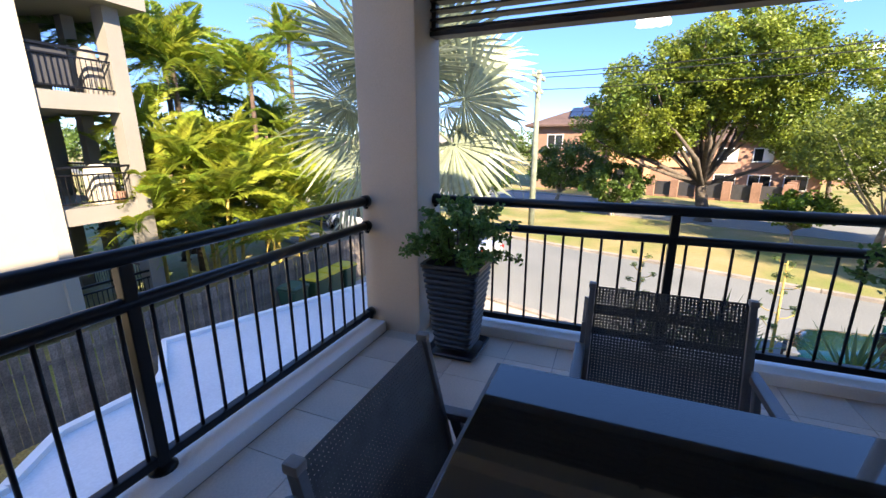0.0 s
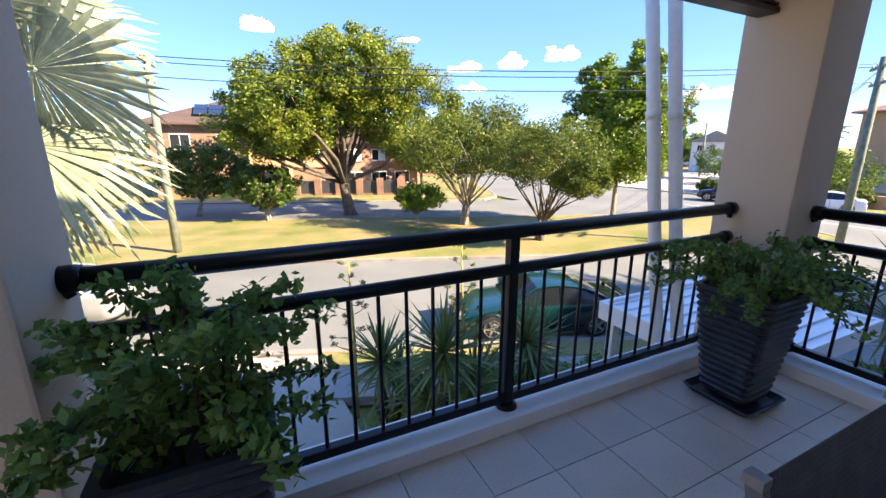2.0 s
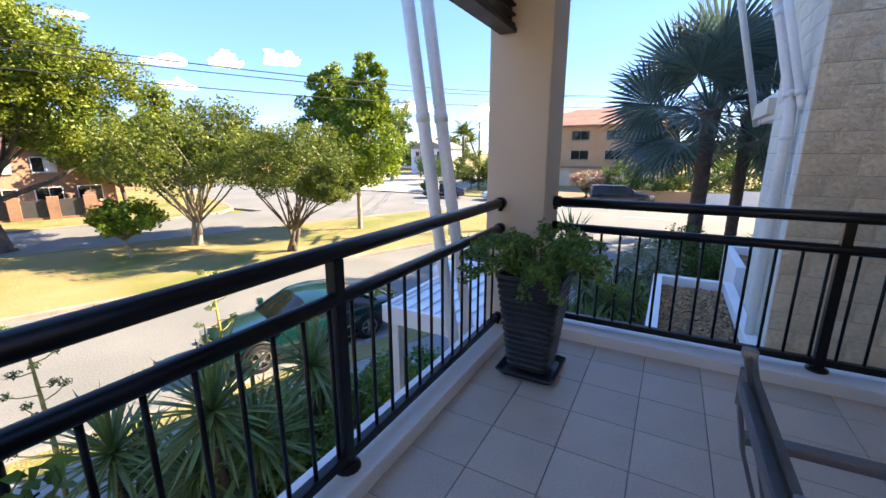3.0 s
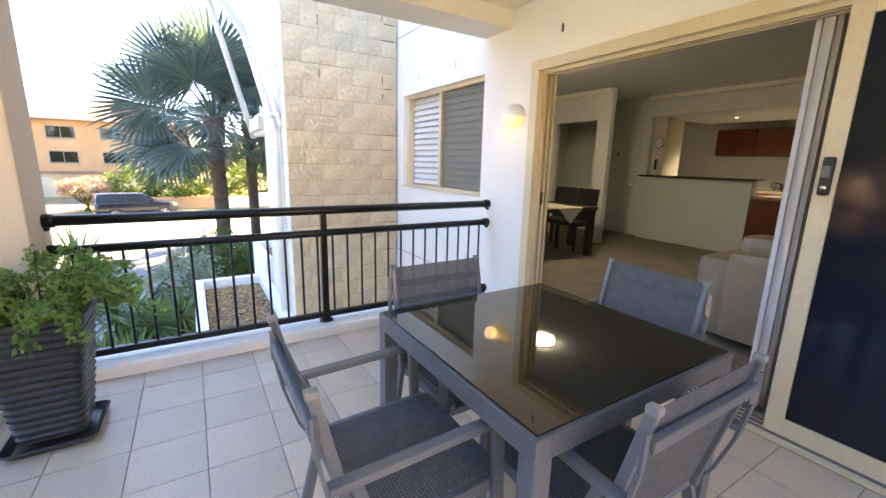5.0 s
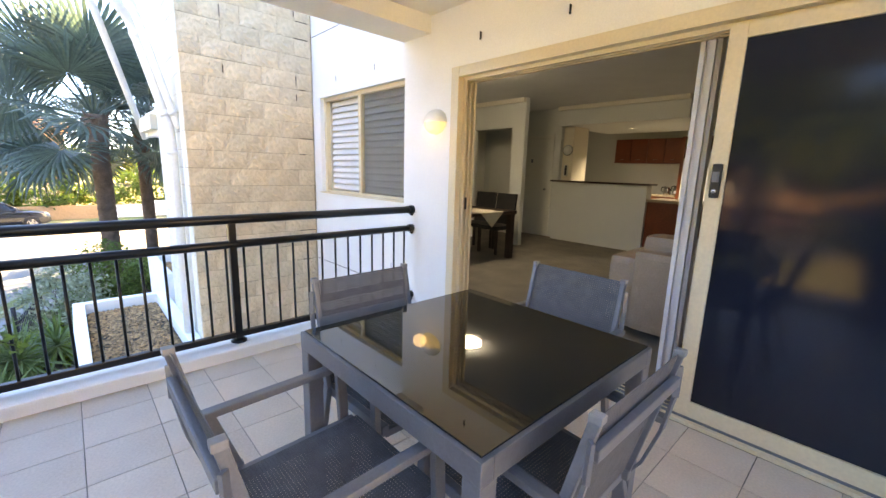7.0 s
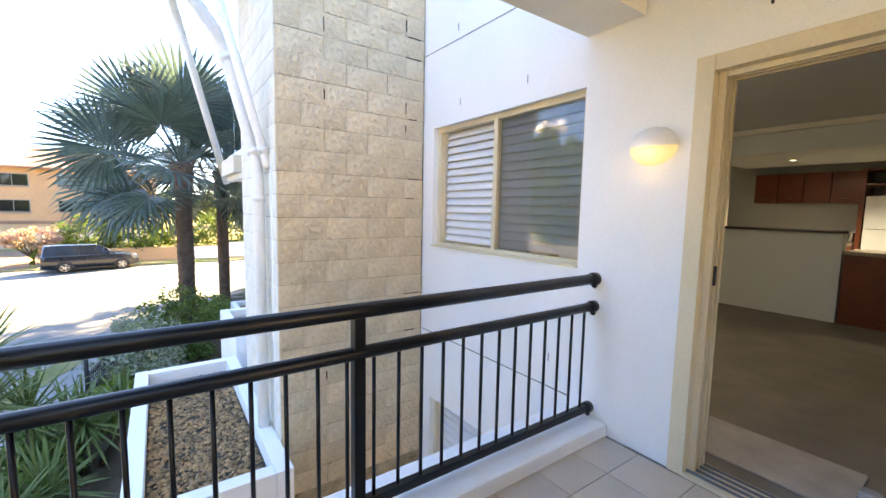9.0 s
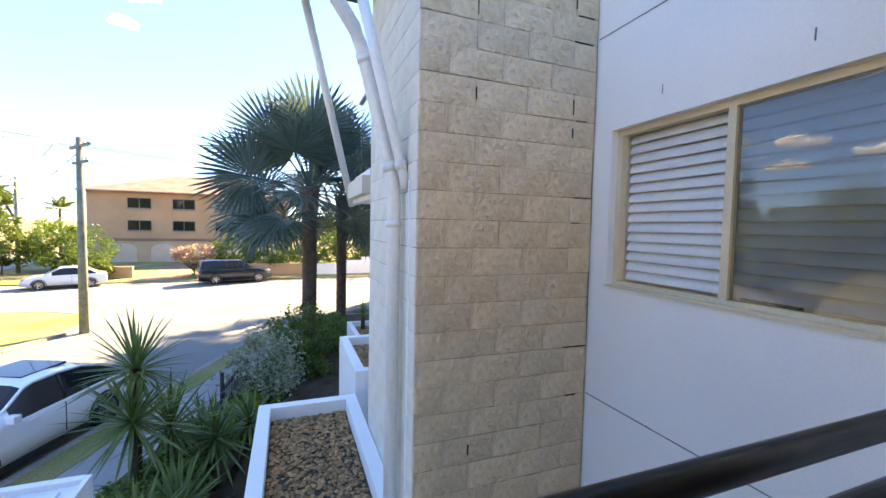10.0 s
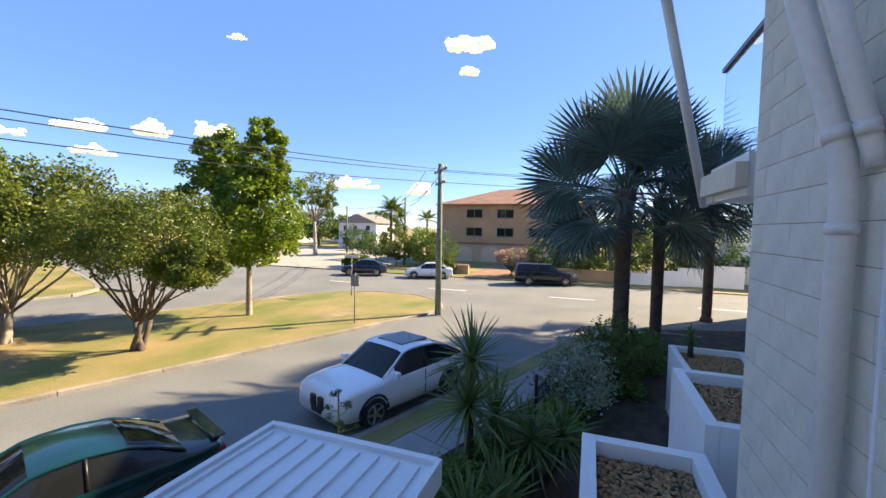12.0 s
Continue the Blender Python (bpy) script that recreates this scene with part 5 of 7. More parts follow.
def fan_leaf(R, P, seed, segs=34, droop=0.25):
    """One costapalmate leaf: a stalk and a pleated fan of narrow blades with free tips. Along +y."""
    rng = random.Random(seed)
    v, f = [], []
    for i in range(5):
        y = P * i / 4
        z = -0.10 * P * (i / 4) ** 2
        w = 0.045 - 0.022 * i / 4
        v += [(-w, y, z), (0, y, z + 0.03), (w, y, z)]
    for i in range(4):
        a = 3 * i
        f += [(a, a + 1, a + 4, a + 3), (a + 1, a + 2, a + 5, a + 4)]
    hub = Vector((0, P, -0.10 * P))
    for i in range(segs):
        a = radians(-140 + 280 * (i + 0.5) / segs)
        half = radians(140 / segs) * 0.94
        L = R * (0.80 + 0.2 * math.cos(a * 0.7)) * rng.uniform(0.93, 1.05)
        k = len(v)
        for u, wf in ((0.03, 1), (0.55, 1.0), (0.80, 0.55), (1.0, 0.03)):
            r = L * u
            z = 0.22 * r * abs(math.sin(a)) - droop * L * u ** 2.6 * rng.uniform(0.7, 1.3) - 0.05 * r
            w = half * wf * min(r, L * 0.68)
            c = hub + Vector((math.sin(a) * r, math.cos(a) * r, z))
            t = Vector((math.cos(a), -math.sin(a), 0))
            fold = 0.35 * w
            v += [tuple(c - t * w), tuple(c + Vector((0, 0, fold))), tuple(c + t * w)]
        for j in range(3):
            q = k + 3 * j
            f += [(q, q + 1, q + 4, q + 3), (q + 1, q + 2, q + 5, q + 4)]
    return v, f


def fan_palm(x, y, top, R, P, n, leafmat, seed, label, r0=0.2, spread=(-35, 80), weep=1.0):
    rng = random.Random(seed)
    t = thing("fan_palm", pose(x, y, G), label, "palm tree", "fan palms")
    H = top - G
    bm = bmesh.new()
    pts, rad = [], []
    k = max(10, int(H / 0.22))
    for i in range(k + 1):
        z = H * i / k
        rr = r0 * (1.25 if i == 0 else 1.0) * (1.0 if z < H * 0.85 else 1.18)
        pts += [(0, 0, z), (0, 0, z + H / k * 0.8)]
        rad += [rr * 1.04, rr * 0.95]
    tube(bm, pts, rad, 14)
    part("trunk", bm, "barkpalm", t, smooth=True)
    for i in range(16):
        a = i * 2.4
        bm = bmesh.new()
        tube(bm, [(0.9 * r0 * math.cos(a), 0.9 * r0 * math.sin(a), H - 0.45 + 0.03 * i), (1.5 * r0 * math.cos(a), 1.5 * r0 * math.sin(a), H - 0.15 + 0.03 * i)], [0.05, 0.02], 5)
        part("leaf_base", bm, "barkpalm", t)
    kinds = []
    for j in range(3):
        v, f = fan_leaf(R, P, seed + j, 40, (0.08, 0.16, 0.28)[j] * weep)
        me = bpy.data.meshes.new("fan_leaf")
        me.from_pydata(v, [], f)
        me.materials.append(M[leafmat])
        kinds.append(me)
    for i in range(n):
        u = i / (n - 1)
        e = spread[1] + (spread[0] - spread[1]) * u ** 1.15 + rng.uniform(-7, 7)
        a = i * 137.5 + rng.uniform(-14, 14)
        o = new("leaf", kinds[0 if e > 45 else (1 if e > 5 else 2)])
        o.parent = t
        sc = rng.uniform(0.85, 1.08)
        o.matrix_basis = Matrix.Translation((0, 0, H + 0.12 * (1 - u))) @ Matrix.Rotation(radians(a), 4, "Z") @ Matrix.Rotation(radians(e), 4, "X") @ Matrix.Rotation(radians(rng.uniform(-60, 60)), 4, "Y") @ Matrix.Scale(sc, 4)
    return t


fan_palm(18.6, 1.25, 2.7, 1.9, 2.2, 27, "fanblue", 3, "tall blue-green fan palm by the footpath", 0.27, (-42, 86))
fan_palm(22.3, -0.4, 2.7, 1.8, 2.0, 22, "fanblue", 4, "blue-green fan palm with a dark trunk", 0.24, (-42, 84))
fan_palm(27.5, -3.5, 2.9, 1.8, 2.0, 22, "fanblue", 5, "blue-green fan palm near the white wall", 0.24, (-42, 84))
fan_palm(-3.7, 8.9, 2.0, 1.5, 1.5, 24, "fansilver", 6, "silver fan palm beside the driveway", 0.2, (-45, 85), 1.9)


def pinnate(L, seed, n=34, width=0.30, arch=0.5):
    """One feather frond: an arching rib with two rows of leaflets. Along +y."""
    rng = random.Random(seed)
    v, f = [], []
    pt = lambda u: Vector((0, L * (u - 0.18 * arch * u ** 3), -arch * L * 0.75 * u ** 2.4))
    for i in range(9):
        u = i / 8
        p = pt(u)
        w = 0.022 * (1 - 0.8 * u)
        v += [(p.x - w, p.y, p.z), (p.x, p.y, p.z + w), (p.x + w, p.y, p.z)]
    for i in range(8):
        a = 3 * i
        f += [(a, a + 1, a + 4, a + 3), (a + 1, a + 2, a + 5, a + 4)]
    for i in range(n):
        u = 0.14 + 0.86 * i / n
        p = pt(u)
        ll = width * L * math.sin(math.pi * min(1, 0.25 + 0.75 * u)) ** 0.6 * rng.uniform(0.85, 1.1) * (1.1 - 0.35 * u)
        for s in (-1, 1):
            d = Vector((s * 0.8, 0.6, rng.uniform(0.05, 0.35))).normalized()
            k = len(v)
            m_ = p + d * ll * 0.5
            e = p + d * ll + Vector((0, 0, -0.28 * ll))
            w = Vector((0, 0.018 * L, 0.006))
            v += [tuple(p), tuple(m_ - w), tuple(m_ + w), tuple(e)]
            f += [(k, k + 1, k + 2), (k + 1, k + 3, k + 2)]
    return v, f


def feather_palm(x, y, stems, L, fronds, leafmat, barkmat, seed, label, width=0.3, arch=0.55, name="feather_palm"):
    """stems: (dx, dy, crown height above the ground, radius)"""
    rng = random.Random(seed)
    t = thing(name, pose(x, y, G), label, "palm tree")
    kinds = []
    for j in range(3):
        v, f = pinnate(L, seed + j, 46, width, arch * (0.7 + 0.3 * j))
        me = bpy.data.meshes.new("frond")
        me.from_pydata(v, [], f)
        me.materials.append(M[leafmat])
        kinds.append(me)
    for (dx, dy, h, r) in stems:
        bm = bmesh.new()
        bend = Vector((dx, dy, 0)) * 0.25
        pts = [Vector((dx, dy, 0)) + bend * (i / 6) ** 2 * 2 + Vector((0, 0, h * i / 6)) for i in range(7)]
        tube(bm, pts, [r * (1.2 - 0.4 * i / 6) for i in range(7)], 8)
        part("stem", bm, barkmat, t, smooth=True)
        for i in range(fronds):
            u = i / max(1, fronds - 1)
            e = 78 - 75 * u + rng.uniform(-10, 10)
            o = new("frond", kinds[rng.randrange(3)])
            o.parent = t
            o.matrix_basis = Matrix.Translation(pts[-1]) @ Matrix.Rotation(radians(i * 137.5 + rng.uniform(-20, 20)), 4, "Z") @ Matrix.Rotation(radians(e), 4, "X") @ Matrix.Rotation(radians(rng.uniform(-20, 20)), 4, "Y") @ Matrix.Scale(rng.uniform(0.8, 1.1), 4)
    return t


feather_palm(-12.2, 10.4, [(0, 0, 2.6, 0.05), (0.5, 0.6, 3.3, 0.055), (-0.6, 0.3, 3.9, 0.055), (0.2, -0.6, 2.2, 0.05), (0.8, -0.2, 2.9, 0.05), (-0.4, 1.0, 4.3, 0.06), (0.9, 1.2, 2.0, 0.05)], 2.3, 15, "leafcane", "caneyellow", 21, "golden cane palm clump over the fence", 0.28, 0.55, "cane_palm")
feather_palm(-11.2, 12.3, [(0, 0, 1.6, 0.05), (0.5, 0.5, 2.4, 0.05), (-0.5, 0.4, 3.2, 0.05), (0.3, -0.5, 1.3, 0.05)], 2.2, 15, "leafcane", "caneyellow", 24, "golden cane palm clump behind the bins", 0.28, 0.55, "cane_palm")
feather_palm(-13.6, 10.8, [(0, 0, 7.2, 0.11)], 2.3, 24, "leafcane", "barkpalm", 27, "tall feather palm with yellow-green plumes", 0.34, 0.8)
feather_palm(-14.5, 9.4, [(0, 0, 7.6, 0.13)], 2.4, 24, "leafdark", "barkpalm", 28, "tall dark feather palm beside the apartments", 0.34, 0.8)
feather_palm(-13.2, 13.7, [(0, 0, 7.0, 0.10)], 2.4, 24, "leafcane", "barkpalm", 29, "tall feather palm with drooping plumes", 0.34, 0.85)
feather_palm(-14.2, 17.2, [(0, 0, 9.2, 0.11)], 2.0, 24, "leafcane", "barkpalm", 33, "tall foxtail palm standing above the others", 0.36, 0.8)
feather_palm(-12.9, 9.0, [(0, 0, 3.0, 0.05), (0.4, 0.5, 4.0, 0.05), (-0.4, 0.2, 4.9, 0.06), (0.3, -0.4, 2.2, 0.05)], 2.3, 14, "leafcane", "caneyellow", 52, "golden cane palm clump beside the apartments", 0.28, 0.55, "cane_palm")
feather_palm(-12.0, 14.6, [(0, 0, 3.4, 0.06), (0.5, 0.5, 2.4, 0.05), (-0.5, 0.4, 4.6, 0.06)], 2.3, 14, "leafcane", "caneyellow", 55, "golden cane palm clump near the street", 0.28, 0.55, "cane_palm")
feather_palm(-16.2, 12.4, [(0, 0, 7.9, 0.12)], 2.5, 24, "leafcane", "barkpalm", 58, "tall feather palm behind the cane palms", 0.34, 0.8)
feather_palm(-16.5, 14.0, [(0, 0, 6.2, 0.12), (1.0, 1.5, 5.0, 0.1)], 2.6, 22, "leafdark", "barkpalm", 36, "dark feather palms at the back of the garden", 0.34, 0.7)
tree("garden_tree", (-15.5, 11.5, G), [(-15.0, 11.5, -0.5, 3.0, 3.2, 2.6), (-15.5, 15.5, 0.5, 2.6, 3.0, 3.0)], 0.15, 0.35, 90, 130, 0.22, "leafdark", "bark", 71, "dark leafy trees filling the neighbour's garden")
tree("garden_tree", (-13.5, 20.5, G), [(-13.5, 20.5, -0.8, 2.2, 2.2, 1.8)], 0.1, 0.35, 40, 120, 0.2, "leafdark", "bark", 72, "dark leafy tree down the street")
feather_palm(62, 33, [(0, 0, 7.2, 0.25)], 2.8, 26, "leafmid", "barkpalm", 37, "distant date palm across the road", 0.25, 0.6)
feather_palm(70, 30, [(0, 0, 6.0, 0.2), (3, 5, 6.3, 0.2)], 2.5, 18, "leafmid", "barkpalm", 38, "distant palms behind the garden", 0.25, 0.6)


BLADES = {}


def blade_mesh(L, leafmat):
    """A stiff, channelled, pointed leaf along +x that sags a little."""
    key = (L, leafmat)
    if key not in BLADES:
        v, f = [], []
        for u, w in ((0, 0.016), (0.35, 0.026), (0.7, 0.02), (1, 0.001)):
            z = -0.12 * L * u * u
            v += [(L * u, -w, z), (L * u, 0, z - w * 0.4), (L * u, w, z)]
        for j in range(3):
            q = 3 * j
            f += [(q, q + 1, q + 4, q + 3), (q + 1, q + 2, q + 5, q + 4)]
        me = bpy.data.meshes.new("blade")
        me.from_pydata(v, [], f)
        me.materials.append(M[leafmat])
        BLADES[key] = me
    return BLADES[key]


def spiky(x, y, z0, heads, L, leafmat, seed, label, name="yucca"):
    """A rosette plant: stiff narrow leaves out of one or more heads on stems."""
    rng = random.Random(seed)
    t = thing(name, pose(x, y, z0), label, name)
    for (dx, dy, h, k) in heads:
        tb("stem", [(dx * 0.4, dy * 0.4, 0), (dx, dy, h * 0.6), (dx, dy, h)], [0.07, 0.06, 0.045], "twig", t, sides=8)
        for i in range(k):
            e = 88 - 130 * (i / k) ** 0.8 + rng.uniform(-8, 8)
            o = new("leaf", blade_mesh(L, leafmat))
            o.parent = t
            o.matrix_basis = Matrix.Translation((dx, dy, h)) @ Matrix.Rotation(i * 2.39996, 4, "Z") @ Matrix.Rotation(radians(-e), 4, "Y") @ Matrix.Scale(rng.uniform(0.75, 1.1), 4)
    return t


spiky(1.75, 6.0, G + 0.05, [(0, 0, 2.0, 90), (0.35, -0.15, 1.5, 70), (-0.1, 0.3, 1.2, 60)], 0.85, "yucca", 1, "spiky green yucca in the garden bed")
spiky(1.2, 6.9, G + 0.05, [(0, 0, 1.55, 80), (0.3, 0.2, 1.1, 60)], 0.75, "yucca", 2, "spiky green yucca beside the driveway")
spiky(3.2, 6.2, G + 0.05, [(0, 0, 1.75, 80), (0.3, 0.2, 1.3, 60)], 0.8, "yucca", 3, "spiky green yucca near the green car")
spiky(9.5, 4.2, G + 0.05, [(0, 0, 2.35, 90), (-0.5, -0.1, 1.75, 80), (0.2, -0.4, 1.3, 70)], 0.95, "yucca", 4, "tall dark yucca beside the footpath")
spiky(9.9, 3.2, G + 0.05, [(0, 0, 0.9, 70), (0.6, 0.3, 0.7, 70), (0.4, -0.5, 0.9, 70)], 0.85, "yucca", 5, "dark strappy clump below the planter", "strappy_plant")
spiky(8.3, 3.4, G + 0.05, [(0, 0, 0.7, 70), (-0.6, 0.3, 0.8, 70)], 0.8, "yucca", 6, "dark strappy clump in the garden", "strappy_plant")
spiky(0.9, 6.2, G + 0.05, [(0, 0, 0.35, 60), (0.4, -0.3, 0.3, 60)], 0.7, "fansilver", 7, "grey-green strappy plant beside the driveway", "strappy_plant")
spiky(14.1, -0.05, -1.66, [(0, 0, 0.5, 30)], 0.35, "leafdark", 8, "small dark rosette plant in the planter", "rosette_plant")


def agave_spike(x, y, top, seed, label):
    rng = random.Random(seed)
    t = thing("flower_spike", pose(x, y, G + 0.05), label, "flower spike", "flower spikes")
    H = top - G - 0.05
    tb("stalk", [(0, 0, 0), (0.02, 0, H * 0.5), (0, 0.02, H)], [0.035, 0.028, 0.01], "caneyellow", t, sides=7)
    for i in range(18):
        z = H * (0.42 + 0.56 * i / 17)
        a = i * 2.4
        r = 0.34 * (1 - 0.75 * i / 17) + 0.04
        e = Vector((r * math.cos(a), r * math.sin(a), z + 0.07))
        b = tb("branch", [(0, 0, z), (e.x * 0.6, e.y * 0.6, z + 0.02), e], 0.007, "caneyellow", t, sides=5)
        sp = [(e.x + rng.uniform(-0.03, 0.03), e.y + rng.uniform(-0.03, 0.03), e.z + 0.01, 0.055) for _ in range(3)]
        leaf_cloud("flower_head", sp, 26, 0.03, 0.05, "yucca", t, seed * 50 + i)
    return t


agave_spike(1.02, 7.9, -0.42, 1, "tall branching agave flower spike beside the driveway")
agave_spike(2.92, 7.7, -0.30, 2, "tall branching agave flower spike near the kerb")
agave_spike(7.6, 5.6, -0.95, 3, "slender flower spike in front of the white car")

# ---- cars ----
def car(name, m, L, W, H, paint, style, label):
    """A parked car: lofted body, greenhouse of dark glass, painted roof and pillars, wheels, lamps. Nose along +x."""
    t = thing(name, m, label, "car")
    # stations along the length: x, width, belt height, roof height (0: none), all as shares
    top = {"suv": [(-0.5, 0.80, 0.50, 0), (-0.49, 0.90, 0.60, 0), (-0.465, 0.95, 0.66, 0), (-0.42, 0.97, 0.665, 0.70), (-0.30, 0.99, 0.66, 0.88), (-0.20, 1.0, 0.655, 0.965), (-0.08, 1.0, 0.645, 0.995), (0.03, 1.0, 0.64, 0.99), (0.07, 1.0, 0.635, 0.955), (0.145, 1.0, 0.635, 0.80), (0.225, 1.0, 0.635, 0.655), (0.34, 0.99, 0.63, 0), (0.44, 0.95, 0.595, 0), (0.485, 0.89, 0.54, 0), (0.5, 0.82, 0.44, 0)],
           "coupe": [(-0.5, 0.80, 0.52, 0), (-0.49, 0.90, 0.63, 0), (-0.45, 0.94, 0.665, 0), (-0.36, 0.97, 0.665, 0.69), (-0.27, 0.99, 0.66, 0.86), (-0.19, 1.0, 0.655, 0.96), (-0.08, 1.0, 0.65, 1.0), (0.0, 1.0, 0.645, 0.985), (0.05, 1.0, 0.64, 0.955), (0.13, 1.0, 0.635, 0.80), (0.21, 1.0, 0.625, 0.645), (0.34, 0.98, 0.57, 0), (0.43, 0.94, 0.51, 0), (0.48, 0.86, 0.44, 0), (0.5, 0.74, 0.34, 0)],
           "sedan": [(-0.5, 0.82, 0.50, 0), (-0.49, 0.92, 0.62, 0), (-0.45, 0.95, 0.665, 0), (-0.37, 0.97, 0.67, 0.69), (-0.28, 0.99, 0.665, 0.86), (-0.21, 1.0, 0.66, 0.96), (-0.08, 1.0, 0.65, 1.0), (0.03, 1.0, 0.645, 0.985), (0.08, 1.0, 0.64, 0.955), (0.16, 1.0, 0.635, 0.80), (0.24, 1.0, 0.625, 0.645), (0.35, 0.98, 0.58, 0), (0.43, 0.94, 0.53, 0), (0.48, 0.87, 0.46, 0), (0.5, 0.76, 0.36, 0)],
           "ute": [(-0.5, 0.86, 0.50, 0), (-0.495, 0.95, 0.60, 0), (-0.48, 0.98, 0.64, 0.66), (-0.455, 1.0, 0.64, 0.98), (-0.38, 1.0, 0.64, 1.0), (-0.26, 1.0, 0.64, 1.0), (-0.14, 1.0, 0.635, 0.99), (0.03, 1.0, 0.63, 0.985), (0.09, 1.0, 0.63, 0.95), (0.16, 1.0, 0.625, 0.80), (0.235, 1.0, 0.62, 0.64), (0.35, 0.99, 0.595, 0), (0.44, 0.96, 0.56, 0), (0.485, 0.90, 0.50, 0), (0.5, 0.82, 0.40, 0)]}[style]
    hood, tail = top[11][2], top[2][2]
    clear = 0.17 if H < 1.5 else 0.22
    verts, paint_f, glass_f = [], [], []
    for x, wf, b_, r_ in top:
        w, zb_, zt = W / 2 * wf, b_ * H, max(r_, b_ + 0.018) * H
        cab = max(0.0, min(1.0, (zt - zb_) / (H * 0.32)))
        wr = w * (0.86 - 0.10 * cab)
        zl = clear + 0.12 * max(0.0, abs(x) - 0.42) / 0.08
        sec = [(0.80 * w, zl), (0.965 * w, zl + 0.07), (1.0 * w, zl + (zb_ - zl) * 0.5), (0.992 * w, zb_ - 0.09), (0.955 * w, zb_ - 0.012), (wr, zt - 0.035 * cab - 0.006), (wr * 0.72, zt + 0.008), (0.0, zt + 0.022)]
        ring = [(x * L, -y, z) for y, z in sec] + [(x * L, y, z) for y, z in sec[-2::-1]]
        verts += ring
    n = 15
    for i in range(len(top) - 1):
        r0, r1 = top[i][3], top[i + 1][3]
        slope = abs(r1 - r0) > 0.05 and max(r0, r1) > 0
        side = min(r0, r1) > 0 and max(r0, r1) > 0.8
        for k in range(n - 1):
            q = (i * n + k, i * n + k + 1, (i + 1) * n + k + 1, (i + 1) * n + k)
            strip = min(k, n - 2 - k)
            if (strip == 4 and side) or (strip in (5, 6) and slope and min(r0, r1) > 0 and not (style == "ute" and i < 4)):
                glass_f.append(q)
            else:
                paint_f.append(q)
    e = (len(top) - 1) * n
    paint_f += [tuple(range(n)), tuple(range(e + n - 1, e - 1, -1)), tuple([i * n for i in range(len(top))] + [i * n + n - 1 for i in range(len(top) - 1, -1, -1)])]
    for nm, fs, mt, lb in (("body", paint_f, paint, ""), ("window_glass", glass_f, "carglass", "dark tinted glass")):
        ob = link(nm, verts, fs, mt, t, lb, smooth=True)
        bm = bmesh.new()
        bm.from_mesh(ob.data)
        bmesh.ops.delete(bm, geom=[v for v in bm.verts if not v.link_faces], context="VERTS")
        if nm == "body":
            bmesh.ops.recalc_face_normals(bm, faces=bm.faces)
        bm.to_mesh(ob.data)
        bm.free()
    for k in (5, n - 6):
        tb("pillar", [verts[i * n + k] for i in range(3, 11)], 0.032, paint, t, sides=8)
        tb("door_pillar", [verts[6 * n + (4 if k == 5 else n - 5)], verts[6 * n + k]], 0.024, "blackplastic", t, sides=6)
    zb = 0.64 * H
    ws = 0.225
    if style == "suv":
        bx("sunroof", -0.19 * L, 0.02 * L, -W * 0.25, W * 0.25, H - 0.02, H + 0.022, "carglass", t, bev=0.002)
    for s in (-1, 1):
        mx = bx("mirror", (ws - 0.07) * L, (ws - 0.07) * L + 0.14, s * W / 2 * 0.99, s * (W / 2 + 0.17), zb + 0.02, zb + 0.17, paint, t, bev=0.03)
        for k, xx in enumerate((-0.19, 0.05)):
            bx("door_handle", xx * L, xx * L + 0.16, s * W / 2 * 0.985, s * (W / 2 * 1.0 + 0.015), zb - 0.13, zb - 0.10, paint, t, bev=0.006)
        bx("door_gap", -0.072 * L, -0.068 * L, s * W / 2 * 0.99, s * W / 2 * 1.003, clear + 0.15, zb - 0.05, "blackplastic", t)
        bx("sill_trim", -0.24 * L, 0.24 * L, s * W / 2 * 0.95, s * W / 2 * 1.004, clear, clear + 0.09, "blackplastic", t)
        bx("headlight", 0.43 * L, 0.487 * L, s * W * 0.25, s * W * 0.435, hood * H * 0.82 - 0.09, hood * H * 0.82 + 0.03, "lens", t, "clear headlamp lens", bev=0.03)
        bx("tail_light", -0.497 * L, -0.45 * L, s * W * 0.30, s * W * 0.455, zb - 0.20, zb - 0.07, "redlens", t, "red tail lamp", bev=0.02)
        for xx in (-0.285, 0.30):
            r = 0.36 if H > 1.5 else 0.31
            cx, cy = xx * L, s * (W / 2 - 0.10)
            wl = tb("wheel", [(cx, cy - 0.11, r), (cx, cy - 0.105, r), (cx, cy + 0.105, r), (cx, cy + 0.11, r)], [r * 0.9, r, r, r * 0.9], "tyre", t, sides=24)
            o = s * 0.112
            tb("rim", [(cx, cy + o * 0.6, r), (cx, cy + o * 1.02, r)], [r * 0.68, r * 0.68], "blackplastic", wl, sides=24)
            bm = bmesh.new()
            for q in range(5):
                an = q * 2 * math.pi / 5
                bar(bm, (cx, cy + o * 1.05, r), (cx + r * 0.66 * math.cos(an), cy + o * 1.05, r + r * 0.66 * math.sin(an)), 0.03, r * 0.2)
            tube(bm, [(cx, cy + o * 1.0, r), (cx, cy + o * 1.12, r)], [r * 0.16, r * 0.12], 12)
            for q in range(20):
                a0, a1 = q * math.pi / 10, (q + 1) * math.pi / 10
                bar(bm, (cx + r * 0.66 * math.cos(a0), cy + o * 1.04, r + r * 0.66 * math.sin(a0)), (cx + r * 0.66 * math.cos(a1), cy + o * 1.04, r + r * 0.66 * math.sin(a1)), 0.03, 0.03)
            part("spokes", bm, "rim", wl, "silver alloy spokes")
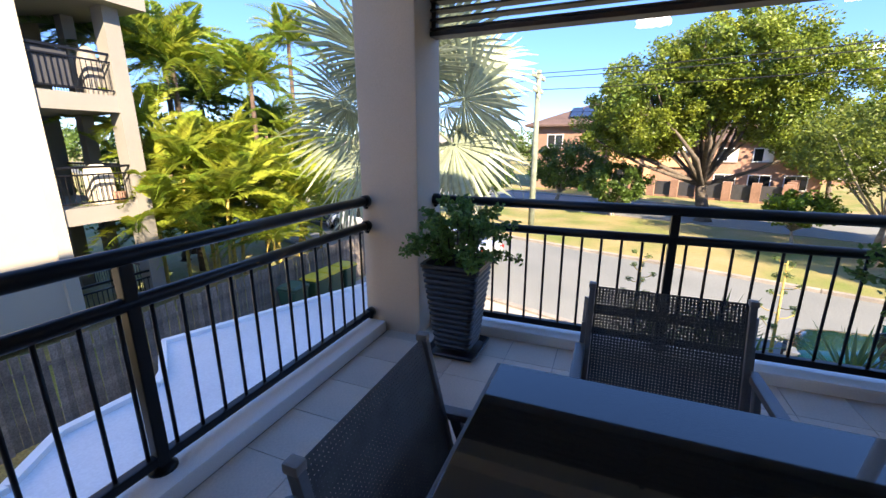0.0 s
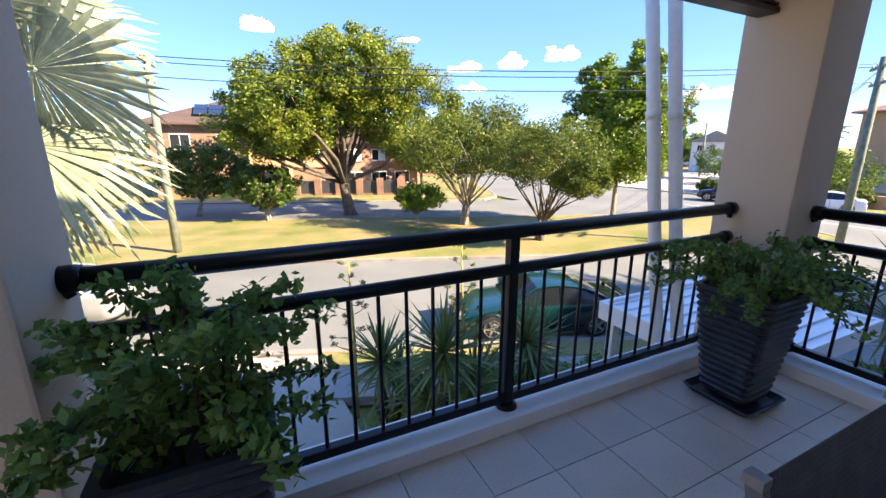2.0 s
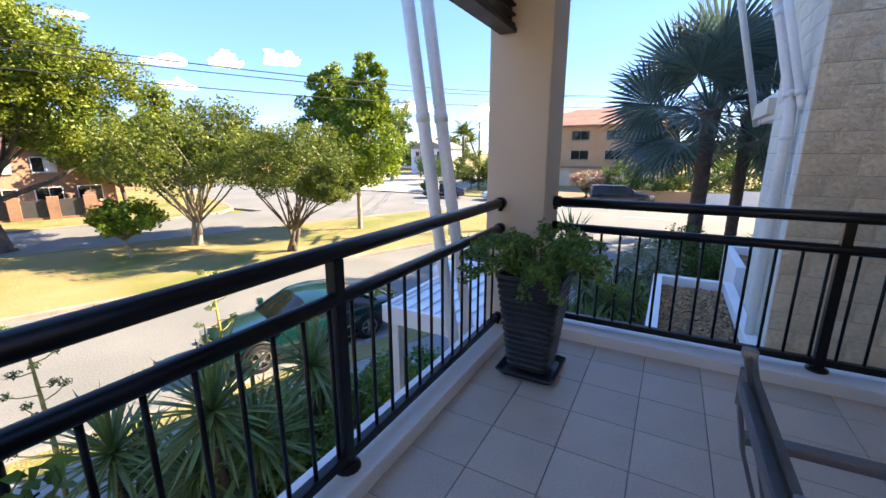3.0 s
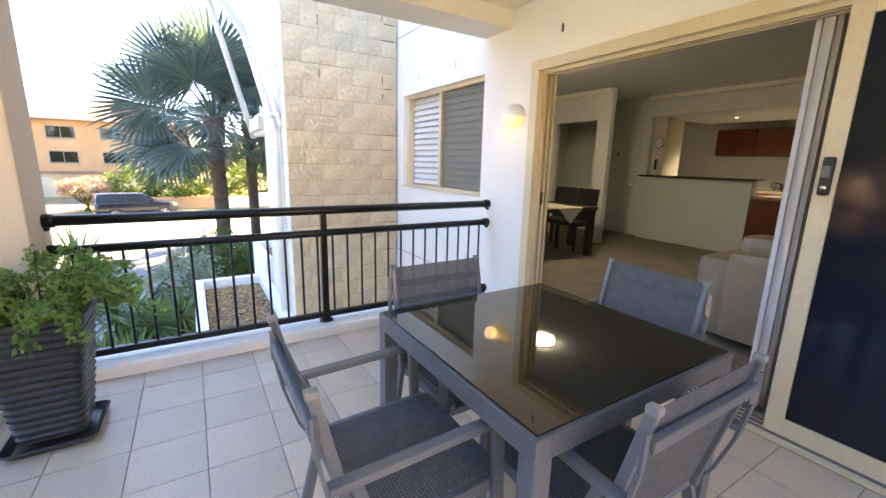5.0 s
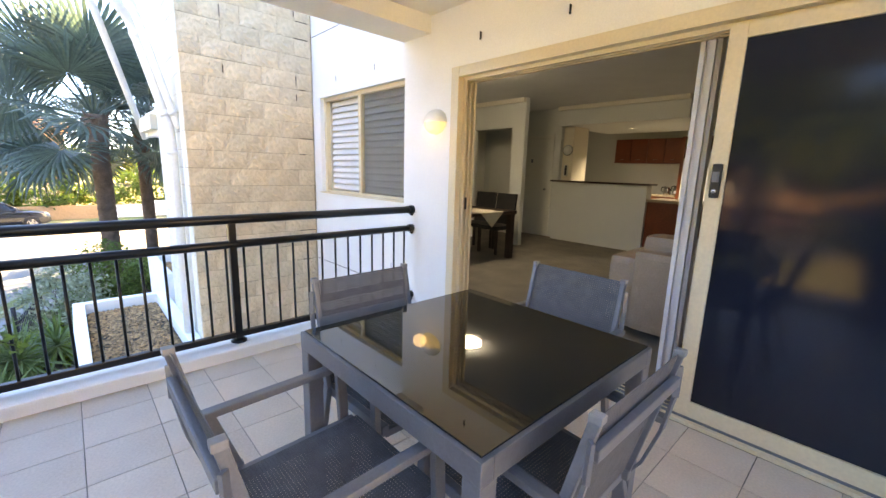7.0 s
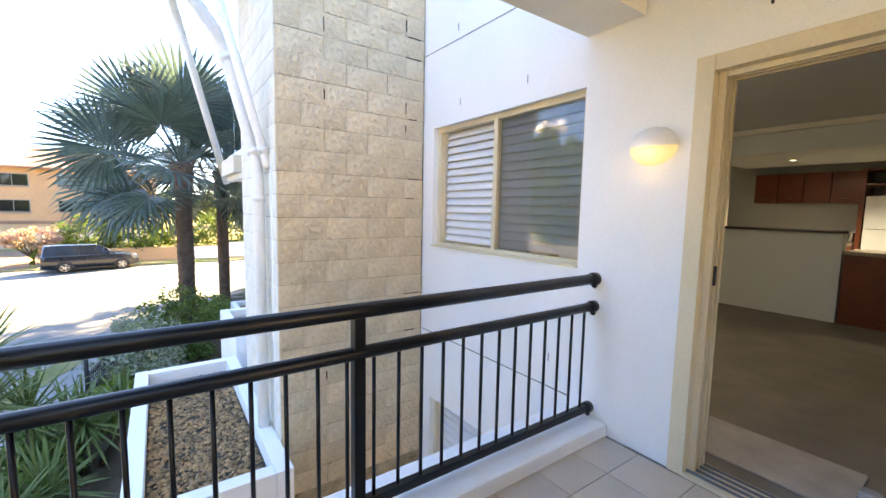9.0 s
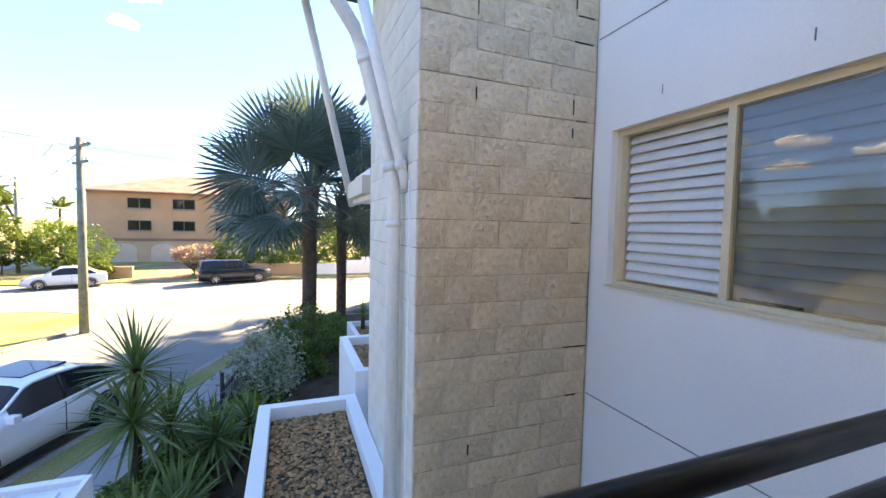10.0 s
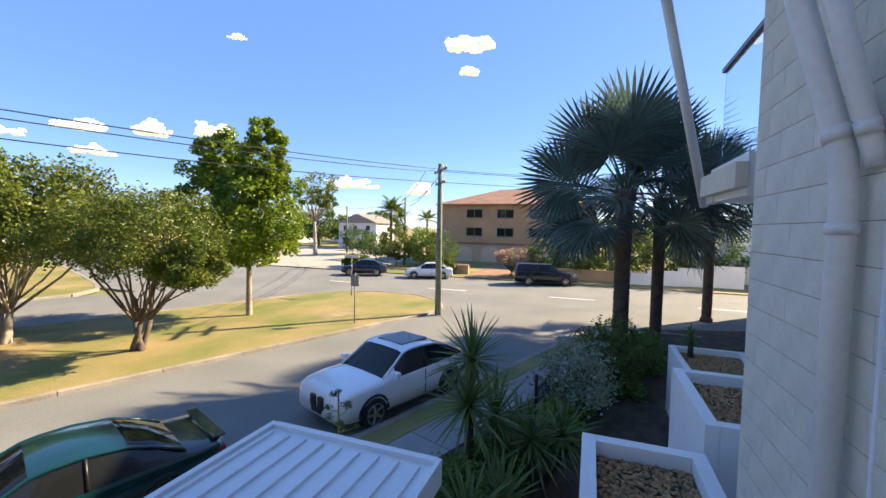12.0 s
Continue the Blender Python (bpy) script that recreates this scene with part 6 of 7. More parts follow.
            bm = bmesh.new()
            ring = [(cx + (r + 0.055) * math.cos(q), cy + s * 0.085, r + (r + 0.055) * math.sin(q)) for q in [math.pi * i / 12 for i in range(13)]]
            tube(bm, ring, 0.035, 6)
            part("wheel_arch", bm, "blackplastic", t)
    gz = hood * H * 0.72 if H > 1.5 else 0.5
    tall = 0.06 if style == "suv" else 0.0
    for s in (-1, 1):
        bx("grille", 0.485 * L, 0.510 * L, s * 0.03, s * (0.27 if style == "suv" else 0.3), gz - 0.17 - tall, gz + 0.01 + tall, "blackplastic", t, bev=0.02 + tall)
        if style == "suv":
            bx("side_vent", 0.465 * L, 0.492 * L, s * W * 0.30, s * W * 0.425, clear + 0.10, clear + 0.30, "blackplastic", t, bev=0.04)
    bx("lower_intake", 0.47 * L, 0.499 * L, -W * 0.3, W * 0.3, clear + 0.10, clear + 0.22, "blackplastic", t, bev=0.02)
    bx("number_plate", 0.500 * L, 0.508 * L, -0.19, 0.19, gz - 0.31, gz - 0.21, "blackplastic", t)
    bx("number_plate", -0.507 * L, -0.497 * L, -0.19, 0.19, 0.62, 0.73, "lens", t)
    if style == "coupe":
        sp = bx("spoiler", -0.50 * L, -0.455 * L, -W * 0.42, W * 0.42, zb + 0.09, zb + 0.12, paint, t, bev=0.01)
        for s in (-1, 1):
            bx("spoiler_leg", -0.485 * L, -0.465 * L, s * W * 0.36 - 0.02, s * W * 0.36 + 0.02, zb - 0.02, zb + 0.09, paint, t)
    return t


ANG = math.degrees(math.atan2(SD.y, SD.x))
car("suv_car", pose(12.48, 7.27, G, 0, 0, ANG + 180), 4.55, 1.92, 1.60, "car_white", "suv", "white coupe-style SUV with black grille at the kerb")
car("coupe_car", pose(6.25, 9.75, G, 0, 0, ANG + 180), 4.45, 1.74, 1.33, "car_green", "coupe", "dark green coupe parked beside the driveway")
car("pickup_truck", pose(38.1, 6.0, G, 0, 0, -72), 5.2, 1.85, 1.82, "car_black", "ute", "black pickup with a canopy across the road")
car("sedan_car", pose(37.6, 16.4, G, 0, 0, 110), 4.4, 1.75, 1.45, "car_white", "sedan", "white sedan parked across the road")
car("hatchback_car", pose(36.6, 22.6, G, 0, 0, 110), 4.3, 1.75, 1.55, "car_navy", "sedan", "dark blue hatchback across the road")
car("sedan_car", pose(-5.6, 15.7, G, 0, 0, ANG + 180), 4.6, 1.8, 1.44, "car_silver", "sedan", "silver sedan parked by the driveway")
car("hatchback_car", pose(-11.5, 18.8, G, 0, 0, ANG + 180), 4.3, 1.75, 1.6, "car_white", "sedan", "white hatchback parked behind the palm")
car("sedan_car", pose(-15.0, 20.4, G, 0, 0, ANG + 180), 4.3, 1.75, 1.5, "car_navy", "sedan", "dark blue sedan parked down the street")

# ---- poles, wires, signs ----
def power_pole(x, y, top, turn, label):
    p = thing("power_pole", pose(x, y, G), label, "power pole", "power poles")
    H = top - G
    tb("pole", [(0, 0, 0), (0, 0, H * 0.5), (0, 0, H)], [0.17, 0.15, 0.12], "pole", p, sides=12)
    for z, w in ((H - 0.35, 1.1), (H - 1.0, 0.8)):
        bx("crossarm", -w, w, -0.05, 0.05, z - 0.05, z + 0.05, "pole", p, m=Matrix.Rotation(radians(turn), 4, "Z"))
        for k in (-0.9, -0.45, 0.45, 0.9):
            q = Matrix.Rotation(radians(turn), 4, "Z") @ Vector((k * w, 0, z))
            tb("insulator", [q + Vector((0, 0, 0.05)), q + Vector((0, 0, 0.1)), q + Vector((0, 0, 0.18))], [0.03, 0.05, 0.03], "pvc", p, sides=8)
    return p


power_pole(-3.3, 22.3, 4.9, 84, "timber power pole with crossarms on the island")
power_pole(22.9, 9.9, 4.75, 36, "timber power pole at the island's tip")
power_pole(47, 23.4, 4.9, 10, "distant timber power pole")
power_pole(62, 41.4, 4.7, 10, "distant timber power pole")


def wire(p, q, sag, r=0.014):
    w = thing("power_line", None, "thin black overhead power line", "power line", "power lines")
    p, q = Vector(p), Vector(q)
    tb("cable", [p.lerp(q, i / 14) - Vector((0, 0, sag * 4 * (i / 14) * (1 - i / 14))) for i in range(15)], r, "wire", w, sides=5)


for o, z in ((-0.8, 4.65), (0.8, 4.65), (0.0, 4.0)):
    wire((-3.3 + 0.3 * o, 22.3 + o * 0.8, z), (24.35 + 0.3 * o, 10.8 + o * 0.8, z), 0.45, 0.018)
    wire((-3.3 + 0.3 * o, 22.3 + o * 0.8, z), (-40, 38 + o, z + 0.5), 0.5, 0.018)
    wire((24.35 + 0.3 * o, 10.8 + o * 0.8, z), (47, 23.4 + o, z), 0.5, 0.018)
    wire((24.35, 10.8 + o * 0.5, z), (48, -22 + o, z + 1), 0.4, 0.014)
wire((47, 23.4, 4.6), (62, 41.4, 4.4), 0.4, 0.018)
sign = thing("street_sign", pose(19.2, 12.7, G + 0.09), "grey parking sign on a thin post", "sign", "street signs")
tb("post", [(0, 0, 0), (0, 0, 2.35)], 0.03, "signgrey", sign, sides=8)
bx("plate", -0.012, 0.012, -0.22, 0.22, 1.75, 2.3, "signgrey", sign, bev=0.004)
sign2 = thing("street_sign", pose(25.6, 17.0, G + 0.09), "white street name blade on a post", "sign", "street signs")
tb("post", [(0, 0, 0), (0, 0, 2.7)], 0.03, "signgrey", sign2, sides=8)
bx("blade", -0.02, 0.02, -0.55, 0.55, 2.5, 2.68, "housewhite", sign2)
mast = thing("radio_mast", pose(56, 55, G), "thin tall radio mast in the distance", "mast")
tb("pole", [(0, 0, 0), (0, 0, 8), (0, 0, 15)], [0.12, 0.09, 0.05], "wire", mast, sides=6)
for z in (12.5, 13.4, 14.3):
    tb("antenna", [(-0.5, 0.5, z), (0.5, -0.5, z)], 0.05, "wire", mast, sides=5)

# ---- houses ----
def window_unit(parent, m, w, h, dark="carglass", fr="housewhite"):
    o = bx("window", -w / 2, w / 2, -0.03, 0.03, 0, h, fr, parent, m=None)
    o.matrix_basis = m
    bx("pane", -w / 2 + 0.07, -0.03, -0.045, 0.035, 0.07, h - 0.07, dark, o)
    bx("pane", 0.03, w / 2 - 0.07, -0.045, 0.035, 0.07, h - 0.07, "curtain" if (int(w * 10) % 3 == 0) else dark, o)
    bx("sill", -w / 2 - 0.06, w / 2 + 0.06, -0.1, 0.0, -0.07, 0.0, "aptgrey", o)
    return o


def hip_roof(name, x0, x1, y0, y1, z, h, over, material, parent):
    a, b, c, d = x0 - over, x1 + over, y0 - over, y1 + over
    k = min(b - a, d - c) / 2
    if b - a > d - c:
        r = [(a + k, (c + d) / 2, z + h), (b - k, (c + d) / 2, z + h)]
        f = [(0, 1, 5, 4), (1, 2, 5), (2, 3, 4, 5), (3, 0, 4)]
    else:
        r = [((a + b) / 2, c + k, z + h), ((a + b) / 2, d - k, z + h)]
        f = [(0, 1, 4), (1, 2, 5, 4), (2, 3, 5), (3, 0, 4, 5)]
    v = [(a, c, z), (b, c, z), (b, d, z), (a, d, z)] + r + [(a, c, z - 0.18), (b, c, z - 0.18), (b, d, z - 0.18), (a, d, z - 0.18)]
    f += [(0, 6, 7, 1), (1, 7, 8, 2), (2, 8, 9, 3), (3, 9, 6, 0), (6, 9, 8, 7)]
    ro = link(name, v, f, material, parent)
    bm = bmesh.new()
    bm.from_mesh(ro.data)
    bmesh.ops.recalc_face_normals(bm, faces=bm.faces)
    bm.to_mesh(ro.data)
    bm.free()
    return ro


# brick apartment house across the cross road, its front towards -x
h2 = thing("apartment_house", pose(57, 0, G), "three-storey tan brick apartment house with terracotta roof", "house")
bx("wall", 0, 14, 2, 22.4, 0, 8.0, "bricktan", h2)
bx("garage_band", -0.25, -0.01, 2, 22.4, 0, 2.7, "tanwall", h2)
bx("floor_band", -0.32, -0.26, 1.9, 22.5, 2.45, 2.75, "brickred", h2)
hip_roof("roof", 0, 14, 2, 22.4, 8.0, 2.6, 0.7, "rooftile", h2)
for j, z in enumerate((3.6, 6.1)):
    for i in range(4):
        o = window_unit(h2, pose(-0.03, 17.6 - i * 4.3, z, 0, 0, -90), 2.3, 1.2, "carglass", "aptgrey")
for i in range(5):
    yy = 4.2 + i * 3.7
    bm = bmesh.new()
    n = 12
    pts = [(-1.2, 0), (1.2, 0), (1.2, 1.4)] + [(1.2 * math.cos(math.pi * k / n), 1.4 + 0.75 * math.sin(math.pi * k / n)) for k in range(1, n)] + [(-1.2, 1.4)]
    bm.faces.new([bm.verts.new((-0.27, yy + a, b + 0.02)) for a, b in pts])
    r = bmesh.ops.extrude_face_region(bm, geom=bm.faces[:])
    bmesh.ops.translate(bm, vec=(-0.04, 0, 0), verts=[v for v in r["geom"] if isinstance(v, bmesh.types.BMVert)])
    bmesh.ops.recalc_face_normals(bm, faces=bm.faces)
    part("garage_door", bm, "garagedoor", h2, "arched garage door")
tagged(bx("garden_wall", 41.6, 42.0, -2, 9.0, G, G + 1.1, "bricktan"), "low tan brick garden wall", "garden wall", kind="structure")
tagged(bx("garden_wall_far", 41.6, 42.0, 13.8, 17.5, G, G + 1.0, "bricktan"), "low tan brick garden wall", "garden wall", kind="structure")
ww = thing("white_garden_wall", None, "white rendered stepped garden wall across the road", "garden wall")
for i in range(4):
    bx("panel", 42.2 - i * 0.3, 42.5 - i * 0.3, -9.5 + i * 2.4, -7.1 + i * 2.4, G, G + 1.9 - 0.28 * i, "housewhite", ww)
whouse = thing("white_building", pose(46, -14, G), "white building behind the palms", "building")
bx("wall", 0, 9, -8, 6, 0, 5.6, "housewhite", whouse)
for i in range(3):
    window_unit(whouse, pose(-0.03, -5 + i * 3.6, 1.2, 0, 0, -90), 1.6, 1.4)
bx("balcony_rail", -1.2, -1.12, -7, 5, 0.9, 1.9, "housewhite", whouse)
w3 = thing("white_house", pose(75, 47.5, G), "distant white two-storey gabled house", "house")
bx("wall", 0, 8, -4.4, 4.4, 0, 5.4, "housewhite", w3)
link("roof", [(-0.4, -4.9, 5.3), (-0.4, 4.9, 5.3), (-0.4, 0, 7.2), (8.4, -4.9, 5.3), (8.4, 4.9, 5.3), (8.4, 0, 7.2)], [(0, 2, 5, 3), (1, 4, 5, 2), (0, 1, 2), (3, 5, 4)], "aptgrey", w3)
for yy in (-2.5, 0.5, 2.8):
    window_unit(w3, pose(-0.03, yy, 3.7, 0, 0, -90), 1.0, 1.1)
for i, (x, y, w, d, h) in enumerate(((90, 80, 14, 12, 5), (70, 95, 16, 10, 5.5), (108, 66, 12, 14, 6), (95, 10, 14, 16, 7), (45, 100, 16, 12, 6), (20, 90, 16, 12, 6), (-30, 60, 16, 12, 6.5), (-55, 50, 16, 12, 6.5))):
    h = thing("distant_house", pose(x, y, G), "distant suburban house among trees", "house", "distant houses")
    bx("wall", -w / 2, w / 2, -d / 2, d / 2, 0, 5.0 + i % 3 * 0.5, "bricktan" if i % 2 else "housewhite", h)
    hip_roof("roof", -w / 2, w / 2, -d / 2, d / 2, 5.0 + i % 3 * 0.5, 2.0, 0.6, "rooftile" if i % 2 else "aptgrey", h)
    for k in (-3, 0, 3):
        window_unit(h, pose(k, -d / 2 - 0.03, 1.2), 1.6, 1.2)
        window_unit(h, pose(-w / 2 - 0.03, k, 1.2, 0, 0, -90), 1.6, 1.2)
for i in range(46):
    a = radians(-30 + i * 4.2)
    r = 92 + 40 * ((i * 37) % 10) / 10
    x, y = r * math.cos(a), r * math.sin(a)
    if abs(y - 47) < 12 and x > 60:
        continue
    tree("distant_tree", (x, y, G), [(x, y, G + 3.6 + i % 3, 6.0, 6.0, 3.6)], 0.25, 0.4, 40, 90, 0.6, "leafdark" if i % 3 else "leafmid", "bark", 200 + i, "distant green tree among the houses")

# brown brick house behind the island, front towards -y
h1 = thing("brick_house", pose(0, 45.6, G), "two-storey brown brick house with solar panels", "house")
bx("wall", -7.5, 8.5, 0, 12, 0, 6.6, "brickred", h1)
bx("wing", 8.5, 17, -1.2, 10, 0, 5.0, "brickred", h1)
bx("floor_band", 0.5, 8.2, -0.25, -0.01, 2.5, 3.6, "bricktan", h1)
hip_roof("roof", -7.5, 8.5, 0, 12, 6.6, 2.6, 0.8, "roofbrown", h1)
hip_roof("roof", 8.5, 17, -1.2, 10, 5.0, 2.0, 0.6, "roofbrown", h1)
for i in range(5):
    for j in range(2):
        o = bx("solar_panel", -0.55, 0.55, -0.75, 0.75, 0, 0.05, "solar", h1)
        o.matrix_basis = pose(-3.4 + i * 1.2, 1.3 + j * 1.5, 7.62 + j * 0.57, 20.5, 0, 0)
for x, z, w in ((-5.2, 4.3, 1.6), (-1.2, 4.3, 2.2), (4.6, 4.6, 1.0), (-4.5, 0.8, 1.6), (6.4, 3.9, 1.2)):
    window_unit(h1, pose(x, -0.03, z), w, 1.35 if w > 1.1 else 0.7)
for x in (10, 12.6, 15.2):
    window_unit(h1, pose(x, -1.23, 3.1), 1.5, 1.2)
    window_unit(h1, pose(x, -1.23, 0.7), 1.7, 1.3)
bx("porch_pier", -1.2, -0.4, -1.8, -1.0, 0, 2.6, "tanwall", h1)
bx("carport_back", -0.3, 2.2, -0.3, -0.02, 0, 2.2, "carglass", h1)
for x in (0.2, 3.4, 7.9):
    bx("pier", x, x + 0.6, -0.7, -0.02, 0, 5.4, "bricktan", h1)
h1b = thing("brick_house", pose(26, 60, G), "second brown brick house further along the street", "house")
bx("wall", -8, 0, 0, 12, 0, 5.2, "brickred", h1b)
hip_roof("roof", -8, 0, 0, 12, 5.2, 2.2, 0.7, "roofbrown", h1b)
for x in (-6.5, -4, -1.5):
    window_unit(h1b, pose(x, -0.03, 3.2), 1.5, 1.2)
    window_unit(h1b, pose(x, -0.03, 0.8), 1.5, 1.2)

ff = thing("front_fence", None, "brick-piered fence with dark panels", "fence")
fx0, fy0 = sn(-11.2, 40.9)
k = 0
for (s0, n0), (s1, n1), cnt in (((-11.2, 40.9), (-1.6, 40.9), 5), ((-1.6, 40.9), (-1.0, 64), 9)):
    for i in range(cnt + (1 if n1 > 60 else 0)):
        u = i / cnt
        px, py = sn(s0 + (s1 - s0) * u, n0 + (n1 - n0) * u)
        bx("pier", -0.3, 0.3, -0.3, 0.3, 0, 1.65, "brickred", ff, m=pose(px, py, G, 0, 0, ANG))
        if i < cnt:
            qx, qy = sn(s0 + (s1 - s0) * (i + 1) / cnt, n0 + (n1 - n0) * (i + 1) / cnt)
            L, a = math.hypot(qx - px, qy - py), math.degrees(math.atan2(qy - py, qx - px))
            bx("panel", 0.3, L - 0.3, -0.03, 0.03, 0.25, 1.45, "panelgrey", ff, m=pose(px, py, G, 0, 0, a))
            bx("plinth", 0.3, L - 0.3, -0.12, 0.12, 0, 0.25, "brickred", ff, m=pose(px, py, G, 0, 0, a))

# neighbouring apartments on the other side of the fence
ap = thing("apartment_building", pose(-12, 6.17, G), "cream apartment building with stacked balconies", "building")
bx("wall", -14, 0, -16, 0, 0, 8.05, "apt", ap)
bx("edge_trim", 0.002, 0.12, -0.30, -0.002, 0, 8.05, "apt", ap)
bx("roof_slab", -14.3, 0.5, -16, 2.6, 8.05, 8.45, "aptgrey", ap)
for z in (0.0, 3.05, 5.87):
    if z:
        bx("balcony_slab", -4.0, 0.05, 0.0, 2.15, z - 0.42, z, "aptgrey", ap)
    bx("rear_glass", -4.05, -4.0, 0.0, 0.05, z, z + 2.4, "carglass", ap)
    bal = bx("balcony_rail", -0.04, 0.02, 0.05, 1.75, z + 0.98, z + 1.04, "rail", ap)
    bx("lower_rail", -0.035, 0.015, 0.05, 1.75, z + 0.80, z + 0.84, "rail", bal)
    bx("foot_rail", -0.035, 0.015, 0.05, 1.75, z + 0.10, z + 0.14, "rail", bal)
    for i in range(14):
        bx("baluster", -0.018, -0.002, 0.12 + i * 0.12, 0.136 + i * 0.12, z + 0.14, z + 0.80, "rail", bal)
    b2 = bx("balcony_rail", -3.9, -0.04, 2.08, 2.12, z + 0.98, z + 1.04, "rail", ap)
    for i in range(26):
        bx("baluster", -3.8 + i * 0.145, -3.784 + i * 0.145, 2.09, 2.106, z + 0.1, z + 0.98, "rail", b2)
bx("column", -0.40, 0.06, 1.76, 2.15, 0, 8.05, "aptgrey", ap)
bx("column", -4.0, -3.6, 1.76, 2.15, 0, 8.05, "aptgrey", ap)
bx("column", -2.1, -1.8, 1.80, 2.1, 0, 8.05, "aptgrey", ap)
bx("privacy_panel", -0.09, -0.05, 0.1, 0.85, 5.95, 6.85, "panelgrey", ap)
bq = thing("covered_barbecue", pose(-12.6, 7.45, G + 3.05), "covered barbecue on the neighbour's balcony", "barbecue")
bm = bmesh.new()
loft(bm, [square_ring(bm, 0.5, 0.0, 0.08), square_ring(bm, 0.55, 0.7, 0.1), square_ring(bm, 0.5, 0.95, 0.12), square_ring(bm, 0.25, 1.05, 0.1)])
part("cover", bm, "cloth", bq)
bq2 = thing("covered_barbecue", pose(-12.6, 7.75, G + 5.87), "covered heater on the neighbour's balcony", "barbecue")
bm = bmesh.new()
loft(bm, [square_ring(bm, 0.5, 0.0, 0.08), square_ring(bm, 0.42, 0.8, 0.1), square_ring(bm, 0.3, 1.15, 0.12), square_ring(bm, 0.1, 1.25, 0.04)])
part("cover", bm, "aptgrey", bq2)
pp = thing("terracotta_pots", pose(-12.3, 7.7, G + 3.05), "terracotta pots on the neighbour's balcony", "plant pot")
tb("pot", [(0, 0, 0), (0, 0, 0.3)], [0.12, 0.17], "rooftile", pp, sides=14)

# black garden fence by the shrubs
gf = thing("garden_fence", None, "black metal garden fence between shrubs", "fence")
for i in range(18):
    tb("picket", [(11.9 + i * 0.11, 3.35 - 0.02 * i, G), (11.9 + i * 0.11, 3.35 - 0.02 * i, G + 1.15)], 0.012, "rail", gf, sides=6)
for z in (0.2, 1.05):
    tb("rail", [(11.85, 3.36, G + z), (13.85, 3.0, G + z)], 0.018, "rail", gf, sides=6)
tb("post", [(11.85, 3.36, G), (11.85, 3.36, G + 1.45)], 0.04, "rail", gf, sides=8)

# ---- clouds ----
def cloud(az, el, dist, w, h, seed):
    rng = random.Random(seed)
    x, y, z = dist * math.sin(az) * math.cos(el), dist * math.cos(az) * math.cos(el), dist * math.sin(el)
    bm = bmesh.new()
    lobes = [(rng.uniform(-0.45, 0.45), rng.uniform(0.5, 1.0)) for _ in range(4)]
    for i in range(34):
        c, tall = lobes[i % 4]
        u = c + rng.gauss(0, 0.13)
        r = h * rng.uniform(0.22, 0.52) * tall
        at = Vector((u * w, rng.uniform(-0.2, 0.2) * w, abs(rng.gauss(0, 0.33)) * h * tall))
        res = bmesh.ops.create_icosphere(bm, subdivisions=3, radius=r, matrix=Matrix.Translation(at) @ Matrix.Diagonal((1.6, 1.2, 0.85, 1)))
        for v in res["verts"]:
            v.co += (noise.noise_vector(v.co * 3.5 / h) * 0.22 + noise.noise_vector(v.co * 10.0 / h) * 0.10) * h
            v.co.z = max(v.co.z, -0.10 * h + 0.12 * h * noise.noise(v.co * 5.0 / h))
    ob = part("cloud", bm, "cloud", None, smooth=True)
    ob.matrix_basis = pose(x, y, z, 0, 0, -math.degrees(az))
    tagged(ob, "small white fair-weather cloud", "cloud", "clouds", "structure")


for az, el, w, h, sd in CLOUDS:
    cloud(radians(az), radians(el), 900, w, h, sd)

# ---- pieces of floors and walls ----
bm = bmesh.new()
box(bm, -0.1505, 0.1505, -0.1505, 0.1505, -0.006, 0.0, 0.002)
tile0 = part("tile", bm, "tile", floor_base)
P0 = (0.165, 0.145)
made = 0
for i in range(-5, 9):
    for j in range(-1, 11):
        cx, cy = P0[0] + (i + 0.5) * 0.305, P0[1] + (j + 0.5) * 0.305
        if not (-1.2 < cx < 2.7 and -0.3 < cy < 3.3):
            continue
        m_ = Matrix.Translation((cx, cy, 0))
        if made:
            same("tile", tile0, floor_base, m_)
        else:
            tile0.matrix_basis = m_
        made += 1

# split-face blocks on the side towards the balcony, painted blocks on the street side
def rough_block(w, h, d, seed, rough):
    """A block whose face is broken unevenly. Face towards -x, centred."""
    rng = random.Random(seed)
    ny, nz = (11, 6)
    v, f = [], []
    for j in range(nz):
        for i in range(ny):
            e = i in (0, ny - 1) or j in (0, nz - 1)
            v.append((-d + (0.0025 if e else 0) + rng.uniform(-rough, rough) * (0.5 if e else 1), -w / 2 + w * i / (ny - 1), -h / 2 + h * j / (nz - 1)))
    for j in range(nz - 1):
        for i in range(ny - 1):
            q = j * ny + i
            f.append((q, q + ny, q + ny + 1, q + 1))
    b = len(v)
    rim = list(range(ny)) + [ny * (j + 1) - 1 for j in range(1, nz)] + [ny * (nz - 1) + i for i in range(ny - 2, -1, -1)] + [ny * j for j in range(nz - 2, 0, -1)]
    for r in rim:
        v.append((0.02, v[r][1], v[r][2]))
    n = len(rim)
    for i in range(n):
        f.append((rim[i], rim[(i + 1) % n], b + (i + 1) % n, b + i))
    return v, f


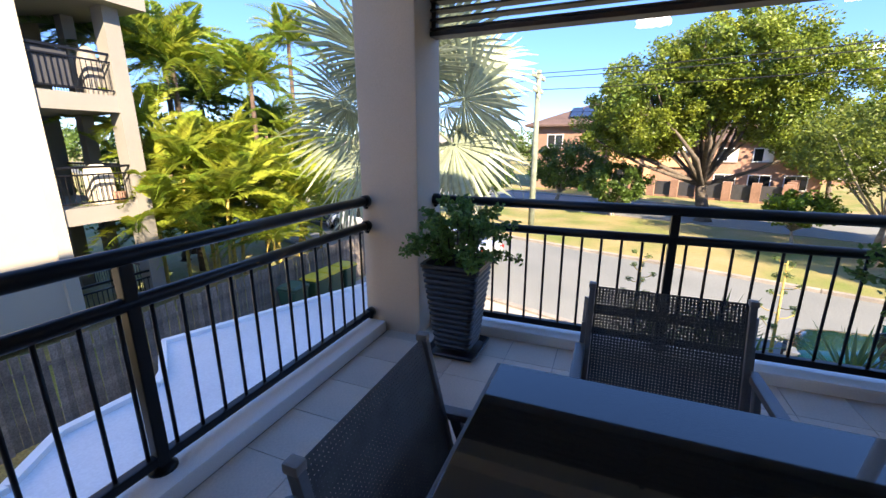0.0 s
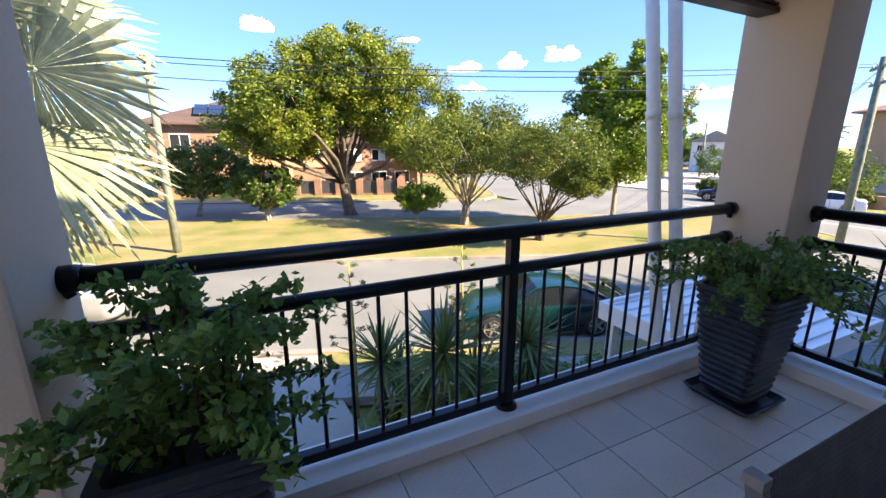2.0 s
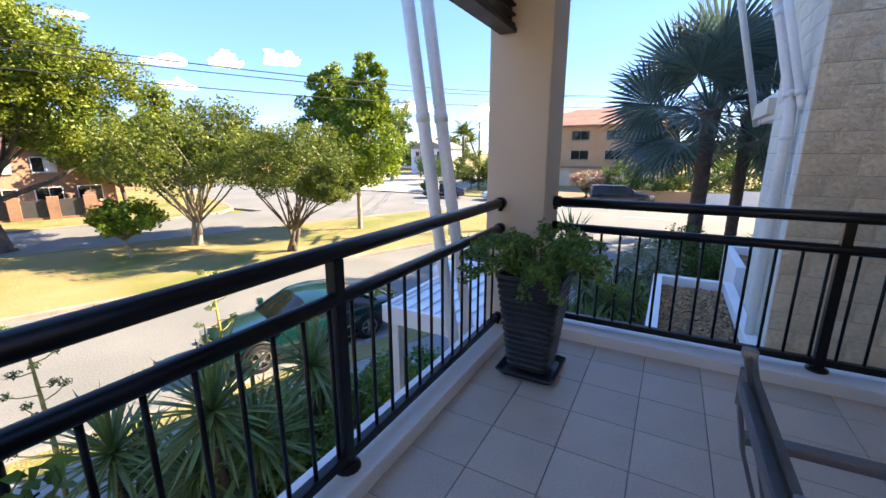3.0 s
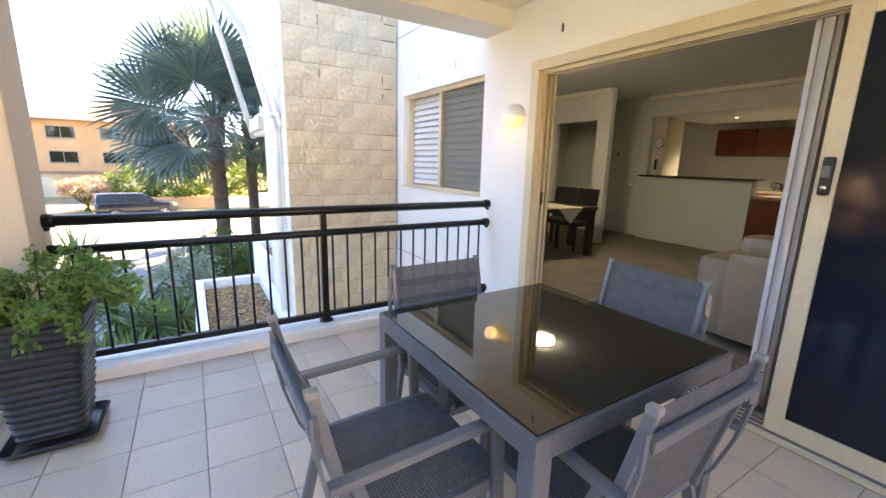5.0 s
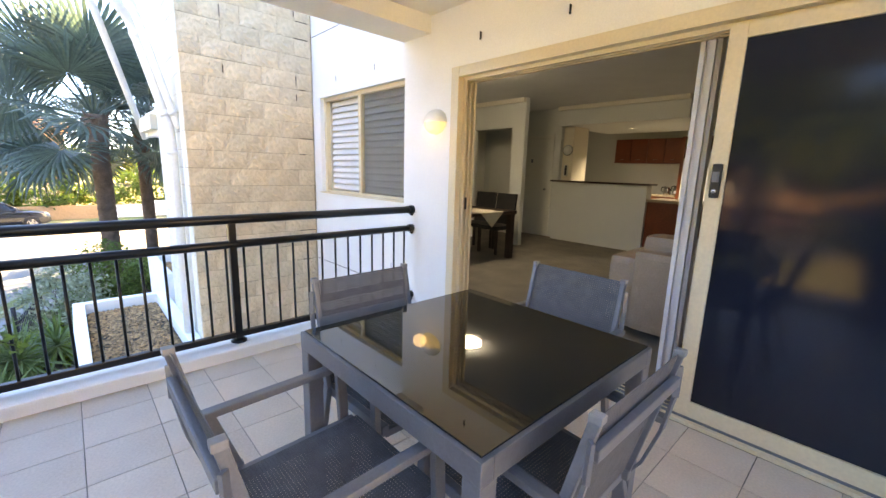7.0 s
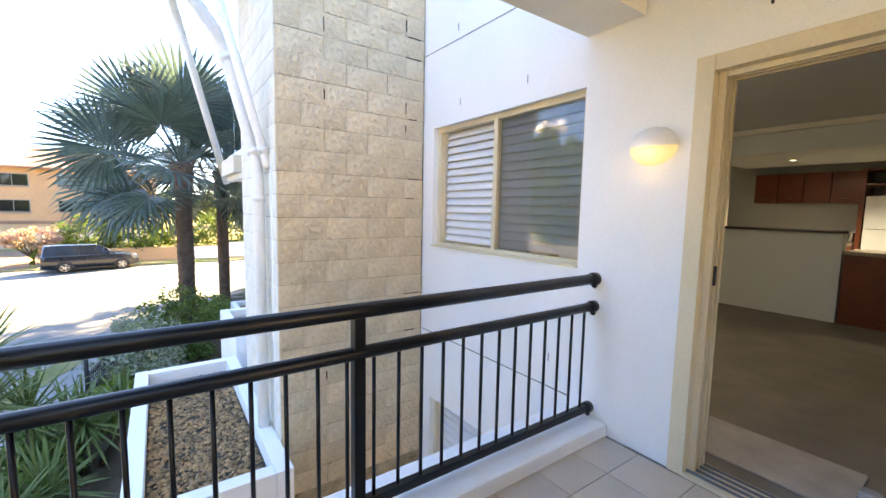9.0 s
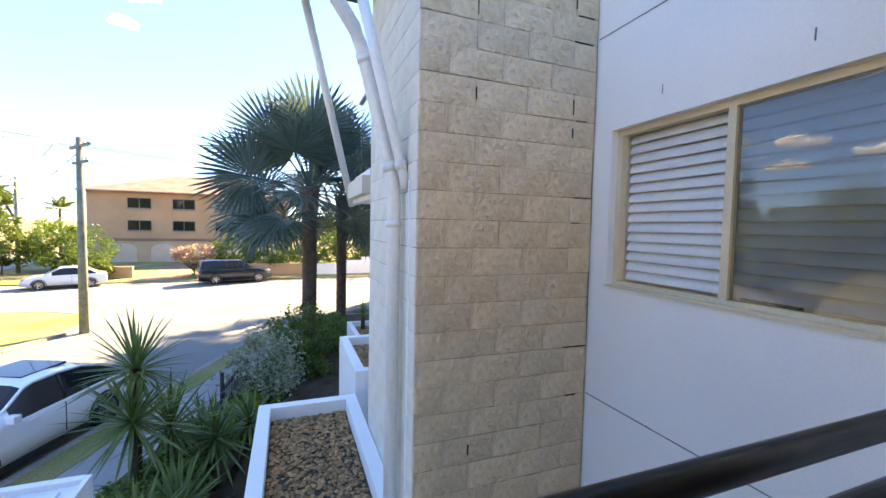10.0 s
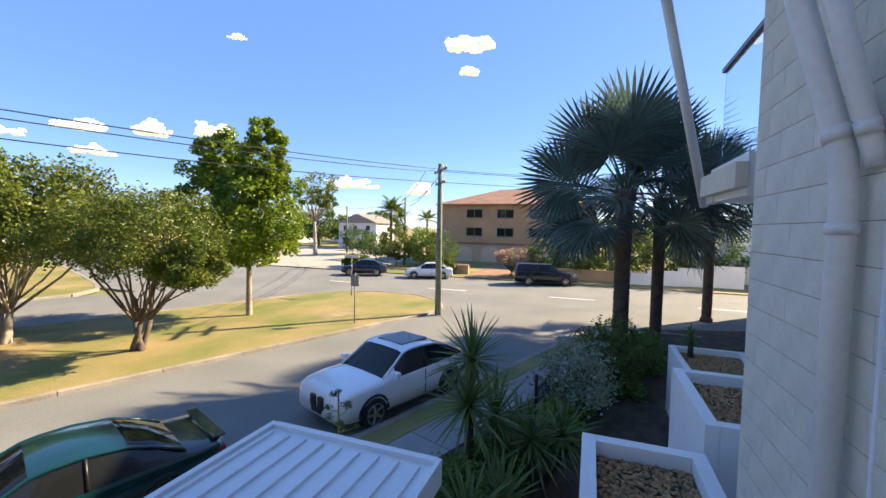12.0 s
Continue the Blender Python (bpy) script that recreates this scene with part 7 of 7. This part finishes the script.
def block_mesh(w, seed, rough, material):
    v, f = rough_block(w, 0.187, 0.045, seed, rough)
    me = bpy.data.meshes.new("block")
    me.from_pydata(v, [], f)
    me.materials.append(M[material])
    bm = bmesh.new()
    bm.from_mesh(me)
    bmesh.ops.recalc_face_normals(bm, faces=bm.faces)
    bm.to_mesh(me)
    bm.free()
    return me


full = [block_mesh(0.398, s, 0.0042, "block") for s in range(6)]
halfs = [block_mesh(0.198, s + 9, 0.0042, "block") for s in range(3)]
rng = random.Random(4)
for j in range(-14, 12):
    z = 1.48 + 0.192 * (j + 0.5)
    y = 1.235
    row = ([1, 0, 0, 0] if j % 2 else [0, 0, 0, 1])
    for kind in row:
        w = 0.20 if kind else 0.402
        o = new("block", rng.choice(halfs if kind else full))
        o.parent = core
        o.matrix_basis = Matrix.Translation((4.738 + rng.uniform(-0.004, 0.004), y - w / 2, z + rng.uniform(-0.0015, 0.0015)))
        y -= w
crack_rng = random.Random(17)
for k in range(16):
    # dark gaps where the mortar has fallen out, most of them by the white wall
    y = 1.235 - 0.402 * crack_rng.choice((1, 2, 3)) if k % 3 == 0 else crack_rng.uniform(-0.17, -0.02)
    z = 1.48 + 0.192 * (crack_rng.randrange(-9, 11) + (0.5 if k % 3 == 0 else 0.0))
    half = (0.004, crack_rng.uniform(0.03, 0.06)) if k % 3 == 0 else (crack_rng.uniform(0.03, 0.09), 0.004)
    bx("open_joint", 4.6885, 4.70, max(y - half[0], -0.186), y + half[0], z - half[1], z + half[1], "soil", core)
phalf = block_mesh(0.198, 31, 0.0015, "pblock")
pfull = [block_mesh(0.397, s + 20, 0.0015, "pblock") for s in range(4)]
for j in range(-14, 12):
    z = 1.48 + 0.192 * (j + 0.5)
    x = 4.705 + (0.2 if j % 2 else 0.0)
    if j % 2:
        for xe in (4.805, 6.205):
            o = new("block", phalf)
            o.parent = core
            o.matrix_basis = pose(xe, 1.198, z, 0, 0, -90)
    while x < 6.0:
        o = new("block", rng.choice(pfull))
        o.parent = core
        o.matrix_basis = pose(x + 0.2, 1.198, z, 0, 0, -90)
        x += 0.4
